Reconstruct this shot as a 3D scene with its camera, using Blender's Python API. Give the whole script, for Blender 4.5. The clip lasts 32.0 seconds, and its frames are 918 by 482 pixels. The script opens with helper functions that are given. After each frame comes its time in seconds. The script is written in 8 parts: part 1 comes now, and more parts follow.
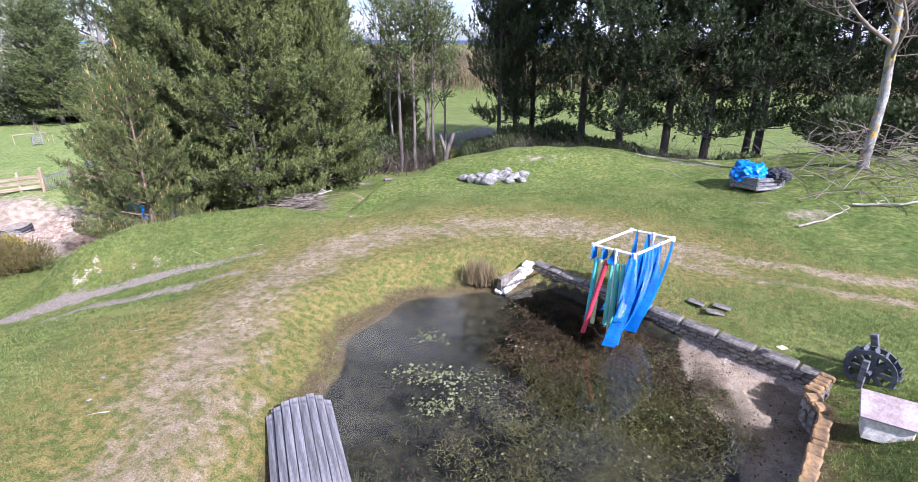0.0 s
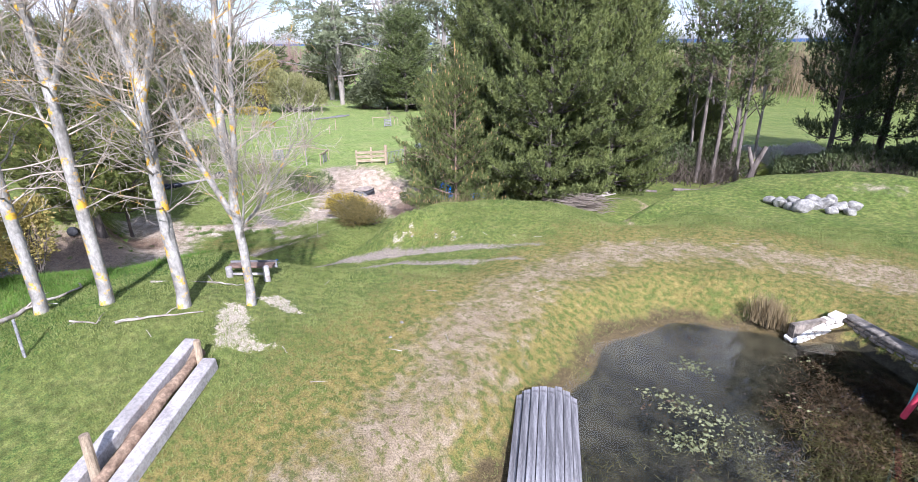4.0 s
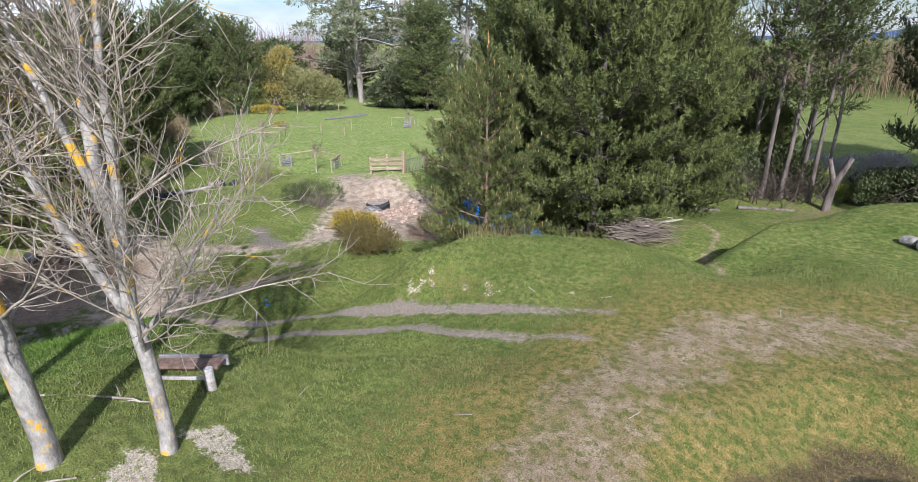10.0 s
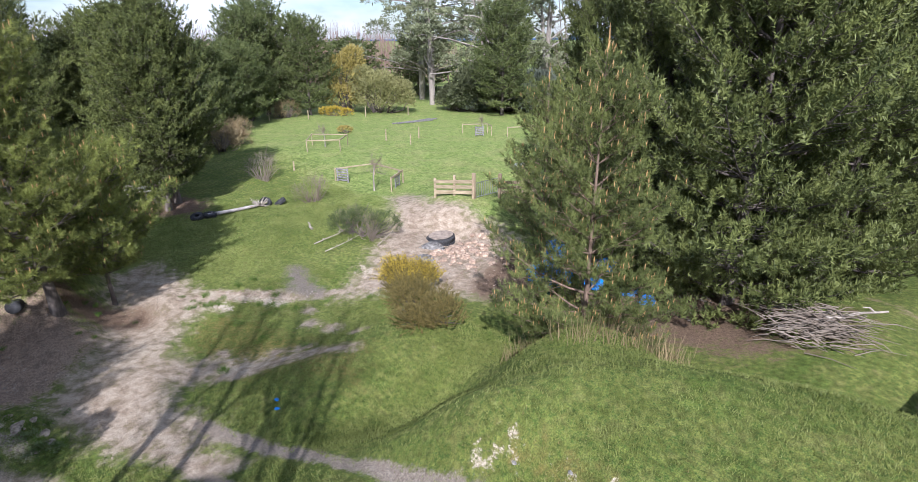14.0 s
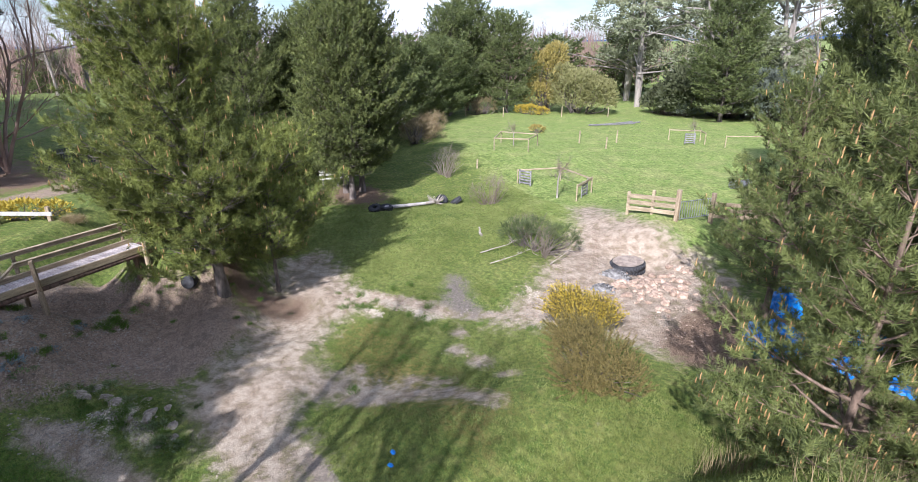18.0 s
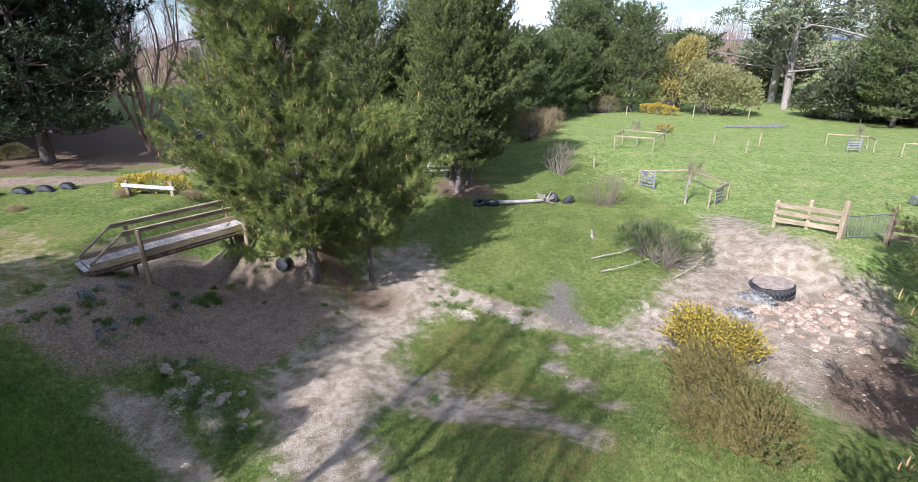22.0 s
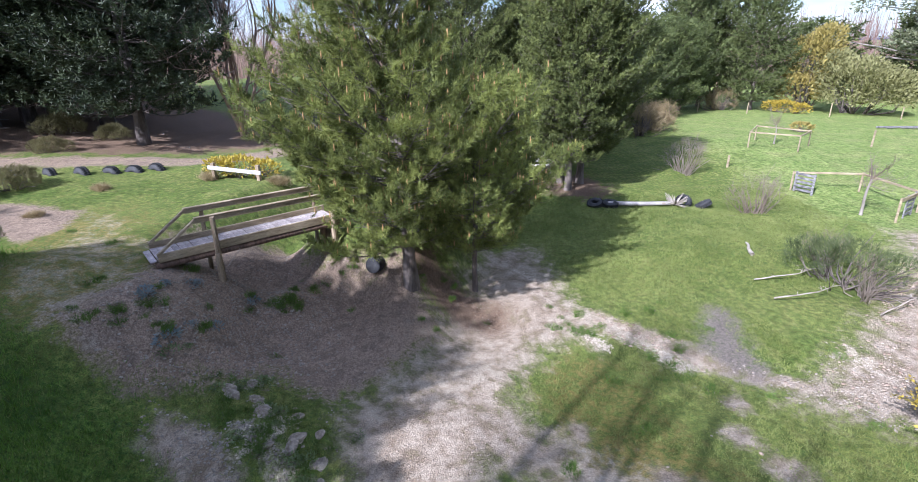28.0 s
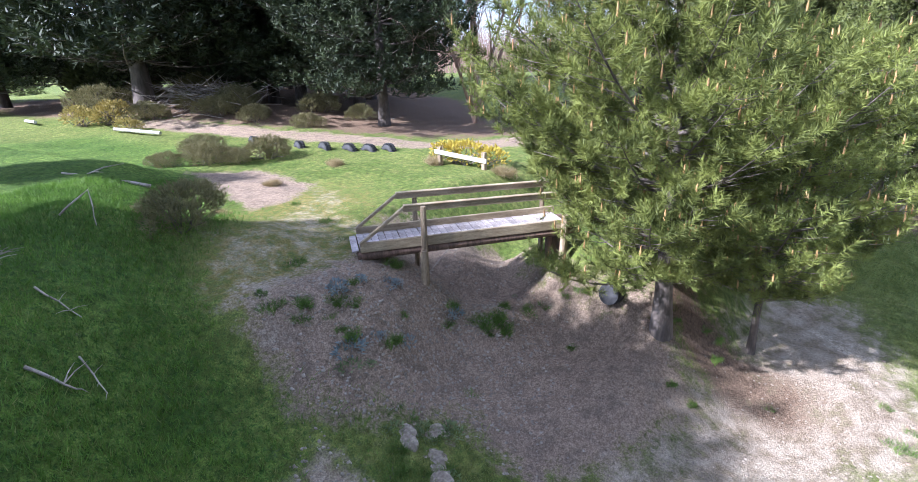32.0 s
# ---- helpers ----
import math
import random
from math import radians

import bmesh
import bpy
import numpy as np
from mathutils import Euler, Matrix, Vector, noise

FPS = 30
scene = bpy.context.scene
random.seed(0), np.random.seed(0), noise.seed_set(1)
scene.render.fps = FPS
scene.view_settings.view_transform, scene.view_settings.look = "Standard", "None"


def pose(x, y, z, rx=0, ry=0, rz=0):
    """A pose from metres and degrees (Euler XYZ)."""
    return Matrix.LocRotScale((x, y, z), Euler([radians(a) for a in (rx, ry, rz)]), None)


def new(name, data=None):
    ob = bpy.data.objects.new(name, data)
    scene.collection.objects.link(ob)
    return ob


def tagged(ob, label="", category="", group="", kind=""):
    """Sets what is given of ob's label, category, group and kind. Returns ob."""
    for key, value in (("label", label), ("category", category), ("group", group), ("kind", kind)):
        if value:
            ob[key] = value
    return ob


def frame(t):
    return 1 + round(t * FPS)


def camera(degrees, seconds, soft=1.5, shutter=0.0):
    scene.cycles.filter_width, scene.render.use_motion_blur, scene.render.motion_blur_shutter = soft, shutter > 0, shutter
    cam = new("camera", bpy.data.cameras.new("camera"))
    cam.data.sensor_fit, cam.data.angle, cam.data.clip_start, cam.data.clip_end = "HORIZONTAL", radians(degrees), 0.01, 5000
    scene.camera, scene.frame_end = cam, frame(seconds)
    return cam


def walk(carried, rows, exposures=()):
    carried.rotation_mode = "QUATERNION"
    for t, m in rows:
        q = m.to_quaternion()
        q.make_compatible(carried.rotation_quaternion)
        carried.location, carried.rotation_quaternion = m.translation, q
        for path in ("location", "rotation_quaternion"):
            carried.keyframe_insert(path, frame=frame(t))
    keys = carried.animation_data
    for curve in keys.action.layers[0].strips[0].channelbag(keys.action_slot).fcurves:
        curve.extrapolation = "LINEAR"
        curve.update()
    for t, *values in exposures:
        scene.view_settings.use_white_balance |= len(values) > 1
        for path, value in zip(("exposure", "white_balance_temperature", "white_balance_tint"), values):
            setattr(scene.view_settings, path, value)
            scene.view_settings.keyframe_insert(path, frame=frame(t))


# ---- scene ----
cam = camera(82.2, 32.0, soft=0.75)
METRES, EYE, TILT, LEAN, TURN = 20.0, 5.5, -20.8, 0.0, 0.0
ROWS = [
    (0.0, 0.0, 0.0, 0.0, 0.0, 0.0, -0.0),
    (0.5, 0.0003, -0.0003, 0.0008, 7.04, -0.14, -2.52),
    (1.0, 0.0006, -0.0024, 0.0028, 13.43, -0.56, -4.8),
    (1.5, 0.0002, -0.005, 0.005, 19.67, -1.15, -6.9),
    (2.0, -0.0008, -0.0059, 0.0039, 24.53, -1.85, -8.49),
    (2.5, -0.0008, -0.0069, 0.0038, 27.17, -2.26, -9.35),
    (3.0, -0.0001, -0.0068, 0.0041, 28.04, -2.41, -9.65),
    (3.5, -0.0004, -0.0072, 0.0039, 28.67, -2.53, -9.86),
    (4.0, -0.0002, -0.0081, 0.003, 29.34, -2.68, -10.07),
    (4.5, -0.0007, -0.0096, 0.001, 29.91, -2.81, -10.22),
    (6.5, -0.0144, 0.0058, -0.0011, 30.65, -3.0, -10.48),
    (7.0, -0.0233, 0.0171, 0.0038, 30.85, -3.07, -10.57),
    (7.5, -0.0352, 0.0329, 0.0091, 30.98, -3.12, -10.6),
    (8.0, -0.0493, 0.052, 0.0153, 31.05, -3.16, -10.63),
    (8.5, -0.0645, 0.0734, 0.0232, 31.14, -3.23, -10.64),
    (9.0, -0.081, 0.0961, 0.0318, 31.26, -3.25, -10.68),
    (9.5, -0.099, 0.1194, 0.0411, 31.43, -3.33, -10.75),
    (10.0, -0.1173, 0.1437, 0.0501, 31.47, -3.36, -10.77),
    (10.5, -0.1371, 0.1682, 0.0592, 31.5, -3.37, -10.81),
    (11.0, -0.157, 0.1928, 0.0693, 31.55, -3.46, -10.85),
    (11.5, -0.1782, 0.2184, 0.0793, 31.62, -3.52, -10.86),
    (12.0, -0.1997, 0.2433, 0.0888, 32.23, -3.62, -11.04),
    (12.5, -0.2209, 0.2673, 0.0984, 33.32, -3.83, -11.45),
    (13.0, -0.2419, 0.2904, 0.1079, 34.83, -4.15, -11.88),
    (13.5, -0.2628, 0.3106, 0.1161, 37.22, -4.67, -12.53),
    (15.5, -0.3298, 0.3793, 0.1367, 44.0, -6.2, -14.34),
    (16.0, -0.343, 0.3938, 0.1386, 47.4, -7.09, -15.1),
    (16.5, -0.3538, 0.4051, 0.1398, 50.33, -7.89, -15.75),
    (17.0, -0.3664, 0.4172, 0.1395, 54.05, -8.92, -16.49),
    (17.5, -0.3757, 0.4255, 0.1385, 57.11, -9.79, -17.07),
    (18.0, -0.3838, 0.4345, 0.137, 60.21, -10.65, -17.56),
    (18.5, -0.3889, 0.4404, 0.136, 61.71, -11.08, -17.78),
    (19.0, -0.3948, 0.4457, 0.1355, 62.28, -11.26, -17.83),
    (19.5, -0.4009, 0.4501, 0.1343, 62.52, -11.35, -17.87),
    (20.0, -0.4101, 0.455, 0.1336, 63.45, -11.64, -18.04),
    (20.5, -0.4184, 0.4603, 0.1309, 65.46, -12.26, -18.3),
    (21.0, -0.4286, 0.467, 0.1278, 68.37, -13.17, -18.68),
    (21.5, -0.4369, 0.4727, 0.1239, 70.79, -13.94, -18.94),
    (22.0, -0.4468, 0.4787, 0.1206, 73.28, -14.72, -19.16),
    (22.5, -0.4563, 0.4835, 0.1183, 74.73, -15.18, -19.28),
    (23.0, -0.468, 0.4881, 0.1153, 75.96, -15.55, -19.36),
    (23.5, -0.4791, 0.4893, 0.1123, 77.17, -15.93, -19.45),
    (24.0, -0.4929, 0.4887, 0.1076, 78.81, -16.48, -19.53),
    (24.5, -0.5044, 0.4871, 0.1035, 79.77, -16.8, -19.56),
    (25.0, -0.5173, 0.4852, 0.0982, 80.82, -17.13, -19.6),
    (25.5, -0.5263, 0.4834, 0.0945, 81.21, -17.29, -19.63),
    (27.5, -0.5714, 0.4749, 0.0762, 82.5, -17.81, -19.67),
    (28.0, -0.588, 0.4738, 0.0714, 82.66, -17.86, -19.7),
    (28.5, -0.6034, 0.4728, 0.0671, 83.03, -18.01, -19.69),
    (29.0, -0.6222, 0.4716, 0.0623, 84.01, -18.31, -19.72),
    (29.5, -0.6388, 0.4707, 0.0576, 87.17, -19.37, -19.75),
    (30.0, -0.6578, 0.4704, 0.0508, 92.75, -21.22, -19.68),
    (30.5, -0.6739, 0.4693, 0.0455, 98.18, -23.1, -19.45),
    (31.0, -0.6924, 0.4664, 0.0384, 103.35, -24.79, -19.14),
    (31.5, -0.7076, 0.4622, 0.0327, 105.96, -25.64, -18.9),
    (32.0, -0.7238, 0.4557, 0.0268, 108.16, -26.39, -18.67),
]
walk(cam, [(t, pose(0, 0, EYE, TILT, LEAN, TURN) @ pose(METRES * x, METRES * y, METRES * z, 90 + pitch, roll, yaw)) for t, x, y, z, yaw, pitch, roll in ROWS],
     exposures=[(0.0, 0.95, 5400, 27.0), (4.0, 0.92, 5500, 22.0), (7.0, 0.72, 5700, 18.0), (9.0, 0.42, 5750, 17.0), (13.0, 0.50, 5700, 18.0), (17.0, 0.80, 5700, 19.0), (21.0, 0.75, 5600, 17.0), (25.0, 0.83, 5500, 18.0), (29.0, 1.02, 5350, 21.0), (32.0, 1.48, 5350, 20.0)])

# ---- light ----
SUN_AZ, SUN_EL = math.atan2(-0.73, 0.68), radians(37)
sun_way = Vector((math.cos(SUN_AZ) * math.cos(SUN_EL), math.sin(SUN_AZ) * math.cos(SUN_EL), math.sin(SUN_EL)))
sun = new("sun", bpy.data.lights.new("sun", "SUN"))
sun.data.energy, sun.data.angle, sun.data.color = 5.0, radians(0.6), (1.0, 0.96, 0.90)
sun.rotation_euler = sun_way.to_track_quat("Z", "Y").to_euler()
world = bpy.data.worlds.new("sky")
scene.world = world
world.use_nodes = True
wt = world.node_tree
wt.nodes.clear()
w_out = wt.nodes.new("ShaderNodeOutputWorld")
w_bg = wt.nodes.new("ShaderNodeBackground")
w_sky = wt.nodes.new("ShaderNodeTexSky")
w_sky.sky_type, w_sky.sun_disc = "NISHITA", False
w_sky.sun_elevation, w_sky.sun_rotation = SUN_EL, math.pi / 2 - SUN_AZ
w_bg.inputs["Strength"].default_value = 0.095
# broken cloud cover over the blue
w_co = wt.nodes.new("ShaderNodeTexCoord")
w_map = wt.nodes.new("ShaderNodeMapping")
w_map.inputs["Scale"].default_value = (2.2, 2.2, 7.0)
w_noise = wt.nodes.new("ShaderNodeTexNoise")
w_noise.inputs["Scale"].default_value, w_noise.inputs["Detail"].default_value = 1.6, 7.0
w_ramp = wt.nodes.new("ShaderNodeValToRGB")
w_ramp.color_ramp.elements[0].position, w_ramp.color_ramp.elements[1].position = 0.45, 0.66
w_mix = wt.nodes.new("ShaderNodeMixRGB")
w_mix.inputs["Color2"].default_value = (9.6, 10.0, 10.8, 1)
wt.links.new(w_co.outputs["Generated"], w_map.inputs["Vector"])
wt.links.new(w_map.outputs[0], w_noise.inputs["Vector"])
wt.links.new(w_noise.outputs[0], w_ramp.inputs[0])
wt.links.new(w_ramp.outputs[0], w_mix.inputs[0])
w_tint = wt.nodes.new("ShaderNodeMixRGB")
w_tint.blend_type = "MULTIPLY"
w_tint.inputs["Fac"].default_value = 1.0
w_tint.inputs["Color2"].default_value = (0.86, 0.94, 1.03, 1)
wt.links.new(w_sky.outputs[0], w_tint.inputs["Color1"])
wt.links.new(w_tint.outputs[0], w_mix.inputs["Color1"])
wt.links.new(w_mix.outputs[0], w_bg.inputs[0])
wt.links.new(w_bg.outputs[0], w_out.inputs[0])

# ---- materials ----
def nodes_of(name):
    m = bpy.data.materials.new(name)
    m.use_nodes = True
    nt = m.node_tree
    return m, nt, nt.nodes["Principled BSDF"]


def add(nt, kind, **values):
    n = nt.nodes.new(kind)
    for key, value in values.items():
        n.inputs[key].default_value = value
    return n


def rgba(c):
    return (c[0], c[1], c[2], 1.0)


def mix(nt, fac, a, b, blend="MIX"):
    n = nt.nodes.new("ShaderNodeMixRGB")
    n.blend_type = blend
    for socket, v in ((n.inputs[0], fac), (n.inputs[1], a), (n.inputs[2], b)):
        if isinstance(v, (int, float)):
            socket.default_value = v
        elif isinstance(v, tuple):
            socket.default_value = rgba(v)
        else:
            nt.links.new(v, socket)
    return n.outputs[0]


def calc(nt, op, a, b=0.0, c=0.0):
    n = nt.nodes.new("ShaderNodeMath")
    n.operation = op
    for socket, v in zip(n.inputs, (a, b, c)):
        if isinstance(v, (int, float)):
            socket.default_value = v
        else:
            nt.links.new(v, socket)
    return n.outputs[0]


def ramp(nt, fac, lo, hi):
    n = nt.nodes.new("ShaderNodeMapRange")
    n.interpolation_type = "SMOOTHSTEP"
    n.inputs["From Min"].default_value, n.inputs["From Max"].default_value = lo, hi
    nt.links.new(fac, n.inputs["Value"])
    return n.outputs[0]


def noise_of(nt, co, scale, detail=4.0, rough=0.6, stretch=None):
    if stretch:
        mp = add(nt, "ShaderNodeMapping", Scale=stretch)
        nt.links.new(co, mp.inputs["Vector"])
        co = mp.outputs[0]
    n = add(nt, "ShaderNodeTexNoise", Scale=scale, Detail=detail, Roughness=rough)
    nt.links.new(co, n.inputs["Vector"])
    return n.outputs[0]


def relief(nt, bsdf, height, strength, distance):
    b = add(nt, "ShaderNodeBump", Strength=strength, Distance=distance)
    nt.links.new(height, b.inputs["Height"])
    nt.links.new(b.outputs[0], bsdf.inputs["Normal"])


def surface(name, dark, light, scale=4.0, rough=0.8, bumps=0.4, grain=60.0, stretch=None, metal=0.0, per_piece=0.0, stain=None, stain_at=0.62, stain_scale=3.0, depth=0.01):
    """Two tones in patches, finer grain over them, stains if given."""
    m, nt, bsdf = nodes_of(name)
    co = add(nt, "ShaderNodeTexCoord").outputs["Object"]
    big = noise_of(nt, co, scale, 5.0, 0.6, stretch)
    fine = noise_of(nt, co, grain, 3.0, 0.7, stretch)
    col = mix(nt, ramp(nt, big, 0.3, 0.7), dark, light)
    col = mix(nt, 0.55, col, mix(nt, ramp(nt, fine, 0.25, 0.75), (0.45, 0.45, 0.45), (1.35, 1.35, 1.35)), "MULTIPLY")
    if stain:
        spot = noise_of(nt, co, stain_scale, 6.0, 0.65)
        col = mix(nt, ramp(nt, spot, stain_at - 0.03, stain_at + 0.05), col, stain)
    if per_piece:
        info = nt.nodes.new("ShaderNodeObjectInfo")
        v = calc(nt, "MULTIPLY_ADD", info.outputs["Random"], per_piece, 1.0 - per_piece / 2)
        hsv = nt.nodes.new("ShaderNodeHueSaturation")
        nt.links.new(v, hsv.inputs["Value"])
        nt.links.new(col, hsv.inputs["Color"])
        col = hsv.outputs[0]
    nt.links.new(col, bsdf.inputs["Base Color"])
    bsdf.inputs["Roughness"].default_value, bsdf.inputs["Metallic"].default_value = rough, metal
    relief(nt, bsdf, fine, bumps, depth)
    return m


def leafy(name, dark, light, tip=None, through_light=0.25, scale=0.9, rough=0.55, speck=0.45):
    """Foliage: tone by clump and by leaf, some light let through."""
    m, nt, bsdf = nodes_of(name)
    geo = nt.nodes.new("ShaderNodeNewGeometry")
    info = nt.nodes.new("ShaderNodeObjectInfo")
    co = add(nt, "ShaderNodeTexCoord").outputs["Object"]
    clump = noise_of(nt, co, scale, 3.0, 0.6)
    v = calc(nt, "MULTIPLY_ADD", geo.outputs["Random Per Island"], speck, calc(nt, "MULTIPLY", ramp(nt, clump, 0.3, 0.7), 1.0 - speck))
    col = mix(nt, v, dark, light)
    col = mix(nt, calc(nt, "MULTIPLY", info.outputs["Random"], 0.25), col, (dark[0] * 1.3, dark[1] * 0.9, dark[2] * 0.8))
    if tip:
        col = mix(nt, ramp(nt, geo.outputs["Random Per Island"], 0.9, 0.93), col, tip)
    nt.links.new(col, bsdf.inputs["Base Color"])
    bsdf.inputs["Roughness"].default_value = rough
    bsdf.inputs["Specular IOR Level"].default_value = 0.3
    tr = nt.nodes.new("ShaderNodeBsdfTranslucent")
    nt.links.new(col, tr.inputs[0])
    ms = add(nt, "ShaderNodeMixShader", Fac=through_light)
    nt.links.new(bsdf.outputs[0], ms.inputs[1])
    nt.links.new(tr.outputs[0], ms.inputs[2])
    nt.links.new(ms.outputs[0], nt.nodes["Material Output"].inputs[0])
    return m


# dark clump tone is set low to paint self-shadow inside the crowns
M_PINE = leafy("pine_needles", (0.028, 0.044, 0.012), (0.265, 0.300, 0.090), scale=1.1, through_light=0.15, speck=0.3)
M_PINE_NEAR = leafy("young_pine_needles", (0.038, 0.056, 0.012), (0.360, 0.400, 0.100), scale=1.9, through_light=0.2, speck=0.22)
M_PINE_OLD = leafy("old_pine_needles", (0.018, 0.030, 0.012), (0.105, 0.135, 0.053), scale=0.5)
# lane crowns: needle colour darkened to stand for shade over them
M_PINE_LANE_SHADED = leafy("shaded_lane_pine_needles", (0.016, 0.026, 0.012), (0.064, 0.082, 0.036), scale=0.5, through_light=0.1, speck=0.3)
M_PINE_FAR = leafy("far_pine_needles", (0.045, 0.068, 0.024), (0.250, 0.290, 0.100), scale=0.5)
M_CANDLE = surface("pine_candles", (0.36, 0.20, 0.08), (0.55, 0.35, 0.15), 6, 0.7, 0.2)
M_GUM = leafy("gum_leaves", (0.13, 0.155, 0.085), (0.34, 0.365, 0.21), scale=0.5)
M_WATTLE = leafy("wattle_leaves", (0.17, 0.18, 0.07), (0.42, 0.41, 0.18), scale=0.8)
M_GOLD = leafy("golden_foliage", (0.22, 0.19, 0.05), (0.50, 0.41, 0.13), scale=1.5)
M_GORSE = leafy("gorse_spines", (0.058, 0.052, 0.016), (0.35, 0.285, 0.100), scale=7.0)
M_GORSE_FLOWER = leafy("gorse_flowers", (0.30, 0.24, 0.035), (0.62, 0.49, 0.07), scale=3.0)
M_SHRUB = leafy("shrub_leaves", (0.055, 0.080, 0.030), (0.160, 0.190, 0.075), scale=1.0)
M_SCRUB = leafy("dull_scrub_leaves", (0.055, 0.070, 0.034), (0.175, 0.195, 0.100), scale=0.8)
M_HEATH = leafy("heath_leaves", (0.085, 0.082, 0.034), (0.31, 0.285, 0.130), scale=3.0)
M_GREY_SHRUB = leafy("grey_shrub_leaves", (0.09, 0.115, 0.085), (0.22, 0.26, 0.20), scale=1.0)
M_TWIG = leafy("bare_twigs", (0.16, 0.130, 0.10), (0.34, 0.285, 0.225), through_light=0.05)
M_RED_TWIG = leafy("red_bare_twigs", (0.20, 0.13, 0.10), (0.42, 0.30, 0.25), through_light=0.05)
M_RUSH = leafy("dry_rushes", (0.16, 0.12, 0.06), (0.38, 0.30, 0.16), through_light=0.1)
M_BARK = surface("pine_bark", (0.075, 0.060, 0.050), (0.235, 0.195, 0.165), 3, 0.9, 0.9, 18, (1, 1, 0.25), depth=0.03)
M_BARK_TAN = surface("young_pine_bark", (0.11, 0.075, 0.05), (0.27, 0.19, 0.135), 5, 0.9, 0.7, 24, (1, 1, 0.3), depth=0.015)
M_BARK_DARK = surface("old_pine_bark", (0.045, 0.036, 0.030), (0.14, 0.115, 0.098), 3, 0.9, 0.9, 18, (1, 1, 0.25), depth=0.03)
M_BARK_PALE = surface("gum_bark", (0.19, 0.165, 0.135), (0.38, 0.335, 0.285), 2, 0.8, 0.4, 14, (1, 1, 0.2), depth=0.02)
M_POPLAR = surface("poplar_bark", (0.17, 0.155, 0.13), (0.44, 0.41, 0.36), 5, 0.85, 0.9, 26, (1, 1, 0.5), stain=(0.58, 0.34, 0.03), stain_at=0.57, stain_scale=5.0, depth=0.015)
M_POPLAR_TWIG = surface("poplar_twigs", (0.23, 0.19, 0.14), (0.46, 0.395, 0.315), 3, 0.85, 0.2, 30, stain=(0.60, 0.34, 0.03), stain_at=0.62, stain_scale=1.6)
M_DEAD = surface("dead_wood", (0.24, 0.20, 0.16), (0.52, 0.46, 0.38), 4, 0.9, 0.5, 30)
M_STONE = surface("pale_rock", (0.16, 0.15, 0.13), (0.42, 0.395, 0.345), 3, 0.9, 0.8, 14, stain=(0.20, 0.20, 0.15), stain_at=0.6, depth=0.04)
M_BLOCK = surface("wall_block", (0.085, 0.068, 0.05), (0.34, 0.285, 0.22), 5, 0.9, 0.8, 20, per_piece=0.6, depth=0.02)
M_CAP = surface("wall_capping", (0.085, 0.075, 0.06), (0.26, 0.225, 0.18), 3, 0.9, 0.8, 22, stain=(0.40, 0.22, 0.05), stain_at=0.67, stain_scale=2.0, depth=0.02)
M_CAP_ORANGE = surface("lichen_capping", (0.20, 0.13, 0.075), (0.42, 0.24, 0.075), 4, 0.9, 0.8, 22, per_piece=0.5, stain=(0.16, 0.10, 0.06), stain_at=0.58, stain_scale=4.0, depth=0.02)
M_WHITE_BLOCK = surface("whitewashed_block", (0.62, 0.57, 0.48), (0.85, 0.81, 0.73), 4, 0.9, 0.6, 20, stain=(0.52, 0.36, 0.16), stain_at=0.62, stain_scale=4.0)
M_GREY_WOOD = surface("weathered_planks", (0.09, 0.085, 0.085), (0.32, 0.305, 0.30), 3, 0.85, 0.6, 26, (0.4, 5, 5), per_piece=0.35, stain=(0.10, 0.09, 0.09), stain_at=0.64, stain_scale=1.6)
M_PALE_WOOD = surface("sawn_timber", (0.26, 0.20, 0.12), (0.47, 0.38, 0.25), 2, 0.75, 0.4, 24, (1, 1, 6), per_piece=0.2)
M_POST = surface("timber_post", (0.22, 0.16, 0.10), (0.42, 0.33, 0.22), 3, 0.85, 0.5, 24, (5, 5, 0.6), per_piece=0.3)
M_DARK_POST = surface("dark_timber_post", (0.10, 0.065, 0.045), (0.22, 0.14, 0.10), 3, 0.85, 0.5, 24, (5, 5, 0.6))
M_DECK = surface("deck_boards", (0.34, 0.29, 0.27), (0.60, 0.53, 0.50), 3, 0.8, 0.4, 24, per_piece=0.35)
M_BEAM = surface("hewn_beam", (0.27, 0.245, 0.225), (0.47, 0.435, 0.40), 2, 0.85, 0.5, 24, stain=(0.26, 0.20, 0.15), stain_at=0.63)
M_ROT = surface("rotting_log", (0.16, 0.10, 0.06), (0.40, 0.28, 0.18), 5, 0.95, 0.9, 20, depth=0.03)
M_WHITE = surface("white_plastic", (0.78, 0.77, 0.74), (0.88, 0.87, 0.85), 4, 0.4, 0.1)
M_OLD_WHITE = surface("weathered_white_paint", (0.36, 0.34, 0.30), (0.62, 0.60, 0.55), 4, 0.7, 0.3, stain=(0.30, 0.26, 0.20), stain_at=0.6)
M_BLUE = surface("blue_tarpaulin", (0.006, 0.14, 0.50), (0.015, 0.28, 0.78), 3, 0.4, 0.3, 30)
M_BLACK = surface("black_rubber", (0.018, 0.018, 0.020), (0.06, 0.06, 0.062), 4, 0.8, 0.5, 40)
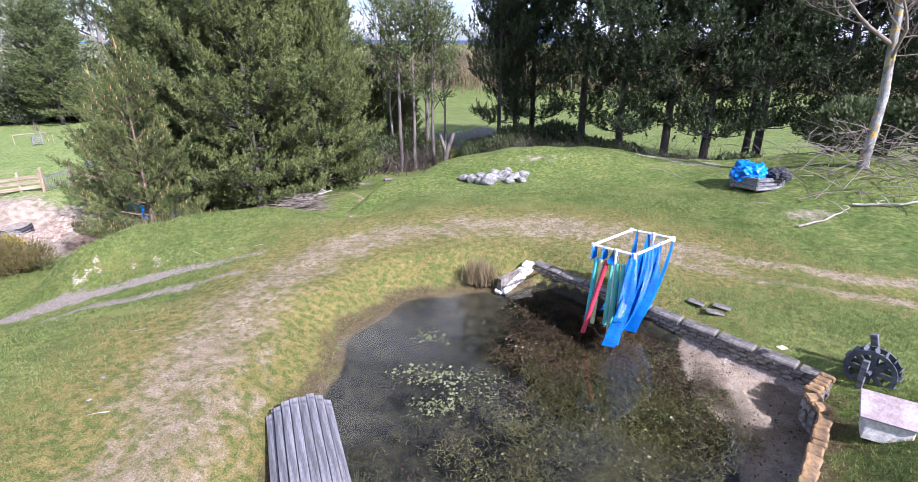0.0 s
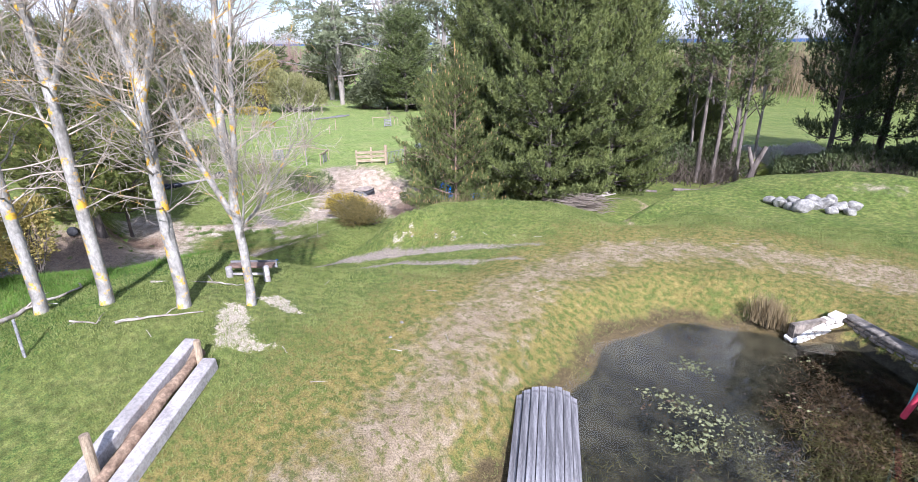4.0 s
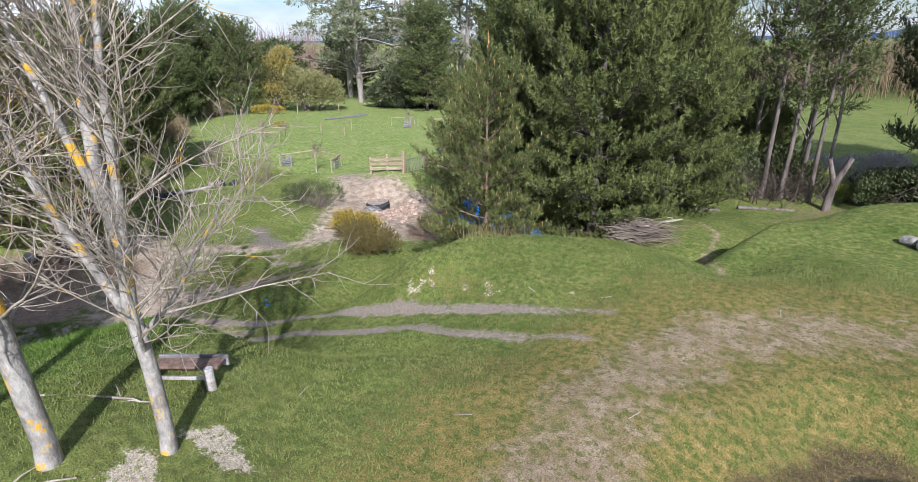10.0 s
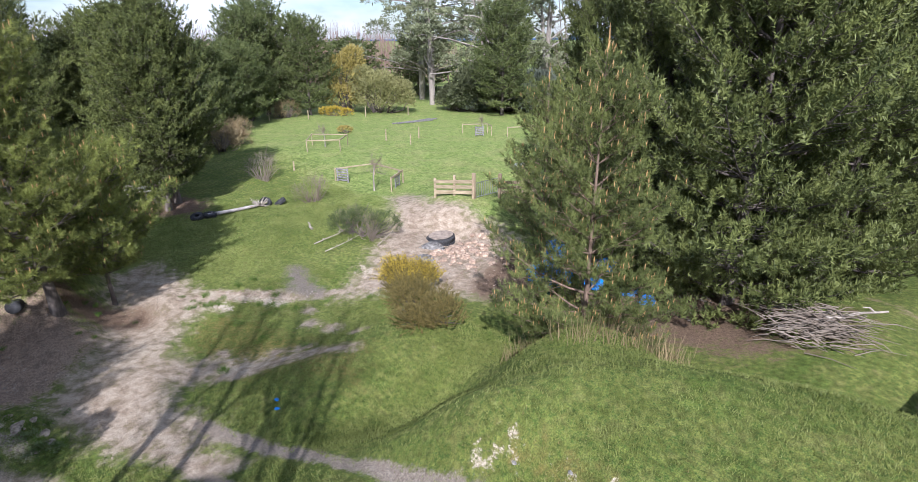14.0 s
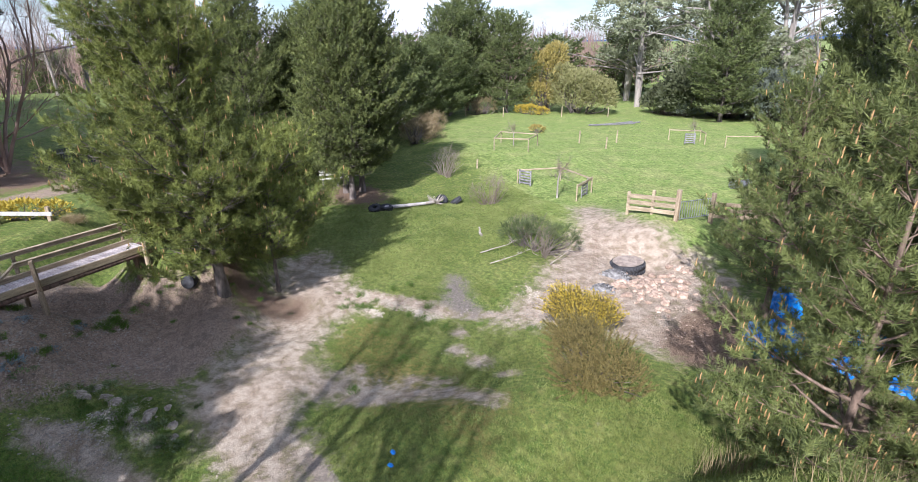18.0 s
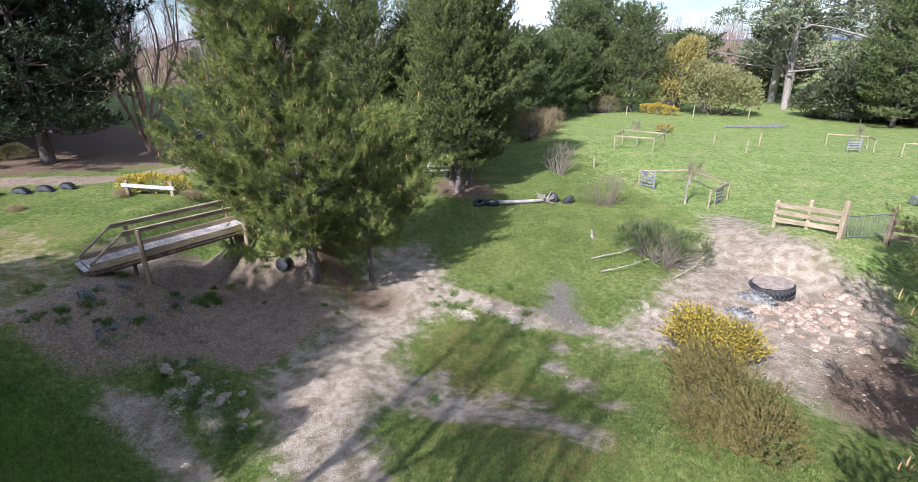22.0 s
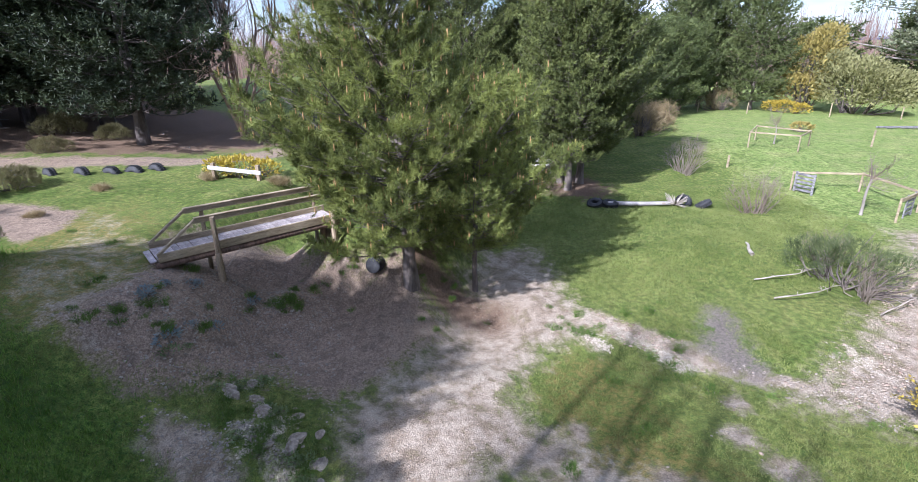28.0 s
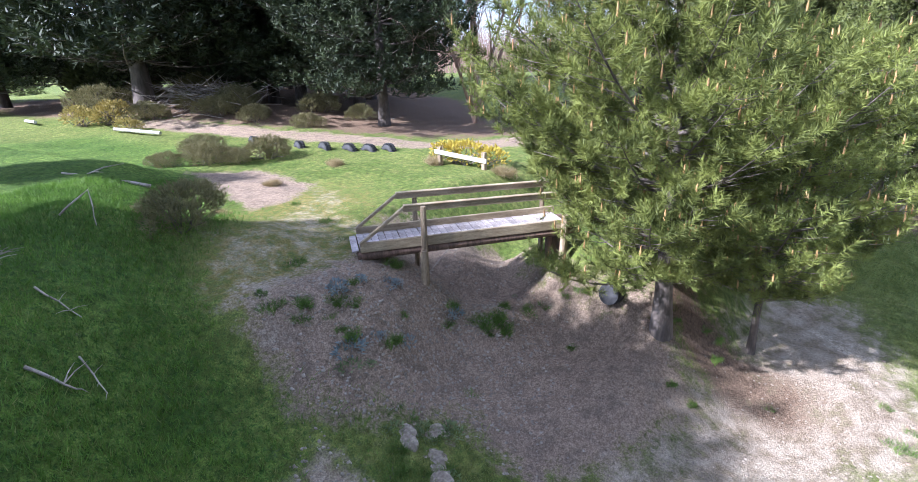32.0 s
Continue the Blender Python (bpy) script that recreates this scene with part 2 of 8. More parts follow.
M_IRON = surface("grey_galvanised_steel", (0.30, 0.31, 0.32), (0.48, 0.49, 0.50), 6, 0.45, 0.2, 40, metal=0.8)
M_WHEEL = surface("dark_stained_wheel_wood", (0.05, 0.055, 0.06), (0.14, 0.145, 0.15), 3, 0.8, 0.5, 26)
M_RUST_PANEL = surface("faded_roof_board", (0.30, 0.22, 0.20), (0.50, 0.42, 0.40), 3, 0.8, 0.4, 22, stain=(0.20, 0.12, 0.09), stain_at=0.62)
M_BRICK = surface("red_clay_rubble", (0.29, 0.195, 0.135), (0.55, 0.425, 0.32), 4, 0.9, 0.7, 22, per_piece=0.4)
M_GREEN_PIPE = surface("dark_green_pipe", (0.008, 0.06, 0.05), (0.015, 0.10, 0.085), 4, 0.5, 0.2)
# blue of the far hills is distance haze put into the base colour
M_HILL = surface("hazed_hills", (0.055, 0.11, 0.24), (0.08, 0.145, 0.29), 0.004, 1.0, 0.0, 0.02)


def ground_material():
    m, nt, bsdf = nodes_of("turf_and_earth")
    geo = nt.nodes.new("ShaderNodeNewGeometry")
    co = geo.outputs["Position"]
    n_huge, n_big, n_mid = noise_of(nt, co, 0.12, 4), noise_of(nt, co, 0.7, 5), noise_of(nt, co, 3.5, 5)
    n_tuft = noise_of(nt, co, 9, 5, 0.75)
    n_fine, n_grit = noise_of(nt, co, 18, 5, 0.75), noise_of(nt, co, 46, 4, 0.8)
    wob = calc(nt, "MULTIPLY_ADD", n_mid, 0.42, calc(nt, "MULTIPLY_ADD", n_fine, 0.30, calc(nt, "MULTIPLY", n_big, 0.28)))

    def mask(name, soft):
        a = nt.nodes.new("ShaderNodeAttribute")
        a.attribute_name = name
        v = calc(nt, "ADD", a.outputs["Fac"], calc(nt, "MULTIPLY_ADD", wob, 2.2, -1.1))
        return ramp(nt, v, 0.5 - soft, 0.5 + soft)

    grit = mix(nt, ramp(nt, n_grit, 0.34, 0.66), (0.26, 0.26, 0.26), (1.75, 1.75, 1.75))
    grass = mix(nt, ramp(nt, n_big, 0.3, 0.7), (0.122, 0.168, 0.030), (0.240, 0.262, 0.066))
    # dark flecks put shade among the blades into the grass colour
    grass = mix(nt, ramp(nt, n_fine, 0.42, 0.62), grass, (0.060, 0.098, 0.020))
    grass = mix(nt, calc(nt, "MULTIPLY", ramp(nt, n_mid, 0.47, 0.67), 0.38), grass, (0.28, 0.255, 0.09))
    grass = mix(nt, calc(nt, "MULTIPLY", ramp(nt, n_huge, 0.45, 0.65), 0.30), grass, (0.22, 0.23, 0.07))
    # paddock grass, its colour lightened for low-angle light on the blades
    lit_pasture = mix(nt, ramp(nt, n_mid, 0.35, 0.65), (0.150, 0.215, 0.050), (0.245, 0.290, 0.085))
    lit_pasture = mix(nt, calc(nt, "MULTIPLY", ramp(nt, n_big, 0.45, 0.65), 0.5), lit_pasture, (0.29, 0.285, 0.11))
    lush = mix(nt, ramp(nt, n_big, 0.3, 0.7), (0.088, 0.150, 0.024), (0.190, 0.262, 0.050))
    lush = mix(nt, ramp(nt, n_fine, 0.42, 0.62), lush, (0.034, 0.078, 0.012))
    dry = mix(nt, ramp(nt, n_fine, 0.3, 0.7), (0.19, 0.155, 0.045), (0.40, 0.30, 0.10))
    dry = mix(nt, ramp(nt, n_tuft, 0.44, 0.58), dry, (0.115, 0.140, 0.030))
    path = mix(nt, ramp(nt, n_mid, 0.3, 0.7), (0.26, 0.195, 0.12), (0.40, 0.31, 0.205))
    path = mix(nt, ramp(nt, n_tuft, 0.50, 0.60), path, (0.17, 0.16, 0.055))
    gravel = mix(nt, ramp(nt, n_fine, 0.3, 0.7), (0.225, 0.183, 0.142), (0.36, 0.305, 0.245))
    clay = mix(nt, ramp(nt, n_mid, 0.35, 0.65), (0.28, 0.215, 0.15), (0.47, 0.385, 0.29))
    clay = mix(nt, calc(nt, "MULTIPLY", ramp(nt, n_tuft, 0.50, 0.64), 0.55), clay, (0.20, 0.15, 0.10))
    litter = mix(nt, ramp(nt, n_fine, 0.3, 0.7), (0.110, 0.072, 0.047), (0.26, 0.180, 0.120))
    soil = mix(nt, ramp(nt, n_fine, 0.3, 0.7), (0.215, 0.155, 0.108), (0.43, 0.325, 0.235))
    soil = mix(nt, calc(nt, "MULTIPLY", ramp(nt, n_mid, 0.45, 0.65), 0.45), soil, (0.13, 0.105, 0.082))
    sand = mix(nt, ramp(nt, n_fine, 0.3, 0.7), (0.37, 0.305, 0.215), (0.55, 0.475, 0.365))
    ash = mix(nt, ramp(nt, n_fine, 0.3, 0.7), (0.125, 0.104, 0.084), (0.25, 0.215, 0.178))
    mud = mix(nt, ramp(nt, n_mid, 0.3, 0.7), (0.018, 0.017, 0.011), (0.055, 0.050, 0.030))
    wet = mix(nt, ramp(nt, n_fine, 0.3, 0.7), (0.060, 0.045, 0.022), (0.175, 0.130, 0.060))
    silt = mix(nt, ramp(nt, n_mid, 0.3, 0.7), (0.28, 0.215, 0.165), (0.46, 0.375, 0.30))
    # painted tuft shading: dark gaps and bright tops multiplied over the turf
    tuft_shade = mix(nt, ramp(nt, n_tuft, 0.36, 0.64), (0.42, 0.45, 0.40), (1.5, 1.5, 1.5))
    grass, lit_pasture, lush = (mix(nt, 0.7, g, tuft_shade, "MULTIPLY") for g in (grass, lit_pasture, lush))
    col = grass
    chalk = mix(nt, ramp(nt, n_fine, 0.3, 0.7), (0.42, 0.35, 0.25), (0.64, 0.555, 0.43))
    for name, c in (("lit_pasture", lit_pasture), ("lush", lush), ("dry", dry), ("path", path), ("gravel", gravel), ("soil", soil), ("clay", clay), ("litter", litter), ("ash", ash), ("sand", sand), ("chalk", chalk), ("wet", wet), ("mud", mud), ("silt", silt)):
        col = mix(nt, mask(name, 0.28 if name in ("dry", "clay", "sand", "lush", "lit_pasture", "ash") else (0.06 if name == "chalk" else 0.17)), col, c)
    col = mix(nt, 0.50, col, grit, "MULTIPLY")
    nt.links.new(col, bsdf.inputs["Base Color"])
    bsdf.inputs["Roughness"].default_value = 0.92
    bsdf.inputs["Specular IOR Level"].default_value = 0.2
    relief(nt, bsdf, mix(nt, 0.45, n_fine, n_grit), 0.9, 0.07)
    return m


def water_material():
    m, nt, bsdf = nodes_of("pond_water")
    co = add(nt, "ShaderNodeTexCoord").outputs["Object"]
    bsdf.inputs["Base Color"].default_value = (0.80, 0.80, 0.70, 1)
    bsdf.inputs["Roughness"].default_value = 0.02
    bsdf.inputs["IOR"].default_value = 1.33
    bsdf.inputs["Transmission Weight"].default_value = 1.0
    relief(nt, bsdf, noise_of(nt, co, 2.5, 2), 0.015, 0.03)
    return m


M_GROUND, M_WATER = ground_material(), water_material()

# ---- building tools ----
def mesh_of(name, verts, faces, material=None, flat=True):
    """A mesh from arrays: verts (n, 3), faces (m, k) of one size."""
    verts, faces = np.asarray(verts, np.float32), np.asarray(faces, np.int32)
    me = bpy.data.meshes.new(name)
    me.vertices.add(len(verts))
    me.vertices.foreach_set("co", verts.ravel())
    k = faces.shape[1]
    me.loops.add(faces.size)
    me.loops.foreach_set("vertex_index", faces.ravel())
    me.polygons.add(len(faces))
    me.polygons.foreach_set("loop_start", np.arange(0, faces.size, k, dtype=np.int32))
    me.update(calc_edges=True)
    if not flat:
        me.polygons.foreach_set("use_smooth", np.ones(len(faces), bool))
    if material:
        me.materials.append(material)
    return me


def bm_mesh(name, bm, material, smooth_faces=False):
    me = bpy.data.meshes.new(name)
    bm.to_mesh(me)
    bm.free()
    if smooth_faces:
        me.polygons.foreach_set("use_smooth", np.ones(len(me.polygons), bool))
    me.materials.append(material)
    return me


def part(name, shape, material=None, parent=None, label="", at=None, smooth_faces=False):
    """One mesh object, under a thing or a part."""
    me = shape if isinstance(shape, bpy.types.Mesh) else bm_mesh(name, shape, material, smooth_faces)
    ob = new(name, me)
    if at is not None:
        ob.matrix_basis = at
    ob.parent = parent
    if label:
        tagged(ob, label)
    return ob


def thing(name, at, label, category, group="", kind=""):
    ob = new(name)
    ob.matrix_basis = at
    return tagged(ob, label, category, group, kind)


def box(sx, sy, sz, at=None, bevel=0.01, wear=0.0, rng=None):
    """A bevelled box, origin at its middle, moved by at."""
    bm = bmesh.new()
    bmesh.ops.create_cube(bm, size=1.0)
    bmesh.ops.scale(bm, vec=(sx, sy, sz), verts=bm.verts)
    if wear and rng:
        for v in bm.verts:
            v.co += Vector([rng.uniform(-wear, wear) for _ in range(3)])
    if bevel:
        bmesh.ops.bevel(bm, geom=list(bm.edges), offset=bevel, segments=1, affect="EDGES")
    if at is not None:
        bmesh.ops.transform(bm, matrix=at, verts=bm.verts)
    return bm


def joined(*bms):
    out = bmesh.new()
    for b in bms:
        me = bpy.data.meshes.new("tmp")
        b.to_mesh(me)
        b.free()
        out.from_mesh(me)
        bpy.data.meshes.remove(me)
    return out


def rod(a, b, r0, r1=None, sides=10, bevel=0.0):
    """A tapered round bar from a to b with closed ends."""
    a, b = Vector(a), Vector(b)
    bm = bmesh.new()
    way = b - a
    m = Matrix.Translation((a + b) / 2) @ way.to_track_quat("Z", "Y").to_matrix().to_4x4()
    bmesh.ops.create_cone(bm, cap_ends=True, segments=sides, radius1=r0, radius2=r1 if r1 is not None else r0, depth=way.length, matrix=m)
    if bevel:
        caps = [e for f in bm.faces if len(f.verts) > 4 for e in f.edges]
        bmesh.ops.bevel(bm, geom=caps, offset=bevel, segments=1, affect="EDGES")
    return bm


def plank(a, b, wide, thick, up=(0, 0, 1), bevel=0.006):
    """A board from a to b; thick along up."""
    a, b = Vector(a), Vector(b)
    x = (b - a).normalized()
    y = Vector(up).cross(x).normalized()
    z = x.cross(y)
    m = Matrix((x, y, z)).transposed().to_4x4()
    m.translation = (a + b) / 2
    return box((b - a).length, wide, thick, m, bevel)


def rounded_rock(rng, sx, sy, sz, detail=2):
    bm = bmesh.new()
    bmesh.ops.create_icosphere(bm, subdivisions=detail, radius=0.5)
    o = Vector((rng.uniform(0, 99), rng.uniform(0, 99), rng.uniform(0, 99)))
    cuts = [(Vector((rng.uniform(-1, 1), rng.uniform(-1, 1), rng.uniform(-1, 1))).normalized(), rng.uniform(0.30, 0.42)) for _ in range(7)]
    for v in bm.verts:
        p = v.co.copy()
        for n, d in cuts:
            over = p.dot(n) - d
            if over > 0:
                p -= n * over * 0.85
        p *= 1 + 0.18 * noise.noise(p * 3 + o)
        v.co = Vector((p.x * sx, p.y * sy, p.z * sz))
    return bm


class Soup:
    """Many tapered tubes gathered into one mesh."""

    def __init__(self):
        self.v, self.f, self.n = [], [], 0

    def tube(self, pts, radii, sides=5):
        pts = np.asarray(pts, float)
        n = len(pts)
        t = np.gradient(pts, axis=0)
        t /= np.linalg.norm(t, axis=1)[:, None] + 1e-9
        ref = np.array([0.31, 0.87, 0.38]) if abs(t[0][2]) > 0.8 else np.array([0, 0, 1.0])
        u = np.cross(t, ref)
        u /= np.linalg.norm(u, axis=1)[:, None] + 1e-9
        w = np.cross(t, u)
        a = np.arange(sides) * 2 * np.pi / sides
        ring = u[:, None] * np.cos(a)[None, :, None] + w[:, None] * np.sin(a)[None, :, None]
        v = pts[:, None] + ring * np.asarray(radii, float)[:, None, None]
        i = np.arange(n - 1)[:, None] * sides + np.arange(sides)[None]
        j = np.arange(n - 1)[:, None] * sides + (np.arange(sides)[None] + 1) % sides
        f = np.stack([i, j, j + sides, i + sides], -1).reshape(-1, 4) + self.n
        self.v.append(v.reshape(-1, 3))
        self.f.append(f)
        self.n += n * sides

    def mesh(self, name, material, flat=False):
        return mesh_of(name, np.concatenate(self.v), np.concatenate(self.f), material, flat)


def frames_for(d, rs):
    """Random frames whose third axis is d."""
    d = d / (np.linalg.norm(d, axis=1)[:, None] + 1e-9)
    r = rs.normal(size=d.shape)
    u = np.cross(d, r)
    u /= np.linalg.norm(u, axis=1)[:, None] + 1e-9
    return u, np.cross(d, u), d


def tufts(name, pos, way, size, material, rs, needles=12, width=0.09, spread=0.75):
    """Brushes of narrow leaves: one triangle a leaf."""
    n = len(pos)
    u, v, w = frames_for(way, rs)
    a = rs.uniform(0, 2 * np.pi, (n, needles))
    s = spread * np.sqrt(rs.uniform(0.02, 1, (n, needles)))
    out = np.cos(a)[..., None] * u[:, None] + np.sin(a)[..., None] * v[:, None]
    tip_way = out * s[..., None] + w[:, None] * np.sqrt(np.maximum(0.05, 1 - 0.75 * s * s))[..., None]
    ln = size[:, None, None] * rs.uniform(0.65, 1.15, (n, needles, 1))
    back = pos[:, None] - w[:, None] * size[:, None, None] * rs.uniform(0, 0.9, (n, needles, 1))
    tip = back + tip_way * ln
    side = np.cross(tip_way, rs.normal(size=(n, needles, 3)))
    side /= np.linalg.norm(side, axis=2)[..., None] + 1e-9
    side = side * size[:, None, None] * width
    tri = np.stack([back - side, back + side, tip], 2).reshape(-1, 3)
    return mesh_of(name, tri, np.arange(len(tri)).reshape(-1, 3), material)


def leaves(name, pos, way, size, material, rs, wide=0.45):
    """Single leaves as bent diamonds of two triangles."""
    u, v, w = frames_for(way, rs)
    s = size[:, None]
    a, b = pos, pos + w * s
    mid = pos + w * s * 0.45 + v * s * 0.08
    l, r = mid - u * s * wide * 0.5, mid + u * s * wide * 0.5
    q = np.stack([a, r, b, l], 1).reshape(-1, 3)
    return mesh_of(name, q, np.arange(len(q)).reshape(-1, 4), material)

# ---- the lie of the land ----
def smooth(a, b, v):
    k = np.clip((v - a) / (b - a), 0, 1)
    return k * k * (3 - 2 * k)


def inside(poly, x, y):
    """Signed distance to a closed outline, positive inside."""
    x, y = np.asarray(x, float), np.asarray(y, float)
    d, sign = np.full(x.shape, 1e9), np.ones(x.shape)
    for (ax, ay), (bx, by) in zip(poly, poly[1:] + poly[:1]):
        ex, ey = bx - ax, by - ay
        k = np.clip(((x - ax) * ex + (y - ay) * ey) / (ex * ex + ey * ey), 0, 1)
        d = np.minimum(d, (x - ax - k * ex) ** 2 + (y - ay - k * ey) ** 2)
        cross = ((ay > y) != (by > y)) & (x < ex * (y - ay) / (ey if ey else 1e-9) + ax)
        sign = np.where(cross, -sign, sign)
    return -sign * np.sqrt(d)


def off_line(line, x, y):
    """Distance to an open line of points."""
    x, y = np.asarray(x, float), np.asarray(y, float)
    d = np.full(x.shape, 1e9)
    for (ax, ay), (bx, by) in zip(line, line[1:]):
        ex, ey = bx - ax, by - ay
        k = np.clip(((x - ax) * ex + (y - ay) * ey) / (ex * ex + ey * ey), 0, 1)
        d = np.minimum(d, (x - ax - k * ex) ** 2 + (y - ay - k * ey) ** 2)
    return np.sqrt(d)


def bump(x, y, cx, cy, sx, sy, turn=0.0):
    c, s = math.cos(radians(turn)), math.sin(radians(turn))
    u, v = (x - cx) * c + (y - cy) * s, -(x - cx) * s + (y - cy) * c
    return np.exp(-(u / sx) ** 2 - (v / sy) ** 2)


HILL = [(-26, -3), (-21.5, 1.0), (-19.3, 3.6), (-16, 4.9), (-13.2, 6.2), (-12.1, 8.2), (-11.2, 10.2), (-10.6, 12.4), (-9.9, 14.1), (-8.5, 15.3), (-6.3, 16.0), (-4.2, 16.5),
        (-3.4, 18.4), (-2.6, 20.5), (-0.5, 22.6), (4, 23.4), (10, 21.5), (15, 21), (45, 12), (45, -45), (-34, -45)]
WEST = [(-19.3, 4.3), (-20.6, 5.3), (-22.3, 5.1), (-24.2, 4.0), (-27, 5), (-34, 8), (-45, 9), (-90, 12), (-90, -45), (-17, -45), (-18.0, 2)]
BANK = [(-23.4, 8.3), (-23.4, 9.4), (-24.3, 10.3), (-30, 12), (-40, 14), (-60, 18), (-60, 11), (-34, 9.6), (-27, 7.4), (-24.9, 7.2)]


def rounded(line, rounds=3):
    """Cut the corners of an open line."""
    for _ in range(rounds):
        line = [line[0]] + [(ax + k * (bx - ax), ay + k * (by - ay)) for (ax, ay), (bx, by) in zip(line, line[1:]) for k in (0.25, 0.75)] + [line[-1]]
    return line


POND = rounded([(-1.8, 1.9), (-2.5, 3.0), (-2.0, 5.0), (-2.25, 6.2), (-2.0, 7.4), (-2.15, 8.3), (-1.5, 9.0), (-1.1, 9.9), (-0.2, 9.95), (0.3, 10.3), (1.0, 10.1)], 2) + [(1.85, 10.62), (5.35, 6.7), (5.0, 5.85), (3.2, 3.8), (2.2, 2.2), (0, 1.6)]
SILT = [(4.0, 8.3), (4.5, 7.9), (5.4, 7.0), (5.5, 6.4), (5.1, 5.5), (3.6, 4.0), (3.5, 4.8), (4.05, 5.85), (3.9, 6.84)]
WATER = 0.5


RAMP = [(-4.7, 11.2, 0.85), (-6.2, 10.6, 0.52), (-8.5, 10.4, -0.02), (-11.0, 10.4, -0.80), (-13.8, 10.4, -1.75), (-16.0, 10.1, -2.15)]


def ramp_at(x, y):
    """Height of the sunk track nearest to a place, and the distance to it."""
    best, height = np.full(x.shape, 1e9), np.zeros(x.shape)
    for (ax, ay, az), (bx, by, bz) in zip(RAMP, RAMP[1:]):
        ex, ey = bx - ax, by - ay
        k = np.clip(((x - ax) * ex + (y - ay) * ey) / (ex * ex + ey * ey), 0, 1)
        d = np.hypot(x - ax - k * ex, y - ay - k * ey)
        height = np.where(d < best, az + k * (bz - az), height)
        best = np.minimum(best, d)
    return height, best


def land(x, y):
    x, y = np.asarray(x, float), np.asarray(y, float)
    low = -2.2 - 1.0 * smooth(28, 68, np.hypot(x + 15, y - 12)) + 0 * x
    low = low + 0.9 * bump(x, y, -21.2, 25.3, 2.6, 2.4) + 0.25 * bump(x, y, -25, 18.5, 3, 3)
    low = low + 0.9 * bump(x, y, -14.1, 13.4, 2.2, 4.2) - 0.25 * bump(x, y, -18.8, 13.2, 3.4, 3.2) - 0.5 * bump(x, y, -19.6, 22.3, 1.3, 1.0)
    low = low + 0.4 * bump(x, y, -37, 28, 8, 6)
    low = low + 1.4 * bump(x, y, -5.2, 21.0, 3.6, 6.0)
    top = 1.02 + 0.50 * bump(x, y, -8.8, 3.6, 2.5, 2.4) + 0.15 * bump(x, y, -5.4, 4.5, 2.5, 2.5)
    top = top - 0.30 * smooth(13, 19, y) * smooth(6, 0, x) + 1.0 * bump(x, y, 13.5, 16.5, 3.5, 4.0) + 0.72 * bump(x, y, 3.0, 20.6, 5.0, 1.7)
    top = top - 0.75 * smooth(-10, -20, x)
    hill = low + (top - low) * smooth(-2.3, 1.9, inside(HILL, x, y) * (1 + 1.6 * bump(x, y, -3.2, 18.6, 2.6, 3.2)))
    west = low + (-0.55 + 0.25 * smooth(4, -4, y) - low) * smooth(-1.5, 0.7, inside(WEST, x, y))
    bank = low + (-0.65 - low) * smooth(-1.3, 0.6, inside(BANK, x, y))
    k = 5.0
    z = np.log(np.exp(k * hill) + np.exp(k * west) + np.exp(k * bank)) / k - math.log(3) / k * np.exp(-2 * (np.maximum(np.maximum(hill, west), bank) - low))
    # the grass mound, the dip of the track beside it, ditch and small banks
    z = z - 0.20 * bump(x, y, -5.2, 12.2, 2.6, 1.2)
    rz, rd = ramp_at(x, y)
    z = z + (rz - z) * np.where(y < 10.45, smooth(2.9, 0.6, rd - 0.7 * smooth(-6.5, -8.5, x)), smooth(1.9, 0.3, rd))
    z = z - 0.30 * bump(x, y, -17.7, 5.7, 0.6, 1.2, 20) + 0.50 * bump(x, y, -18.2, 7.1, 0.7, 1.0, 35) + 0.55 * bump(x, y, -19.4, 5.7, 1.9, 1.1)
    z = z + 0.60 * bump(x, y, -22.6, 9.6, 0.9, 0.8) + 0.40 * bump(x, y, -21.2, 8.9, 0.9, 0.8) + 0.45 * bump(x, y, -22.1, 5.8, 0.9, 0.7) + 0.3 * bump(x, y, -23.9, 7.9, 0.7, 0.7)
    z = z + 0.62 * bump(x, y, -20.6, 1.3, 1.9, 1.5)
    z = z + 0.9 * bump(x, y, -37.5, -13, 3.6, 7.0)
    # back of the grass mound, its hollow, and the foot of the rim where the path climbs
    z = z - 0.30 * bump(x, y, -8.0, 12.0, 1.0, 0.9) + 1.55 * bump(x, y, -9.9, 15.7, 1.9, 1.25, 42) - 0.25 * bump(x, y, -11.8, 13.6, 1.3, 0.9, -35)
    z = z - 0.62 * bump(x, y, -3.1, 15.8, 1.1, 1.7, -25) - 0.40 * bump(x, y, -2.0, 20.4, 1.1, 1.1)
    # floor of the gully rising under and behind the footbridge
    z = z + 0.55 * bump(x, y, -22.5, 6.9, 0.9, 0.8) + 0.95 * bump(x, y, -24.3, 5.6, 1.1, 1.0) - 0.30 * bump(x, y, -21.9, 11.0, 1.2, 1.0)
    z = z + 0.28 * bump(x, y, -21.9, 2.9, 1.2, 0.9) + 0.40 * bump(x, y, -20.5, 23.2, 0.9, 0.9)
    # pond bed
    sd = inside(POND, x, y)
    shore = z + (WATER + 0.02 - z) * smooth(-1.3, -0.05, sd) * smooth(7.0, 5.0, x + 0.9 * (y - 6))
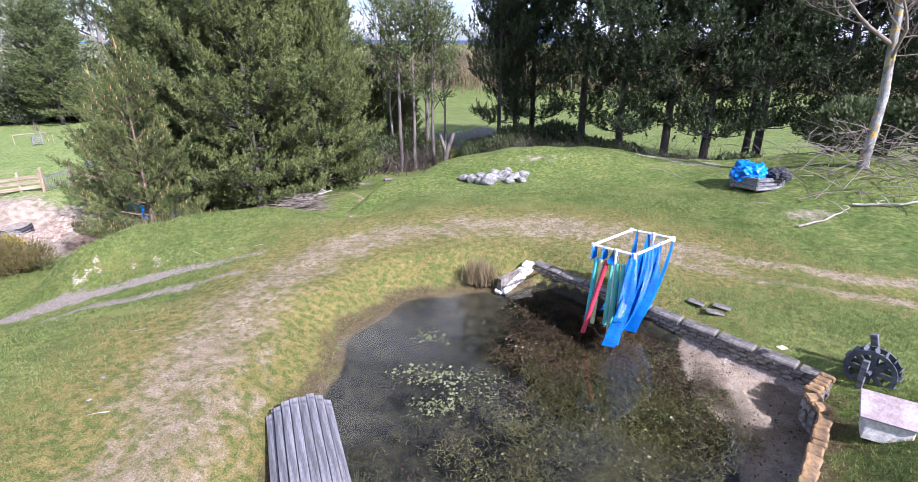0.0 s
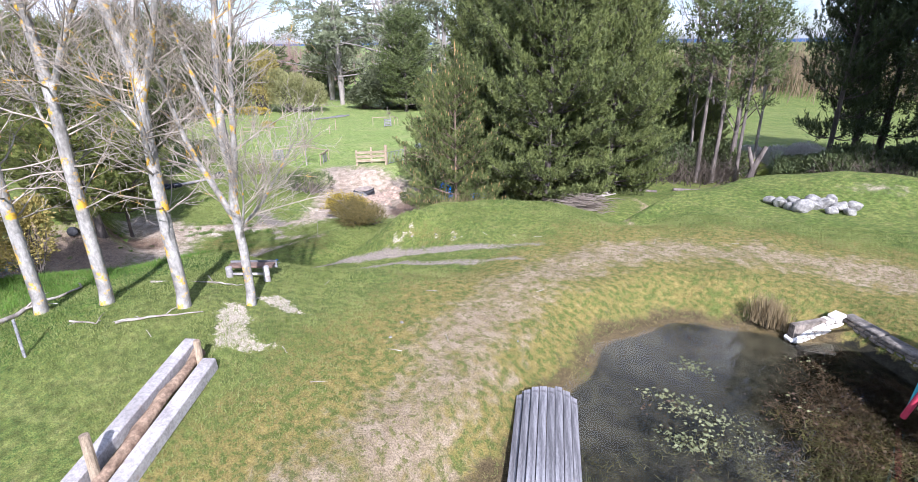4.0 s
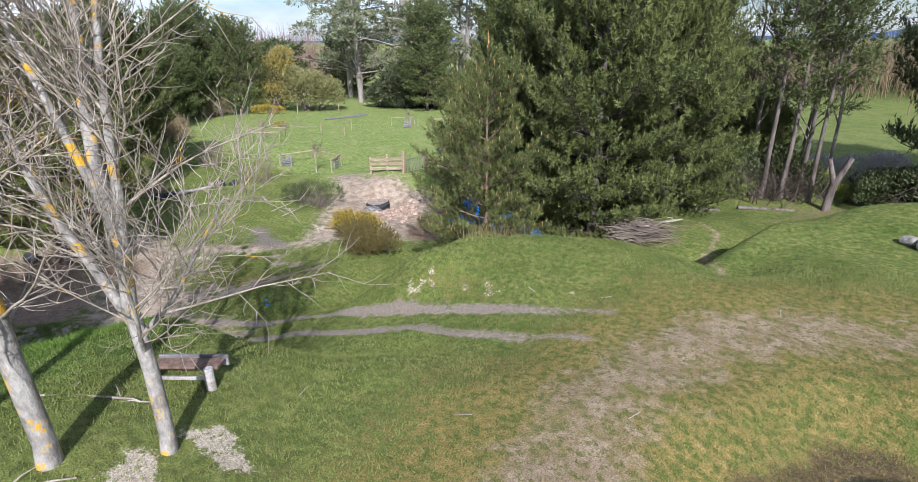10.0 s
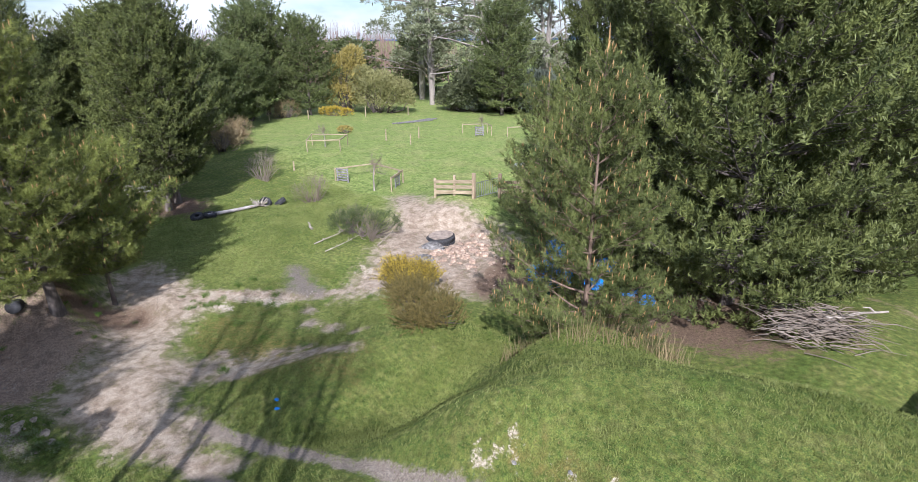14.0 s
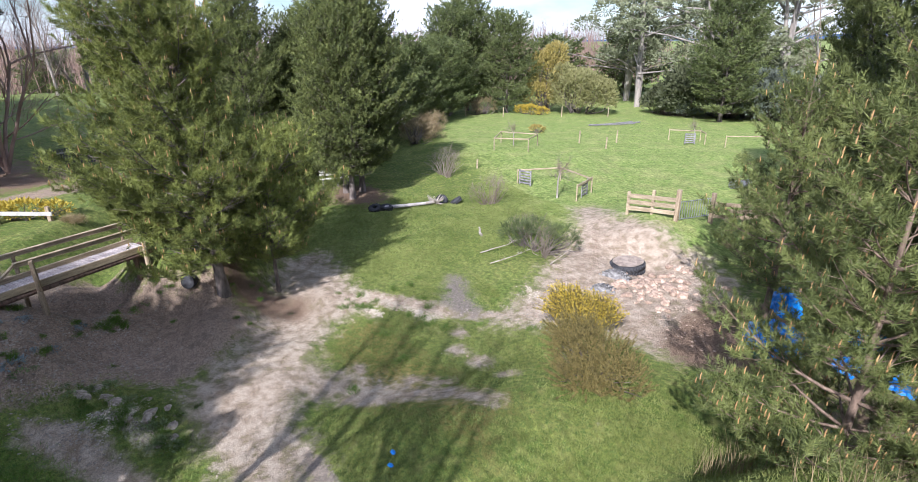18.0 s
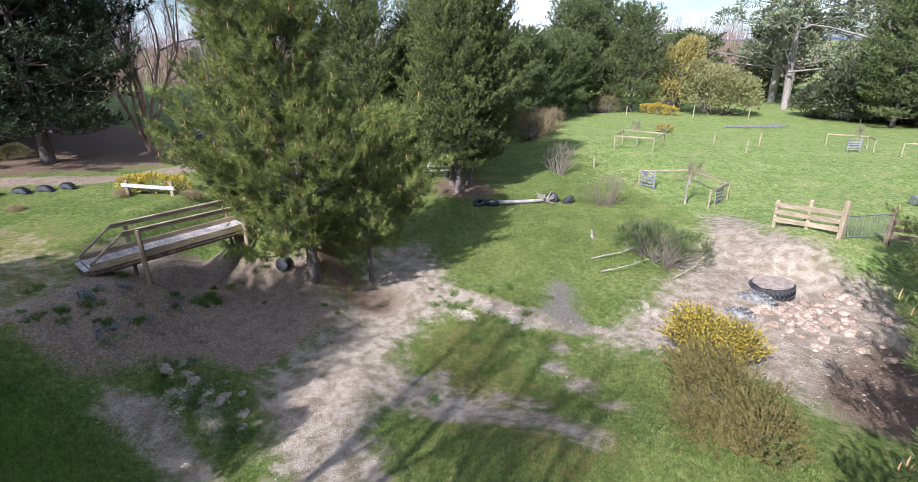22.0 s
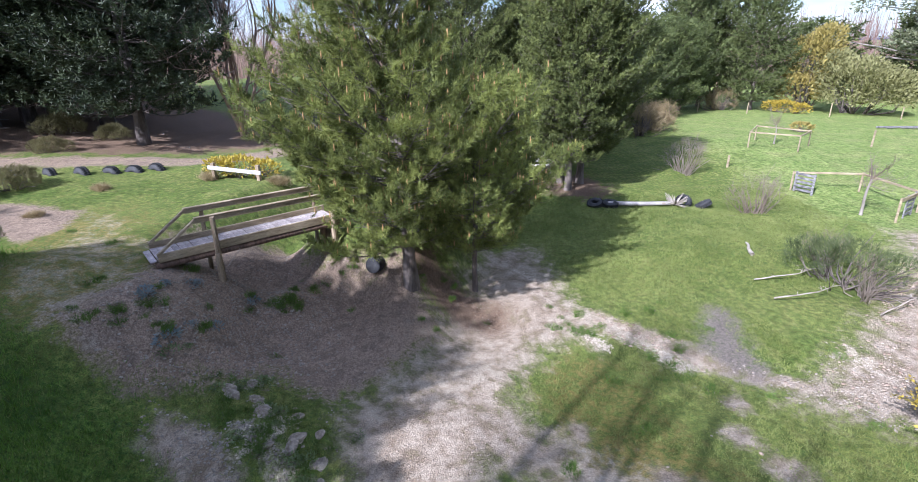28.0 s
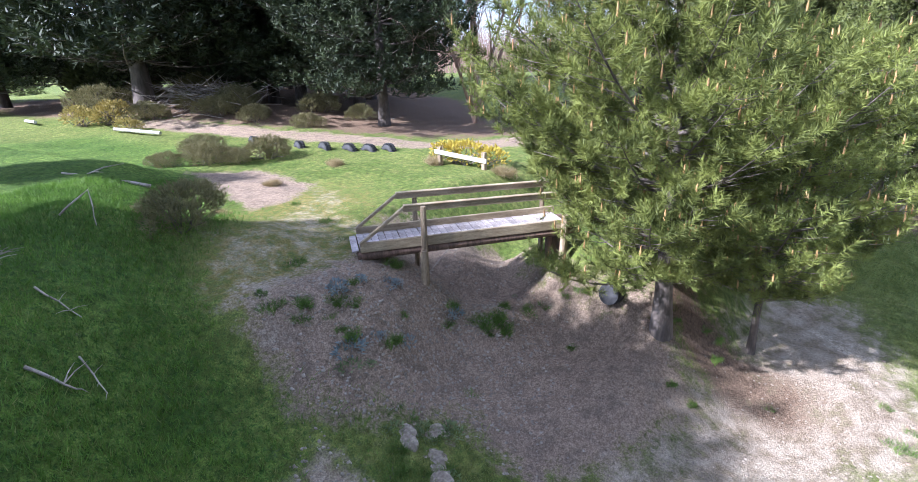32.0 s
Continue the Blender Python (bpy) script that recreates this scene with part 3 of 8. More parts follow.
    z = np.where(sd > -1.3, shore, z)
    z = z - 0.55 * smooth(-0.05, 0.6, sd)
    shoal = smooth(-0.25, 0.3, inside(SILT, x, y)) * smooth(0.0, 0.2, sd)
    z = z + (WATER - 0.03 - z) * shoal
    # unevenness
    z = z + 0.05 * np.sin(x * 1.3 + 0.7 * y) * np.cos(y * 1.1 - 0.4 * x) + 0.025 * np.sin(3.1 * x + 1.7 * y) * np.sin(2.7 * y - 1.1 * x)
    return z


def ground_at(x, y):
    return float(land(np.array([x]), np.array([y]))[0])

# ---- ground sheet ----
def steps(lo, hi, fine, far, grow):
    mid = list(np.arange(lo, hi + 1e-6, fine))
    a, s = lo, fine
    left, right = [], []
    while a > -far:
        s *= grow
        a -= s
        left.append(a)
    a, s = hi, fine
    while a < far:
        s *= grow
        a += s
        right.append(a)
    return np.array(left[::-1] + mid + right)


GREY_TRACKS = ([(-4.6, 11.45), (-6.6, 11.1), (-8.3, 11.05), (-10.7, 10.9), (-13.9, 10.5), (-16, 10.1)],
               [(-4.7, 10.45), (-6.3, 10.2), (-8.0, 10.25), (-10.0, 9.9), (-12.2, 9.6), (-14.6, 9.5)])
WORN = [(-3.4, 2.0), (-3.4, 4.0), (-3.6, 5.4), (-3.8, 7.0), (-3.9, 8.6), (-3.6, 10.0), (-2.9, 11.5), (-1.6, 12.4), (0.2, 12.9), (2.4, 13.0), (4.0, 12.2), (5.2, 11.0)]
RUTS = ([(4.0, 12.2), (5.3, 11.2), (6.5, 10.4), (7.9, 9.7), (9.5, 9.3), (14, 8.5), (24, 8)], [(3.6, 11.6), (5.0, 10.4), (6.1, 9.6), (7.4, 8.9), (9, 8.3), (14, 7.4), (24, 6.8)])
YARD = [(-19.1, 8.0), (-20.7, 9.4), (-22.8, 10.3), (-25.7, 11.7), (-26.1, 13.1), (-23.7, 13.4), (-22.4, 13.5), (-21.4, 13.9), (-21.0, 12.8), (-20.7, 12.2), (-19.3, 11.2), (-18.7, 11.5), (-17.8, 12.0), (-16.5, 12.9), (-15.2, 13.7), (-15.2, 13.2), (-16.8, 11.8), (-17.5, 10.5), (-14.6, 10.2), (-14.5, 9.5), (-16.2, 8.6), (-17.6, 8.3)]
RUBBLE = [(-19.3, 17), (-20.3, 18.8), (-22.6, 21.9), (-25.4, 24.0), (-24.9, 25.4), (-21.8, 24.2), (-19.7, 24.4), (-17.5, 24.1), (-14.6, 22.6), (-13.6, 20.6), (-13.8, 18.6), (-15.3, 18.0), (-16.8, 17.9), (-17.2, 16.8), (-18.6, 15.6)]
GULLY = [(-19.1, 5.2), (-19.4, 4.2), (-20.0, 3.6), (-21.0, 4.0), (-22.0, 4.4), (-23.6, 3.9), (-25.3, 4.0), (-26.5, 6), (-24.4, 7.2), (-23.2, 8.2), (-23.2, 9.4), (-22.2, 9.9), (-21.4, 10.3), (-20.3, 9.4), (-19.2, 8.0), (-20.0, 6.9), (-19.2, 5.9)]
PALE_BANK = [(-20.4, 2.4), (-19.6, 3.5), (-19.3, 4.6), (-20.6, 4.5), (-22.0, 4.6), (-23.6, 3.8), (-26.2, 1.8), (-26.0, 1.0), (-24.8, 1.6), (-23.3, 1.7), (-21.7, 2.2)]
HOLLOW = [(-25.9, -2.8), (-24.9, -1.1), (-23.4, 1.2), (-24.6, 1.3), (-26.2, 1.1), (-27.1, -1.4)]
LUSH = [(-10, 7.4), (-14, 8.2), (-17, 6.3), (-18.8, 5.5), (-19.4, 4.0), (-20.5, 2.3), (-22.5, 1.5), (-25, -1.5), (-29, -5), (-31, -12), (-20, -22), (-8, 0)]
DITCH = [(-18.8, 5.6), (-18.5, 6.4), (-17.9, 6.9), (-17.3, 7.2), (-16.3, 7.9), (-15.8, 7.9), (-16.8, 6.8), (-17.8, 6.0), (-18.3, 5.5)]
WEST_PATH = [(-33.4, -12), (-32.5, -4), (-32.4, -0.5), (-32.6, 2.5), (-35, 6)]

gx, gy = steps(-38, 13, 0.2, 2500, 1.13), steps(-6, 32, 0.2, 2500, 1.13)
X, Y = np.meshgrid(gx, gy)
Z = land(X, Y)
nx, ny = len(gx), len(gy)
idx = np.arange(nx * ny).reshape(ny, nx)
quads = np.stack([idx[:-1, :-1], idx[:-1, 1:], idx[1:, 1:], idx[1:, :-1]], -1).reshape(-1, 4)
ground_mesh = mesh_of("ground", np.stack([X, Y, Z], -1).reshape(-1, 3), quads, M_GROUND, flat=False)
ground = tagged(new("ground", ground_mesh), "rolling turf with worn paths, bare clay and gravel tracks", "ground", kind="structure")


def line_mask(lines, half, soft):
    d = np.min([off_line(l, X, Y) for l in lines], axis=0)
    return smooth(half + soft, half - soft, d)


def area_mask(poly, soft):
    return smooth(-soft, soft, inside(poly, X, Y))


slope = np.hypot(*np.gradient(Z, gy, gx))
sd_pond = inside(POND, X, Y)
masks = {}
# where the paddock grass takes the light-brightened colour
masks["lit_pasture"] = 0.85 * smooth(18, 25, Y + 0.25 * (X + 22)) * smooth(-15, -20, X)
masks["lush"] = 0.85 * area_mask(LUSH, 1.5)
masks["path"] = np.maximum(0.64 * line_mask([WORN], 0.95, 0.95), 0.66 * line_mask(RUTS, 0.25, 0.25))
masks["path"] = np.maximum(masks["path"], 0.66 * line_mask([[(-5.5, 23.5), (-4.3, 22.6), (-4.1, 20.5), (-4.4, 18.6), (-4.0, 17.0), (-3.2, 15.2)]], 0.15, 0.2))
masks["path"] = np.maximum(masks["path"], 0.66 * area_mask([(-0.5, 12.9), (2.5, 13.6), (3.2, 12.8), (0.5, 12.2)], 0.6))
masks["dry"] = np.maximum(0.80 * line_mask([WORN], 2.3, 1.5), 0.74 * smooth(-4.2, -1.0, X) * smooth(7, 3, X) * smooth(15.5, 12, Y) * smooth(-2, 2, Y))
masks["dry"] = np.maximum(masks["dry"], 0.62 * line_mask(RUTS, 0.7, 0.5))
masks["dry"] = np.maximum(masks["dry"], 0.52 * bump(X, Y, -8.0, 11.6, 1.3, 0.5) + 0.62 * area_mask([(-21.5, 13.5), (-14.5, 14.2), (-13.2, 12.5), (-17, 11.2), (-20, 11.5)], 1.0))
masks["dry"] = np.maximum(masks["dry"], 0.72 * area_mask(PALE_BANK, 0.7))
masks["dry"] = np.maximum(masks["dry"], 0.70 * bump(X, Y, -24.2, 1.9, 2.6, 1.8))
masks["gravel"] = 0.84 * line_mask(GREY_TRACKS, 0.165, 0.18) * (0.80 + 0.28 * smooth(-5.0, -7.0, X))
masks["clay"] = np.maximum(0.80 * area_mask(YARD, 0.9), 0.80 * area_mask(RUBBLE, 1.2))
for sx, sy, sr in ((-18.3, 12.0, 0.35), (-17.1, 12.9, 0.35), (-16.6, 13.4, 0.4), (-17.8, 14.4, 0.4), (-17.0, 14.6, 0.5), (-18.6, 14.9, 0.3), (-15.8, 14.6, 0.35)):
    masks["clay"] = np.maximum(masks["clay"], 0.85 * bump(X, Y, sx, sy, sr, sr * 0.8))
masks["clay"] = np.maximum(masks["clay"], 0.75 * line_mask([[(-17.2, 11.4), (-15.9, 13.2), (-14.8, 13.5)], [(-21.8, 13.5), (-19.8, 15.2), (-18.5, 16.6)], [(-16.4, 9.0), (-13.6, 9.9)]], 0.35, 0.35))
masks["soil"] = np.maximum(0.88 * area_mask(GULLY, 0.9), 0.70 * line_mask([WEST_PATH], 0.9, 0.5))
masks["soil"] = np.maximum(masks["soil"], 0.85 * area_mask(HOLLOW, 0.5))
masks["clay"] = np.maximum(masks["clay"], 0.95 * area_mask(DITCH, 0.45))
masks["litter"] = np.maximum(0.9 * bump(X, Y, -22.8, 10.6, 1.7, 0.9, 60), 0.9 * bump(X, Y, -32.8, 16.6, 2.6, 1.7))
masks["litter"] = np.maximum(masks["litter"], 0.95 * bump(X, Y, -39, -3, 5, 8) + 0.9 * bump(X, Y, -9, 21, 3.6, 2.6) + 0.85 * bump(X, Y, 8, 30, 12, 5))
masks["litter"] = np.maximum(masks["litter"], 0.85 * bump(X, Y, -36.5, 1.5, 2.6, 5))
masks["litter"] = np.maximum(masks["litter"], 0.95 * area_mask([(-34.0, 1.5), (-33.8, -8), (-34.5, -20), (-40, -34), (-62, -34), (-60, -12), (-47, -1), (-39, 3)], 2.0))
masks["litter"] = np.maximum(masks["litter"], 0.80 * area_mask([(-16.6, 21.6), (-15.9, 19.4), (-15.2, 18.5), (-14.0, 18.2), (-13.0, 20.0), (-14.0, 22.8), (-15.4, 23.2)], 0.8))
masks["litter"] = np.maximum(masks["litter"], 0.8 * bump(X, Y, -14.2, 20.4, 1.2, 1.6))
masks["gravel"] = np.maximum(masks["gravel"], 0.40 * line_mask([WEST_PATH], 0.7, 0.5))
masks["ash"] = 0.76 * bump(X, Y, -21.0, 16.1, 1.0, 0.6, 160) + 0.7 * bump(X, Y, -19.7, 15.7, 1.0, 0.6, 20)
masks["sand"] = 0.6 * line_mask([[(-18.4, 6.9), (-17.6, 7.7)]], 0.3, 0.3)
masks["sand"] = np.maximum(masks["sand"], 0.50 * area_mask(YARD, 1.2) * (0.6 + 0.4 * np.sin(1.9 * X + 0.8 * Y)))
masks["sand"] = np.maximum(masks["sand"], 0.7 * bump(X, Y, -20.8, 13.2, 0.5, 0.3) + 0.7 * bump(X, Y, -20.2, 14.4, 0.5, 0.25) + 0.6 * bump(X, Y, -24.2, 12.6, 1.2, 0.5, 30))
masks["sand"] = np.maximum(masks["sand"], 0.58 * line_mask([[(-22.5, 13.1), (-21.0, 13.9), (-19.8, 14.6)]], 0.25, 0.3))
masks["sand"] = np.maximum(masks["sand"], 0.42 * area_mask(PALE_BANK, 0.8))
masks["wet"] = 0.72 * smooth(-0.75, -0.05, sd_pond) * smooth(7.0, 5.0, X + 0.9 * (Y - 6))
masks["mud"] = 1.3 * smooth(-0.02, 0.25, sd_pond)
masks["silt"] = 1.2 * smooth(-0.05, 0.1, sd_pond) * smooth(-0.35, 0.15, inside(SILT, X, Y))
masks["sand"] = np.maximum(masks["sand"], 0.62 * line_mask([[(4.6, 22.2), (7.0, 20.6), (9.4, 19.0)]], 0.2, 0.3))
masks["clay"] = np.maximum(masks["clay"], 0.5 * bump(X, Y, 3.0, 19.6, 1.0, 0.4) + 0.55 * bump(X, Y, 9.3, 13.4, 0.9, 0.5))
masks["chalk"] = np.maximum(0.80 * area_mask([(-7.15, 4.0), (-7.75, 4.95), (-7.35, 4.95), (-6.75, 4.5), (-5.95, 4.4), (-6.1, 4.05), (-6.6, 3.75)], 0.35), 0.80 * area_mask([(-7.65, 5.3), (-7.3, 5.75), (-6.3, 5.45), (-6.8, 5.2)], 0.3))
for sx, sy, sr in ((-9.1, 11.45, 0.22), (-8.55, 11.35, 0.30), (-8.2, 11.75, 0.22), (-7.85, 11.6, 0.28), (-7.4, 11.65, 0.25), (-6.95, 11.65, 0.30), (-8.8, 11.7, 0.2), (-5.5, 12.0, 0.16)):
    masks["chalk"] = np.maximum(masks["chalk"], 0.46 * bump(X, Y, sx, sy, sr * 1.7, sr * 1.2))
masks["chalk"] = np.maximum(masks["chalk"], 0.68 * bump(X, Y, -20.9, 13.3, 0.7, 0.3, 20) + 0.68 * bump(X, Y, -20.1, 14.4, 0.7, 0.25, 30))
masks["chalk"] = np.maximum(masks["chalk"], 0.64 * bump(X, Y, -18.3, 7.2, 1.2, 0.45, 130) + 0.52 * bump(X, Y, -24.0, 12.6, 1.2, 0.4, 30) + 0.5 * bump(X, Y, -19.4, 17.8, 0.9, 0.7))
for name, v in masks.items():
    at = ground_mesh.attributes.new(name, "FLOAT", "POINT")
    at.data.foreach_set("value", np.clip(v, 0, 1.3).astype(np.float32).ravel())


def lookup(grid, x, y):
    i = np.clip(np.searchsorted(gx, x), 0, nx - 1)
    j = np.clip(np.searchsorted(gy, y), 0, ny - 1)
    return grid[j, i]


# water of the pond, and far hills
wb = bmesh.new()
wb.faces.new([wb.verts.new((x, y, WATER)) for x, y in reversed(POND)])
bmesh.ops.scale(wb, vec=(1.02, 1.02, 1), verts=wb.verts, space=Matrix.Translation((-1.5, -6.5, 0)))
water = tagged(part("water", wb, M_WATER), "still shallow weedy pond water", "water", kind="structure")
water.visible_shadow = False
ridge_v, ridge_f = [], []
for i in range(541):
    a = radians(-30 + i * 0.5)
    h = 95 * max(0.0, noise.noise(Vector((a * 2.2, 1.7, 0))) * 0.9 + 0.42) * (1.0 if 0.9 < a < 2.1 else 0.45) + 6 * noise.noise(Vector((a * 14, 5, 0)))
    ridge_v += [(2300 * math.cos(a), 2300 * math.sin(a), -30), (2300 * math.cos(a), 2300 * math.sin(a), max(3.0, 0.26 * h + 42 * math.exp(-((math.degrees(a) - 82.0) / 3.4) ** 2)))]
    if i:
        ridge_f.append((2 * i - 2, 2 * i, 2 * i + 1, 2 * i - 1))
hills = tagged(new("backdrop", mesh_of("backdrop", ridge_v, ridge_f, M_HILL)), "low hills on the horizon with blue haze in their colour", "hills", kind="structure")

# ---- trees ----
def brushes(name, pos, way, length, needle, material, rs, count, width):
    """Shoots of a pine: narrow needles set all round each shoot and pointing forward, one triangle a needle."""
    n = len(pos)
    u, v, w = frames_for(way, rs)
    along = rs.uniform(0.0, 1.0, (n, count)) ** 0.8
    a = rs.uniform(0, 2 * np.pi, (n, count))
    open_by = np.radians(78 - 44 * along) * rs.uniform(0.75, 1.2, (n, count))
    rim = np.cos(a)[..., None] * u[:, None] + np.sin(a)[..., None] * v[:, None]
    d = w[:, None] * np.cos(open_by)[..., None] + rim * np.sin(open_by)[..., None]
    base = pos[:, None] + w[:, None] * (length[:, None] * along)[..., None]
    ln = needle * rs.uniform(0.7, 1.15, (n, count, 1)) * (length / length.mean())[:, None, None] ** 0.5
    side = np.cross(d, rs.normal(size=(n, count, 3)))
    side *= width / (np.linalg.norm(side, axis=2)[..., None] + 1e-9)
    tri = np.stack([base - side, base + side, base + d * ln], 2).reshape(-1, 3)
    return mesh_of(name, tri, np.arange(len(tri)).reshape(-1, 3), material)


def pine_parts(seed, height, radius, clear, whorl=0.45, per=6, shoot=0.30, needle=0.14, count=22, width=0.010, leaf=None, trunk_r=None, lean=(0.0, 0.0), profile=((0, 0.75), (0.12, 1.0), (0.5, 0.72), (1, 0.05)),
               rise=0.15, droop=0.25, gaps=0.0, candle=0.0, thin=1.0, heavy=(0.0, 0.0), wild=0.13, bark=None):
    """Trunk with limbs, crown of brush-like shoots and upright candles of a pine, as meshes. heavy: the side on which the limbs reach farther."""
    rs = np.random.RandomState(seed)
    r0 = trunk_r or height * 0.017
    zs = np.linspace(0, height, 14)
    wob = np.cumsum(rs.normal(0, 0.010 * height / 10, (14, 2)), axis=0) + np.array(lean) * (zs / height)[:, None] ** 1.5
    axis = np.column_stack([wob, zs])
    axis[:, :2] -= axis[0, :2]
    trunk = Soup()
    root = r0 * np.clip(1 - zs / height * 0.95, 0.03, 1)
    root[0] *= 1.25
    trunk.tube(np.vstack([axis[0] - [0, 0, 0.4], axis]), np.concatenate([[root[0] * 1.2], root]), 12)
    up = np.array([0, 0, 1.0])
    pos, way, size, tops = [], [], [], []

    def dress(p0, p1, d, first):
        """Shoots along one twig from p0 to p1, upturned, and one at its end."""
        ln = np.linalg.norm(p1 - p0)
        m = max(1, int(ln * (1 - first) / (0.62 * shoot) * thin))
        t = np.append(rs.uniform(first, 0.95, m), 1.0)
        q = p0 + (p1 - p0) * t[:, None] + rs.normal(0, 0.10 * shoot, (m + 1, 3))
        dirs = d * rs.uniform(0.35, 0.8, (m + 1, 1)) + up * rs.uniform(0.25, 1.05, (m + 1, 1)) + rs.normal(0, 0.38, (m + 1, 3))
        dirs[-1] = d * 0.7 + up * 0.7
        pos.append(q)
        way.append(dirs)
        size.append(shoot * rs.uniform(0.7, 1.25, m + 1))

    z = clear * height
    while z < height * 0.975:
        f = (z - clear * height) / (height * (1 - clear))
        base = np.array([np.interp(z, zs, axis[:, 0]), np.interp(z, zs, axis[:, 1]), z])
        prof = np.interp(f, [p[0] for p in profile], [p[1] for p in profile])
        a0, ring = rs.uniform(0, 7), rs.uniform(0.82, 1.12)
        for k in range(per):
            if rs.rand() < gaps:
                continue
            a = a0 + k * 2 * np.pi / per + rs.normal(0, 0.22)
            out = np.array([np.cos(a), np.sin(a), 0])
            side = np.array([-np.sin(a), np.cos(a), 0])
            ln = max(0.18, radius * prof * ring * rs.uniform(0.68, 1.18) * (1 + out[0] * heavy[0] + out[1] * heavy[1]))
            lift = rise + rs.uniform(-wild, wild) + 0.75 * f
            t = np.linspace(0, 1, 7)
            bend = rs.normal(0, 0.10) * ln
            pts = base + out * (t * ln)[:, None] + up * (ln * (lift * t - droop * (1 - f) * t + (0.30 + 0.5 * droop) * t * t))[:, None] + side * (bend * t * t)[:, None]
            trunk.tube(pts, (0.007 + 0.0095 * ln) * (1 - 0.86 * t), 5)
            gap = max(0.55 * shoot, 0.10)
            s = 0.20 + rs.uniform(0, 0.1)
            hand = 1
            while s < 0.97 and ln > 1.4 * shoot:
                p = np.array([np.interp(s, t, pts[:, i]) for i in range(3)])
                bl = (0.50 * ln * (1.02 - s) + 0.8 * shoot) * rs.uniform(0.6, 1.15)
                d = out * rs.uniform(0.45, 0.9) + side * hand * rs.uniform(0.55, 1.0) + up * rs.uniform(0.0, 0.45)
                d /= np.linalg.norm(d)
                e = p + d * bl + up * 0.12 * bl
                trunk.tube([p, (p + e) / 2 - up * 0.03 * bl, e], [0.004 + 0.006 * bl, 0.003 + 0.004 * bl, 0.003], 3)
                dress(p, e, d, 0.25)
                hand = -hand
                s += gap / ln * rs.uniform(0.6, 1.3) / thin
            dress(pts[1], pts[-1], out * 0.8 + up * 0.4, 0.1)
            tops.append(pts[-1])
        z += whorl * rs.uniform(0.75, 1.25) * (1.0 - 0.35 * f)
    pos.append(axis[-1:] - [[0, 0, 0.05]])
    way.append(np.array([[0, 0, 1.0]]))
    size.append(np.array([shoot * 1.4]))
    pos, way, size = np.concatenate(pos), np.concatenate(way), np.concatenate(size)
    crown = brushes("crown", pos, way, size, needle, leaf or M_PINE, rs, count, width)
    shoots = Soup()
    for i in np.where(rs.rand(len(pos)) < candle)[0]:
        h = rs.uniform(0.07, 0.16)
        p = pos[i] + way[i] / (np.linalg.norm(way[i]) + 1e-9) * size[i] * 0.85
        shoots.tube([p, p + [0, 0, h * 0.5], p + [0.08 * h, 0, h]], [0.013, 0.014, 0.006], 4)
    if candle:
        for h in (0.0, 0.22, 0.4):
            shoots.tube([axis[-1] + [0.05 * h, 0.1 * h, h * 0.3], axis[-1] + [0.06 * h, -0.2 * h, 0.3 + h * 0.6]], [0.018, 0.006], 4)
    return trunk.mesh("trunk", bark or M_BARK), crown, shoots.mesh("candle", M_CANDLE) if candle else None


def plant_pine(parts, x, y, turn, scale, label, group, sink=0.05, wide=1.0):
    ob = thing("pine_tree", pose(x, y, ground_at(x, y) - sink, 0, 0, turn), label, "tree", group)
    ob.scale = (scale * wide, scale * wide, scale)
    part("trunk", parts[0], parent=ob)
    part("crown", parts[1], parent=ob)
    if parts[2]:
        tagged(part("candle", parts[2], parent=ob), "upright tan new shoots", kind="stuff")
    return ob


BROAD = ((0, 0.80), (0.08, 1.10), (0.28, 1.14), (0.42, 0.74), (0.65, 0.72), (0.85, 0.46), (1, 0.06))
CONE = ((0, 0.80), (0.08, 1.0), (0.3, 0.82), (0.6, 0.50), (0.85, 0.22), (1, 0.04))
LAYERED = ((0, 0.80), (0.10, 1.0), (0.5, 0.86), (0.8, 0.58), (1, 0.08))
OLD = ((0, 0.70), (0.2, 1.0), (0.7, 0.85), (1, 0.15))
bushy = pine_parts(3, 7.8, 2.15, 0.135, whorl=0.46, per=8, shoot=0.25, needle=0.125, count=58, width=0.0050, trunk_r=0.15, leaf=M_PINE_NEAR, profile=BROAD, lean=(-0.9, -0.4), candle=0.10, rise=0.22, droop=0.42, heavy=(-0.05, -0.28), thin=1.25)
small = pine_parts(5, 5.0, 1.75, 0.24, whorl=0.42, per=7, shoot=0.25, needle=0.125, count=46, width=0.0056, trunk_r=0.07, leaf=M_PINE_NEAR, profile=BROAD, candle=0.14, rise=0.20, droop=0.25, thin=1.2)
slim = pine_parts(8, 7.0, 2.5, 0.05, whorl=0.50, per=6, shoot=0.23, needle=0.12, count=44, width=0.0054, trunk_r=0.085, gaps=0.16, leaf=M_PINE, profile=CONE, candle=0.18, rise=0.12, droop=0.12, thin=1.15, bark=M_BARK_TAN)
airy = pine_parts(9, 6.4, 2.1, 0.20, whorl=0.48, per=6, shoot=0.26, needle=0.13, count=34, width=0.0078, trunk_r=0.09, gaps=0.22, leaf=M_PINE, profile=CONE, candle=0.10, rise=0.15, droop=0.15, bark=M_BARK_TAN)
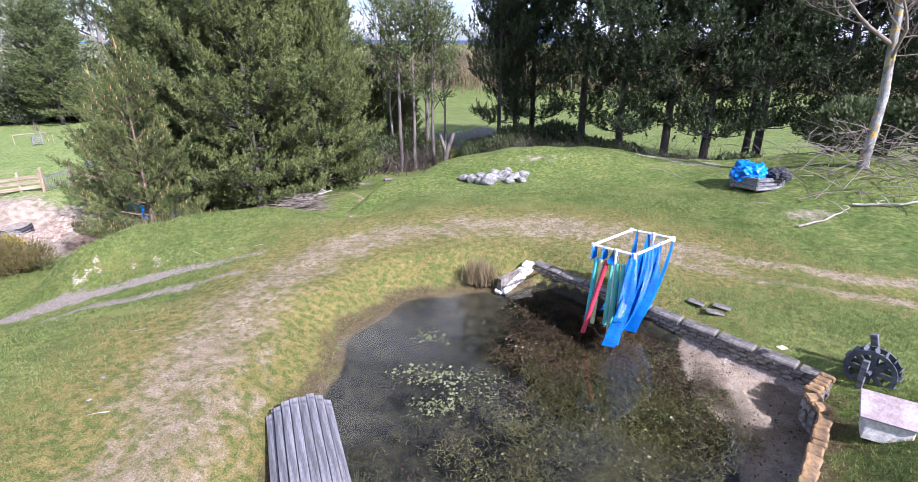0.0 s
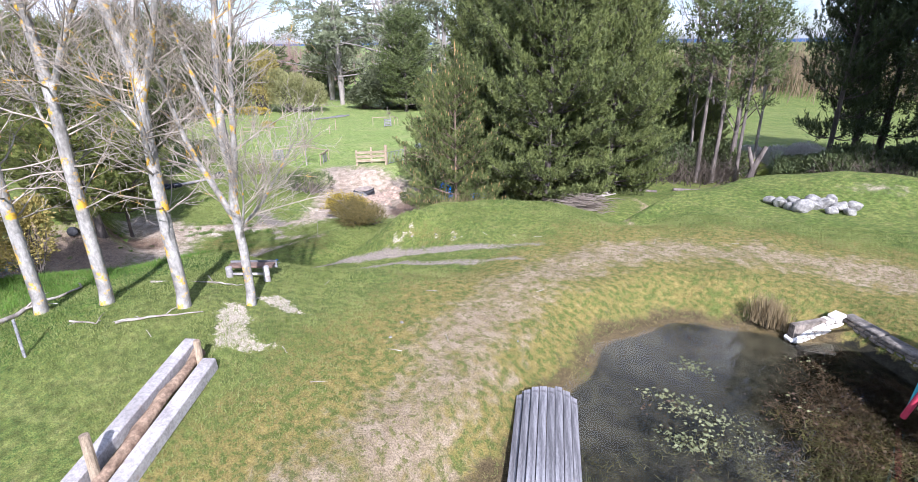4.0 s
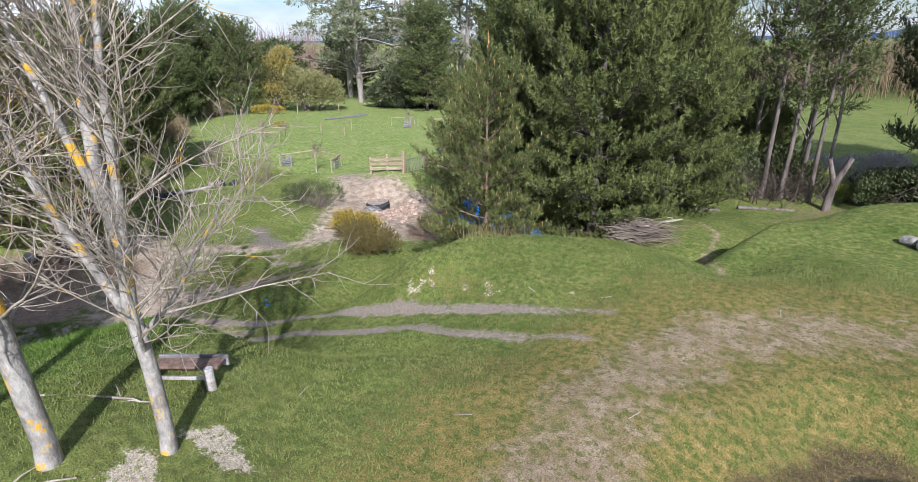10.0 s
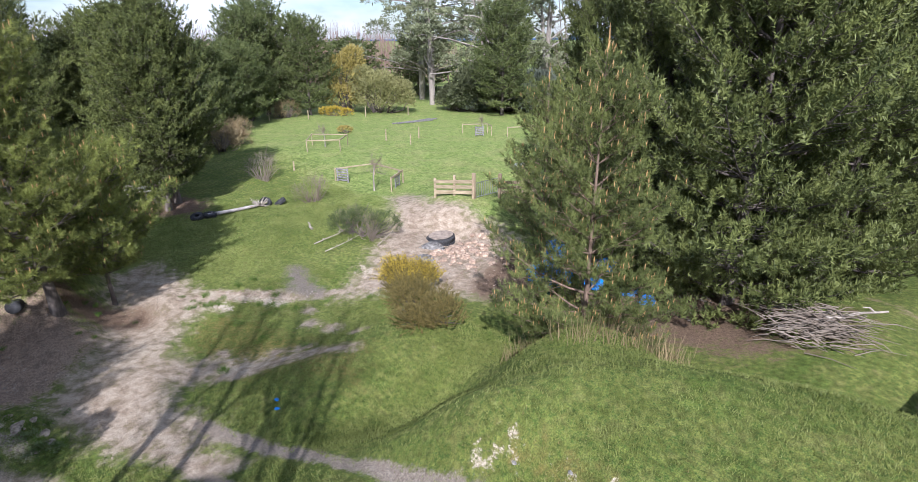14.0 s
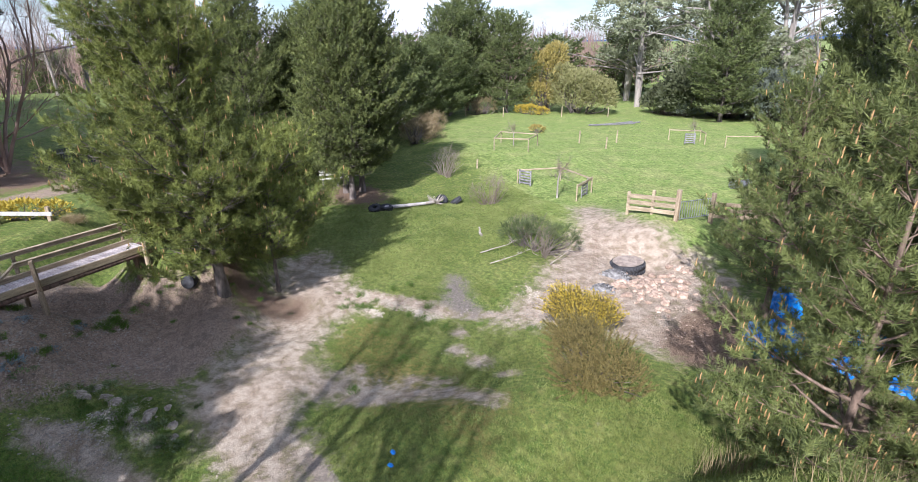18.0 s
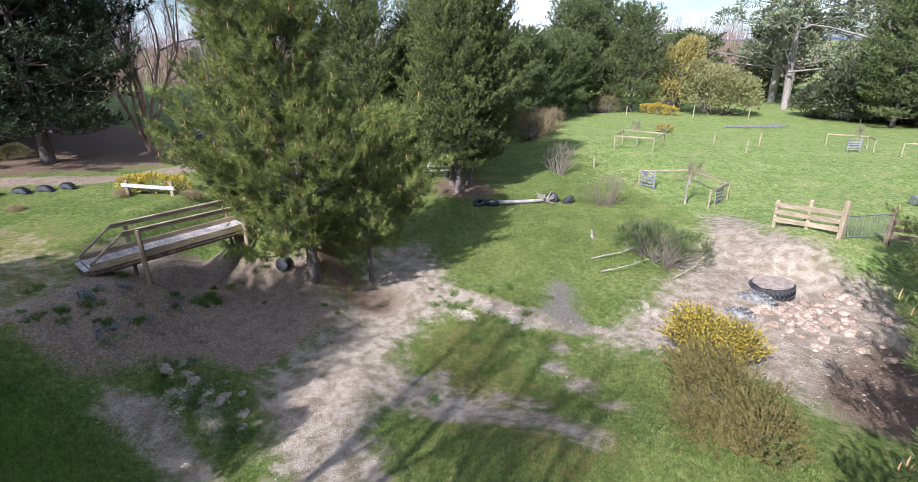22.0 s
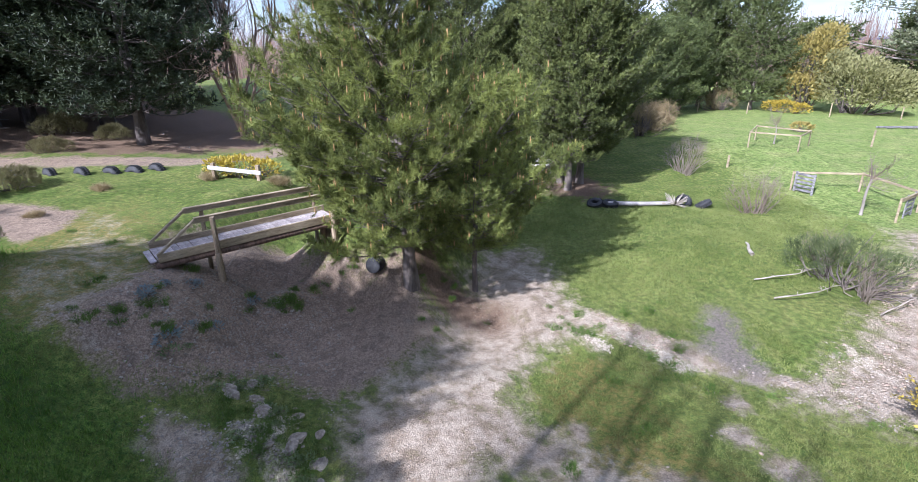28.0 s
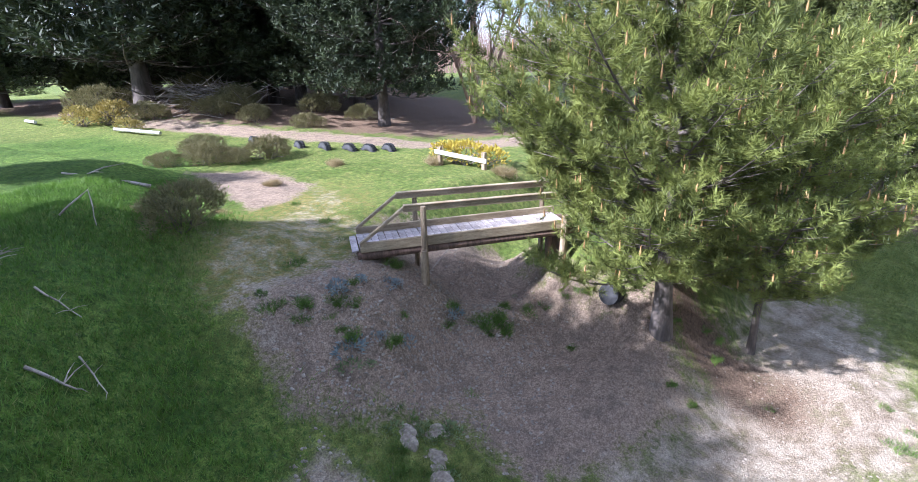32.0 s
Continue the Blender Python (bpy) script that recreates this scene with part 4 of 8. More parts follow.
clear = pine_parts(13, 12.5, 3.3, 0.16, whorl=0.48, per=8, shoot=0.34, needle=0.17, count=17, width=0.024, profile=LAYERED, thin=1.1)
mid = [pine_parts(11, 12.0, 4.0, 0.0, whorl=0.70, per=9, shoot=0.34, needle=0.17, count=17, width=0.021, profile=LAYERED, rise=0.0, droop=0.30, gaps=0.08, leaf=M_PINE, bark=M_BARK_DARK, thin=1.25, wild=0.06),
       pine_parts(12, 13.0, 4.1, 0.0, whorl=0.74, per=9, shoot=0.34, needle=0.17, count=17, width=0.021, profile=LAYERED, rise=0.0, droop=0.30, gaps=0.08, leaf=M_PINE, bark=M_BARK_DARK, thin=1.25, wild=0.06)]
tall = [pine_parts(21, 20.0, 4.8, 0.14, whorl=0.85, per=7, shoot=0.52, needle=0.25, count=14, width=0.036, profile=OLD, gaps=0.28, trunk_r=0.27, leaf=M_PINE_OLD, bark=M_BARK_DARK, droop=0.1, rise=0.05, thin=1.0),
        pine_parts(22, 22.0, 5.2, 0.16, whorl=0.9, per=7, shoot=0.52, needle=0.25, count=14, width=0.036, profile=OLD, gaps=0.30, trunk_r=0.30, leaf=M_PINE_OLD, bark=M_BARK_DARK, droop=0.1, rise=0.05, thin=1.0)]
lane = pine_parts(23, 17.0, 5.4, 0.11, whorl=0.70, per=8, shoot=0.50, needle=0.24, count=15, width=0.036, profile=OLD, gaps=0.12, trunk_r=0.28, leaf=M_PINE_LANE_SHADED, bark=M_BARK_DARK, droop=0.35, rise=0.0, thin=1.1)
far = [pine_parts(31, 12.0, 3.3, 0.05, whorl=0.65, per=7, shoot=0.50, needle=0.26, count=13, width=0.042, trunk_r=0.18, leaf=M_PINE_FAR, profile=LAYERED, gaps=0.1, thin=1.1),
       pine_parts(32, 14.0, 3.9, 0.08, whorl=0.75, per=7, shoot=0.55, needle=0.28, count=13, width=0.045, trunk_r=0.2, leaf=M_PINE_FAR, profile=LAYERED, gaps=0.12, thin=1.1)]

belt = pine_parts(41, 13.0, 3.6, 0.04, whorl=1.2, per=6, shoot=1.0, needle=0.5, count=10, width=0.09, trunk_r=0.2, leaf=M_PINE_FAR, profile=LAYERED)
plant_pine(bushy, -22.5, 9.52, 0, 1.0, "bushy green young pine with a bare lower trunk above the gully", "young pines")
plant_pine(small, -23.5, 11.1, 200, 1.0, "smaller bushy young pine behind the first by the gully", "young pines")
plant_pine(slim, -10.58, 17.25, 10, 1.0, "slender young pine with tan candle shoots beside the mound", "young pines", wide=0.90)
plant_pine(airy, -14.75, 22.0, 200, 1.0, "open young pine with a pale bare trunk beside the blue tarpaulin", "young pines")
for i, (x, y, s, a) in enumerate(((-8.6, 22.0, 1.0, 0), (-6.7, 25.0, 0.85, 130), (-11.9, 24.6, 0.95, 250), (-9.0, 26.5, 1.1, 60), (-14.0, 29, 1.0, 190), (-7.8, 29, 1.0, 300), (-11.5, 31, 1.1, 20), (-18.5, 33, 0.9, 100))):
    plant_pine(mid[i % 2], x, y, a, s, "dense dark green pine in the clump behind the mound", "pine clump", wide=0.78)
for i, (x, y, s, a) in enumerate(((-32.0, 16.2, 0.85, 0), (-32.9, 17.0, 0.95, 90), (-33.4, 16.3, 0.9, 200), (-37.5, 16.0, 1.0, 40), (-40.0, 19.5, 0.9, 300), (-36.5, 12.5, 0.9, 120))):
    plant_pine(clear if i < 3 else mid[i % 2], x, y, a, s * (0.78 if i < 3 else 0.68), "green pine with bare lower trunk in the row beside the paddock", "paddock pines")
for i, (x, y, s, a) in enumerate(((-44, 20.5, 0.95, 0), (-47.5, 22, 1.0, 60), (-50, 25, 0.9, 130), (-53, 28, 0.95, 10), (-56, 31, 0.9, 77), (-58, 34, 0.95, 140), (-47, 17, 1.0, 220), (-53, 21, 1.0, 330), (-58, 26, 1.0, 200), (-61, 36.5, 0.95, 40))):
    plant_pine(far[i % 2], x, y, a, s * (0.58 if i % 2 else 0.64), "green pine in the row beside the paddock", "paddock pines", wide=1.3)
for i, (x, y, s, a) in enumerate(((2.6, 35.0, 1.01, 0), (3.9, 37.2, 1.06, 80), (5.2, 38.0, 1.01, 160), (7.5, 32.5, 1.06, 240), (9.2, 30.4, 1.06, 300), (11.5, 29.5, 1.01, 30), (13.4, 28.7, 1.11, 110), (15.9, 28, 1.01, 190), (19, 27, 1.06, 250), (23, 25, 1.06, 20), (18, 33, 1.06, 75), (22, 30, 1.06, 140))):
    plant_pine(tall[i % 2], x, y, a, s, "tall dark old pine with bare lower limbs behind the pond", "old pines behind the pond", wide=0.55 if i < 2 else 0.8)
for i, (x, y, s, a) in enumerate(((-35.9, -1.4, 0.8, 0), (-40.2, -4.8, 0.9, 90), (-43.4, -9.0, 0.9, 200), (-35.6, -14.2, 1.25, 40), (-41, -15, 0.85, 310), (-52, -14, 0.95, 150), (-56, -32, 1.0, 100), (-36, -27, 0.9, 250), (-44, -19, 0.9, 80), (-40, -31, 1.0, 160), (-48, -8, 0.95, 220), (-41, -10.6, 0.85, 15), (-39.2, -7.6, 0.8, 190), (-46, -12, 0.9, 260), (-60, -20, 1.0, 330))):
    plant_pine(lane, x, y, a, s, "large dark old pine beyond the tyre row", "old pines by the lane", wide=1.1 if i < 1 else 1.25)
for i, (x, y, s, a) in enumerate(((-63, 37.7, 0.80, 0), (-61, 44.0, 0.76, 90), (-42.6, 57.5, 0.85, 200), (-66, 41.5, 0.9, 150), (-26, 58, 0.8, 200))):
    plant_pine(far[1], x, y, a, s, "dark pine on the far side of the paddock", "far pines", wide=1.15)
# pines added, some out of view, to shade the slope below the poplars
for i, (x, y, s, a) in enumerate(((-14.1, 0.1, 0.55, 0), (-12.8, 0.8, 0.46, 240), (-12.8, -1.5, 0.52, 120), (-20.6, -7.0, 0.40, 170), (-12.4, -5.5, 0.8, 10))):
    plant_pine(mid[i % 2], x, y, a, s, "dense dark green pine added to shade the slope behind the poplars", "slope pines", wide=1.05)


def bare_tree(seed, height, r0, forks, twig_levels=4, spread=0.55, lean=(0, 0), fork_at=0.45, bark=None, twigs=None, fine=1.0, leader=(0.5, 0.75), jit=0.32, side=None):
    """A leafless tree: a trunk mesh, then one mesh for each main branch with its twigs."""
    rs = np.random.RandomState(seed)
    trunk, limbs = Soup(), []

    def grow(p, d, ln, r, level, soup):
        n = 5
        pts, rr = [p], [r]
        for i in range(n):
            d = d + rs.normal(0, 0.05 + 0.085 * level, 3) + np.array([0, 0, 0.05 * level])
            d /= np.linalg.norm(d)
            p = p + d * ln / n
            pts.append(p)
            rr.append(r * (1 - (0.55 if level else 0.35) * (i + 1) / n))
        soup.tube(pts, rr, 10 if level == 0 else (6 if level == 1 else 3))
        if level >= twig_levels:
            return
        kids = int((forks if level < 2 else 5) * fine + rs.rand())
        for k in range(kids + 2):
            end = k >= kids
            s = 1.0 if end else (rs.uniform(0.25, 1.0) if level else rs.uniform(fork_at, 1.0))
            i = s * n
            b = np.array([np.interp(i, range(n + 1), [q[j] for q in pts]) for j in range(3)])
            nd = d + rs.normal(0, jit, 3) if end else d * rs.uniform(0.5, 0.95) + rs.normal(0, spread if level == 0 or not side else side, 3) + np.array([0, 0, 0.25])
            nd /= np.linalg.norm(nd)
            rad = np.interp(i, range(n + 1), rr)
            if level == 0:
                limbs.append(Soup())
            target = limbs[-1]
            if end:
                grow(b, nd, ln * (rs.uniform(*leader) if level == 0 else rs.uniform(0.5, 0.75)), rr[-1] * 0.85, level + 1, target)
            else:
                grow(b, nd, ln * rs.uniform(0.38, 0.62), max(0.004, rad * rs.uniform(0.36, 0.58)), level + 1, target)

    d0 = np.array([lean[0], lean[1], 1.0])
    d0 /= np.linalg.norm(d0)
    grow(d0 * 0.33, d0, height * 0.5, r0, 0, trunk)
    trunk.tube([(0, 0, -0.3), (0, 0, 0.0), d0 * 0.12, d0 * 0.36], [r0 * 1.5, r0 * 1.25, r0 * 1.1, r0], 10)
    return [trunk.mesh("trunk", bark or M_POPLAR)] + [l.mesh("branch", twigs or M_POPLAR_TWIG) for l in limbs]


def plant_bare(parts, x, y, turn, scale, label, group, name="bare_tree"):
    ob = thing(name, pose(x, y, ground_at(x, y), 0, 0, turn), label, "tree", group)
    ob.scale = (scale,) * 3
    for i, me in enumerate(parts):
        part("branch" if i else "trunk", me, parent=ob)
    return ob


def poplar_parts(seed, fork, r0, limbs, sprays):
    """A pollard-like poplar: trunk up to its fork, ascending limbs (way x, way y, length, radius, height on the trunk) with their twigs, and thin sprays low on the trunk."""
    rs = np.random.RandomState(seed)
    up = np.array([0, 0, 1.0])

    def line(p, d, ln, r, soup, sides, wander, lift, taper=0.75, n=7):
        pts, rr = [p], [r]
        for i in range(n):
            d = d + rs.normal(0, wander, 3) + up * lift
            d = d / np.linalg.norm(d)
            p = p + d * ln / n
            pts.append(p)
            rr.append(r * (1 - taper * (i + 1) / n))
        soup.tube(pts, rr, sides)
        return np.array(pts), np.array(rr)

    def twigs(pts, rr, soup, step, reach, first, level):
        total = np.linalg.norm(np.diff(pts, axis=0), axis=1).sum()
        axis = (pts[-1] - pts[0]) / (np.linalg.norm(pts[-1] - pts[0]) + 1e-9)
        s = first * total
        while s < total:
            k = s / total * (len(pts) - 1)
            p = np.array([np.interp(k, range(len(pts)), pts[:, j]) for j in range(3)])
            r = np.interp(k, range(len(pts)), rr)
            d = rs.normal(size=3)
            d = d - axis * d.dot(axis)
            d = d / (np.linalg.norm(d) + 1e-9) + axis * rs.uniform(0.6, 1.7)
            ln = reach * rs.uniform(0.35, 1.0) * (1.1 - 0.45 * s / total)
            tp, tr = line(p, d / np.linalg.norm(d), ln, max(0.0042, min(0.5 * r, 0.008 * ln + 0.003)), soup, 4 if level else 3, 0.12, 0.06, 0.7, 5)
            if level:
                twigs(tp, tr, soup, step * 1.25, reach * 0.50, 0.2, level - 1)
            s += step * rs.uniform(0.5, 1.5)

    trunk = Soup()
    pts = np.array([[0, 0, -0.3], [0, 0, 0.0], [0.02, 0.01, 0.25], *[[0.015 * rs.normal(), 0.015 * rs.normal(), fork * k] for k in (0.35, 0.6, 0.8, 1.0)]])
    trunk.tube(pts, r0 * np.array([1.5, 1.22, 1.05, 1.0, 0.94, 0.88, 0.80]), 12)
    out = [trunk.mesh("trunk", M_POPLAR)]
    for lx, ly, ln, r, at in limbs:
        soup = Soup()
        d = np.array([lx, ly, 1.0])
        lp, lr = line(np.array([0, 0, at - 0.1]), d / np.linalg.norm(d), ln, r, soup, 9, 0.055, 0.035, 0.72, 9)
        fine = Soup()
        twigs(lp, lr, fine, 0.105, 1.75, 0.16, 2)
        out.append((soup.mesh("branch", M_POPLAR), fine.mesh("twig_spray", M_POPLAR_TWIG)))
    for k in range(sprays):
        soup = Soup()
        a, h = rs.uniform(0, 6.3), fork * rs.uniform(0.38, 1.0)
        d = np.array([math.cos(a), math.sin(a), rs.uniform(-0.1, 0.6)])
        lp, lr = line(np.array([0, 0, h]), d / np.linalg.norm(d), rs.uniform(0.9, 1.9), 0.016, soup, 5, 0.12, 0.05, 0.75, 6)
        fine = Soup()
        twigs(lp, lr, fine, 0.20, 0.6, 0.25, 1)
        out.append((soup.mesh("branch", M_POPLAR_TWIG), fine.mesh("twig_spray", M_POPLAR_TWIG)))
    return out


def plant_poplar(parts, x, y, label, group):
    ob = thing("poplar_tree", pose(x, y, ground_at(x, y)), label, "tree", group)
    part("trunk", parts[0], parent=ob)
    for limb, fine in parts[1:]:
        tagged(part("twig_spray", fine, parent=part("branch", limb, parent=ob)), kind="stuff")
    return ob


# the row runs away from the pond; AX, AY is the way along which the forks open
AX, AY = 0.86, 0.51
for i, (x, y, fork, r, limbs) in enumerate((
        (-10.1, 3.0, 3.7, 0.094, ((-0.12, -0.08, 4.2, 0.085, 3.7), (0.5 * AX, 0.5 * AY, 3.0, 0.055, 3.2), (-0.4, 0.3, 2.2, 0.03, 2.6))),
        (-9.24, 3.64, 3.9, 0.096, ((-0.24 * AX, -0.24 * AY, 4.0, 0.085, 3.9), (0.75 * AX, 0.75 * AY, 2.4, 0.062, 3.5), (0.1, -0.2, 3.6, 0.05, 3.9), (-0.7, -0.2, 2.0, 0.028, 2.7))),
        (-8.02, 4.24, 3.8, 0.096, ((-0.36 * AX, -0.36 * AY, 3.8, 0.082, 3.8), (0.48 * AX, 0.48 * AY, 2.6, 0.070, 3.4), (0.05, 0.25, 3.4, 0.055, 3.8), (-0.8, -0.4, 2.2, 0.03, 2.9), (0.7, -0.5, 1.8, 0.026, 2.4))),
        (-7.4, 5.07, 2.9, 0.074, ((-0.34 * AX, -0.34 * AY, 3.6, 0.056, 1.55), (0.02, 0.05, 3.4, 0.064, 2.9), (0.26 * AX, 0.26 * AY, 3.5, 0.056, 2.1), (-0.12 * AX, -0.2 * AY, 3.2, 0.046, 2.6), (0.80 * AX, 0.85 * AY, 1.8, 0.032, 1.45), (0.75, -0.35, 1.5, 0.026, 1.3))))):
    plant_poplar(poplar_parts(50 + i, fork, r, limbs, 14 if i < 3 else 0), x, y, "leafless grey poplar with orange lichen on its trunk and limbs", "poplar row")
dead = bare_tree(70, 9.0, 0.15, 6, 4, 0.4, bark=M_POPLAR, twigs=M_TWIG, fork_at=0.45)
plant_bare(dead, 12.3, 15.8, 0, 1.0, "leafless pale tree with lichen beside the brush heap", "bare trees")
thin = [bare_tree(80, 16, 0.09, 6, 3, 0.34, jit=0.10, bark=M_BARK, twigs=M_TWIG, fork_at=0.25, leader=(0.8, 1.0)), bare_tree(81, 17, 0.09, 6, 3, 0.32, jit=0.10, leader=(0.8, 1.0), bark=M_BARK_PALE, twigs=M_TWIG, fork_at=0.3)]
for i, (x, y, a) in enumerate(((-5.2, 38, 150), (-0.9, 36.6, 250), (-2.4, 39, 10), (-4.5, 35.6, 60), (-1.9, 35.6, 200), (-3.2, 36.6, 310))):
    plant_bare(thin[i % 2], x, y, a, 1.0, "thin half-bare tree in the gap between the pines", "thin trees")
slender = pine_parts(45, 15.0, 2.1, 0.32, whorl=0.9, per=5, shoot=0.45, needle=0.22, count=13, width=0.032, gaps=0.50, trunk_r=0.13, leaf=M_PINE_FAR, profile=OLD, droop=0.0)
for i, (x, y, a) in enumerate(((-3.6, 32.8, 0), (-2.8, 33.0, 80), (-2.1, 34.4, 160), (-1.6, 33.0, 250))):
    plant_pine(slender, x, y, a, 1.0 - 0.04 * i, "slender old pine with a long bare trunk in the gap", "slender pines")
for i, (x, y, s, a) in enumerate(((-6.4, 38.5, 0.5, 0), (-4.4, 40.0, 0.42, 80), (-3.6, 36.2, 0.34, 140))):
    plant_pine(mid[i % 2], x, y, a, s, "small dark pine behind the slender trunks", "slender pines", wide=0.9)
forked = Soup()
fx, fy = -0.9, 32.1
forked.tube([(fx, fy, ground_at(fx, fy) - 0.2), (fx + 0.1, fy, ground_at(fx, fy) + 1.2), (fx + 0.55, fy + 0.1, ground_at(fx, fy) + 2.5)], [0.2, 0.16, 0.12], 9)
forked.tube([(fx + 0.1, fy, ground_at(fx, fy) + 1.3), (fx - 0.25, fy, ground_at(fx, fy) + 2.4)], [0.13, 0.09], 8)
tagged(new("forked_stump", forked.mesh("forked_stump", M_BARK)), "broken forked tree stump at the hill's edge", "stump")
for i, (x, y, a) in enumerate(((-33.5, 58, 0), (-31.5, 60, 120), (-29.5, 57, 200), (-27, 55, 310), (-24, 52, 60), (-22, 48, 160))):
    plant_bare(thin[1], x, y, a, 0.85, "thin pale bare tree at the paddock's far corner", "thin trees")
red = []
for k, (a, b) in enumerate(((0.25, 0.1), (-0.3, 0.15), (0.05, -0.3), (-0.1, 0.35), (0.0, 0.0), (-0.25, -0.2))):
    red += bare_tree(90 + k, 9.5, 0.085, 6, 3, 0.4, lean=(a, b), bark=M_RED_TWIG, twigs=M_RED_TWIG, fork_at=0.2, leader=(0.8, 1.1))
plant_bare(red, -38.5, 2.0, 0, 1.0, "leafless reddish many-stemmed tree", "bare trees")
pale = bare_tree(91, 11, 0.17, 7, 4, 0.5, bark=M_BARK_PALE, twigs=M_TWIG, fork_at=0.25)
for x, y, a in ((-57, 4, 0), (-75, 9, 90), (-80, 18, 200), (-85, -2, 140), (-70, -12, 260)):
    plant_bare(pale, x, y, a, 1.0, "leafless pale spreading tree in the far paddock", "far bare trees")


def bush_parts(seed, lumps, leaf, material, count, twig=None, upward=0.4, tufted=False, twig_count=40, wide=0.10, blades_each=7):
    """A crown of leaves over rounded lumps (x, y, z, rx, ry, rz), on twigs."""
    rs = np.random.RandomState(seed)
    vol = np.array([l[3] * l[4] * l[5] for l in lumps]) ** 0.67
    pick = rs.choice(len(lumps), count, p=vol / vol.sum())
    L = np.array(lumps)[pick]
    n = rs.normal(size=(count, 3))
    n /= np.linalg.norm(n, axis=1)[:, None]
    n[:, 2] = np.where(n[:, 2] < -0.5, -n[:, 2], n[:, 2])
    r = rs.uniform(0.72, 1.06, count)[:, None] + 0.1 * np.sin(n[:, :1] * 7 + L[:, :1] * 5) * np.cos(n[:, 1:2] * 6)
    pos = L[:, :3] + n * L[:, 3:] * r
    keep = pos[:, 2] > 0.02
    pos, n = pos[keep], n[keep]
    way = n + rs.normal(0, 0.5, n.shape) + [0, 0, upward]
    size = leaf * rs.uniform(0.6, 1.3, len(pos))
    crown = tufts("crown", pos, way, size, material, rs, blades_each, wide, 0.8) if tufted else leaves("crown", pos, way, size, material, rs)
    wood = Soup()
    for _ in range(twig_count):
        l = lumps[rs.randint(len(lumps))]
        e = np.array(l[:3]) + rs.normal(0, 0.45, 3) * np.array(l[3:])
        e[2] = max(0.1, e[2])
        s = np.array([l[0] * 0.4, l[1] * 0.4, -0.05]) + rs.normal(0, 0.06, 3) * [1, 1, 0]
        m = (s + e) / 2 + rs.normal(0, 0.08, 3) * np.linalg.norm(e - s)
        wood.tube([s, m, e], [0.03 * max(l[3], 0.3), 0.02 * max(l[3], 0.3), 0.006], 4)
    return crown, wood.mesh("stem", twig or M_BARK)


def plant_bush(parts, x, y, turn, scale, name, label, group="", category="bush"):
    ob = thing(name, pose(x, y, ground_at(x, y) - 0.03, 0, 0, turn), label, category, group)
    ob.scale = (scale,) * 3
    part("crown", parts[0], parent=ob)
    tagged(part("stem", parts[1], parent=ob), kind="stuff")
    if len(parts) > 2 and parts[2]:
        tagged(part("flower", parts[2], parent=ob), "small yellow flowers", kind="stuff")
    return ob


wattle = bush_parts(100, [(0, 0, 2.2, 3.2, 3.0, 2.4), (1.8, 1, 1.8, 2.2, 2.2, 1.9), (-2, 0.5, 1.8, 2.2, 2.2, 1.8), (-1.5, -1.0, 3.6, 1.5, 1.5, 1.6)], 0.26, M_WATTLE, 15000)
plant_bush(wattle, -56.0, 50.6, 0, 1.05, "wattle_tree", "broad olive and gold wattle at the paddock's edge", category="tree")
gold = bush_parts(101, [(0, 0, 1.8, 1.0, 1.0, 1.5), (0.5, 0.3, 2.8, 0.7, 0.7, 0.9), (-0.4, -0.2, 0.9, 0.9, 0.9, 0.7)], 0.16, M_GOLD, 4200)
plant_bush(gold, -13.6, 4.2, 0, 0.5, "golden_conifer", "golden yellow shrubby tree below the poplar row", category="tree")
plant_bush(gold, -59.5, 48.5, 60, 2.1, "golden_conifer", "tall golden tree beside the wattle", category="tree")
def gorse_parts(seed, lumps, shoots, spine, material, flower=None):
    """Spiny upright shoots crowded over rounded lumps, on bare stems, with flowers if given."""
    rs = np.random.RandomState(seed)
    L = np.array(lumps)[rs.choice(len(lumps), shoots)]
    n = rs.normal(size=(shoots, 3))
    n /= np.linalg.norm(n, axis=1)[:, None]
    n[:, 2] = np.abs(n[:, 2]) * 1.1 - 0.25
    pos = L[:, :3] + n * L[:, 3:] * rs.uniform(0.35, 0.80, (shoots, 1))
    keep = pos[:, 2] > 0.02
    pos, n = pos[keep], n[keep]
    way = n * [0.8, 0.8, 0.7] + [-0.25, -0.1, 0.6] + rs.normal(0, 0.16, n.shape)
    crown = brushes("crown", pos, way, rs.uniform(0.30, 0.52, len(pos)), spine, material, rs, 70, 0.0072)
    wood = Soup()
    for i in range(0, len(pos), 9):
        wood.tube([(0.25 * pos[i][0], 0.25 * pos[i][1], -0.05), pos[i] * [0.7, 0.7, 0.6], pos[i]], [0.02, 0.013, 0.006], 4)
    bloom = None
    if flower:
        k = rs.randint(0, len(pos), 16 * len(pos))
        w = way[k] / np.linalg.norm(way[k], axis=1)[:, None]
        p = pos[k] + w * rs.uniform(0.10, 0.50, (len(k), 1)) + rs.normal(0, 0.028, (len(k), 3))
        bloom = leaves("flower", p, rs.normal(size=p.shape), 0.045 * rs.uniform(0.7, 1.3, len(k)), flower, rs, 0.8)
    return crown, wood.mesh("stem", M_BARK), bloom


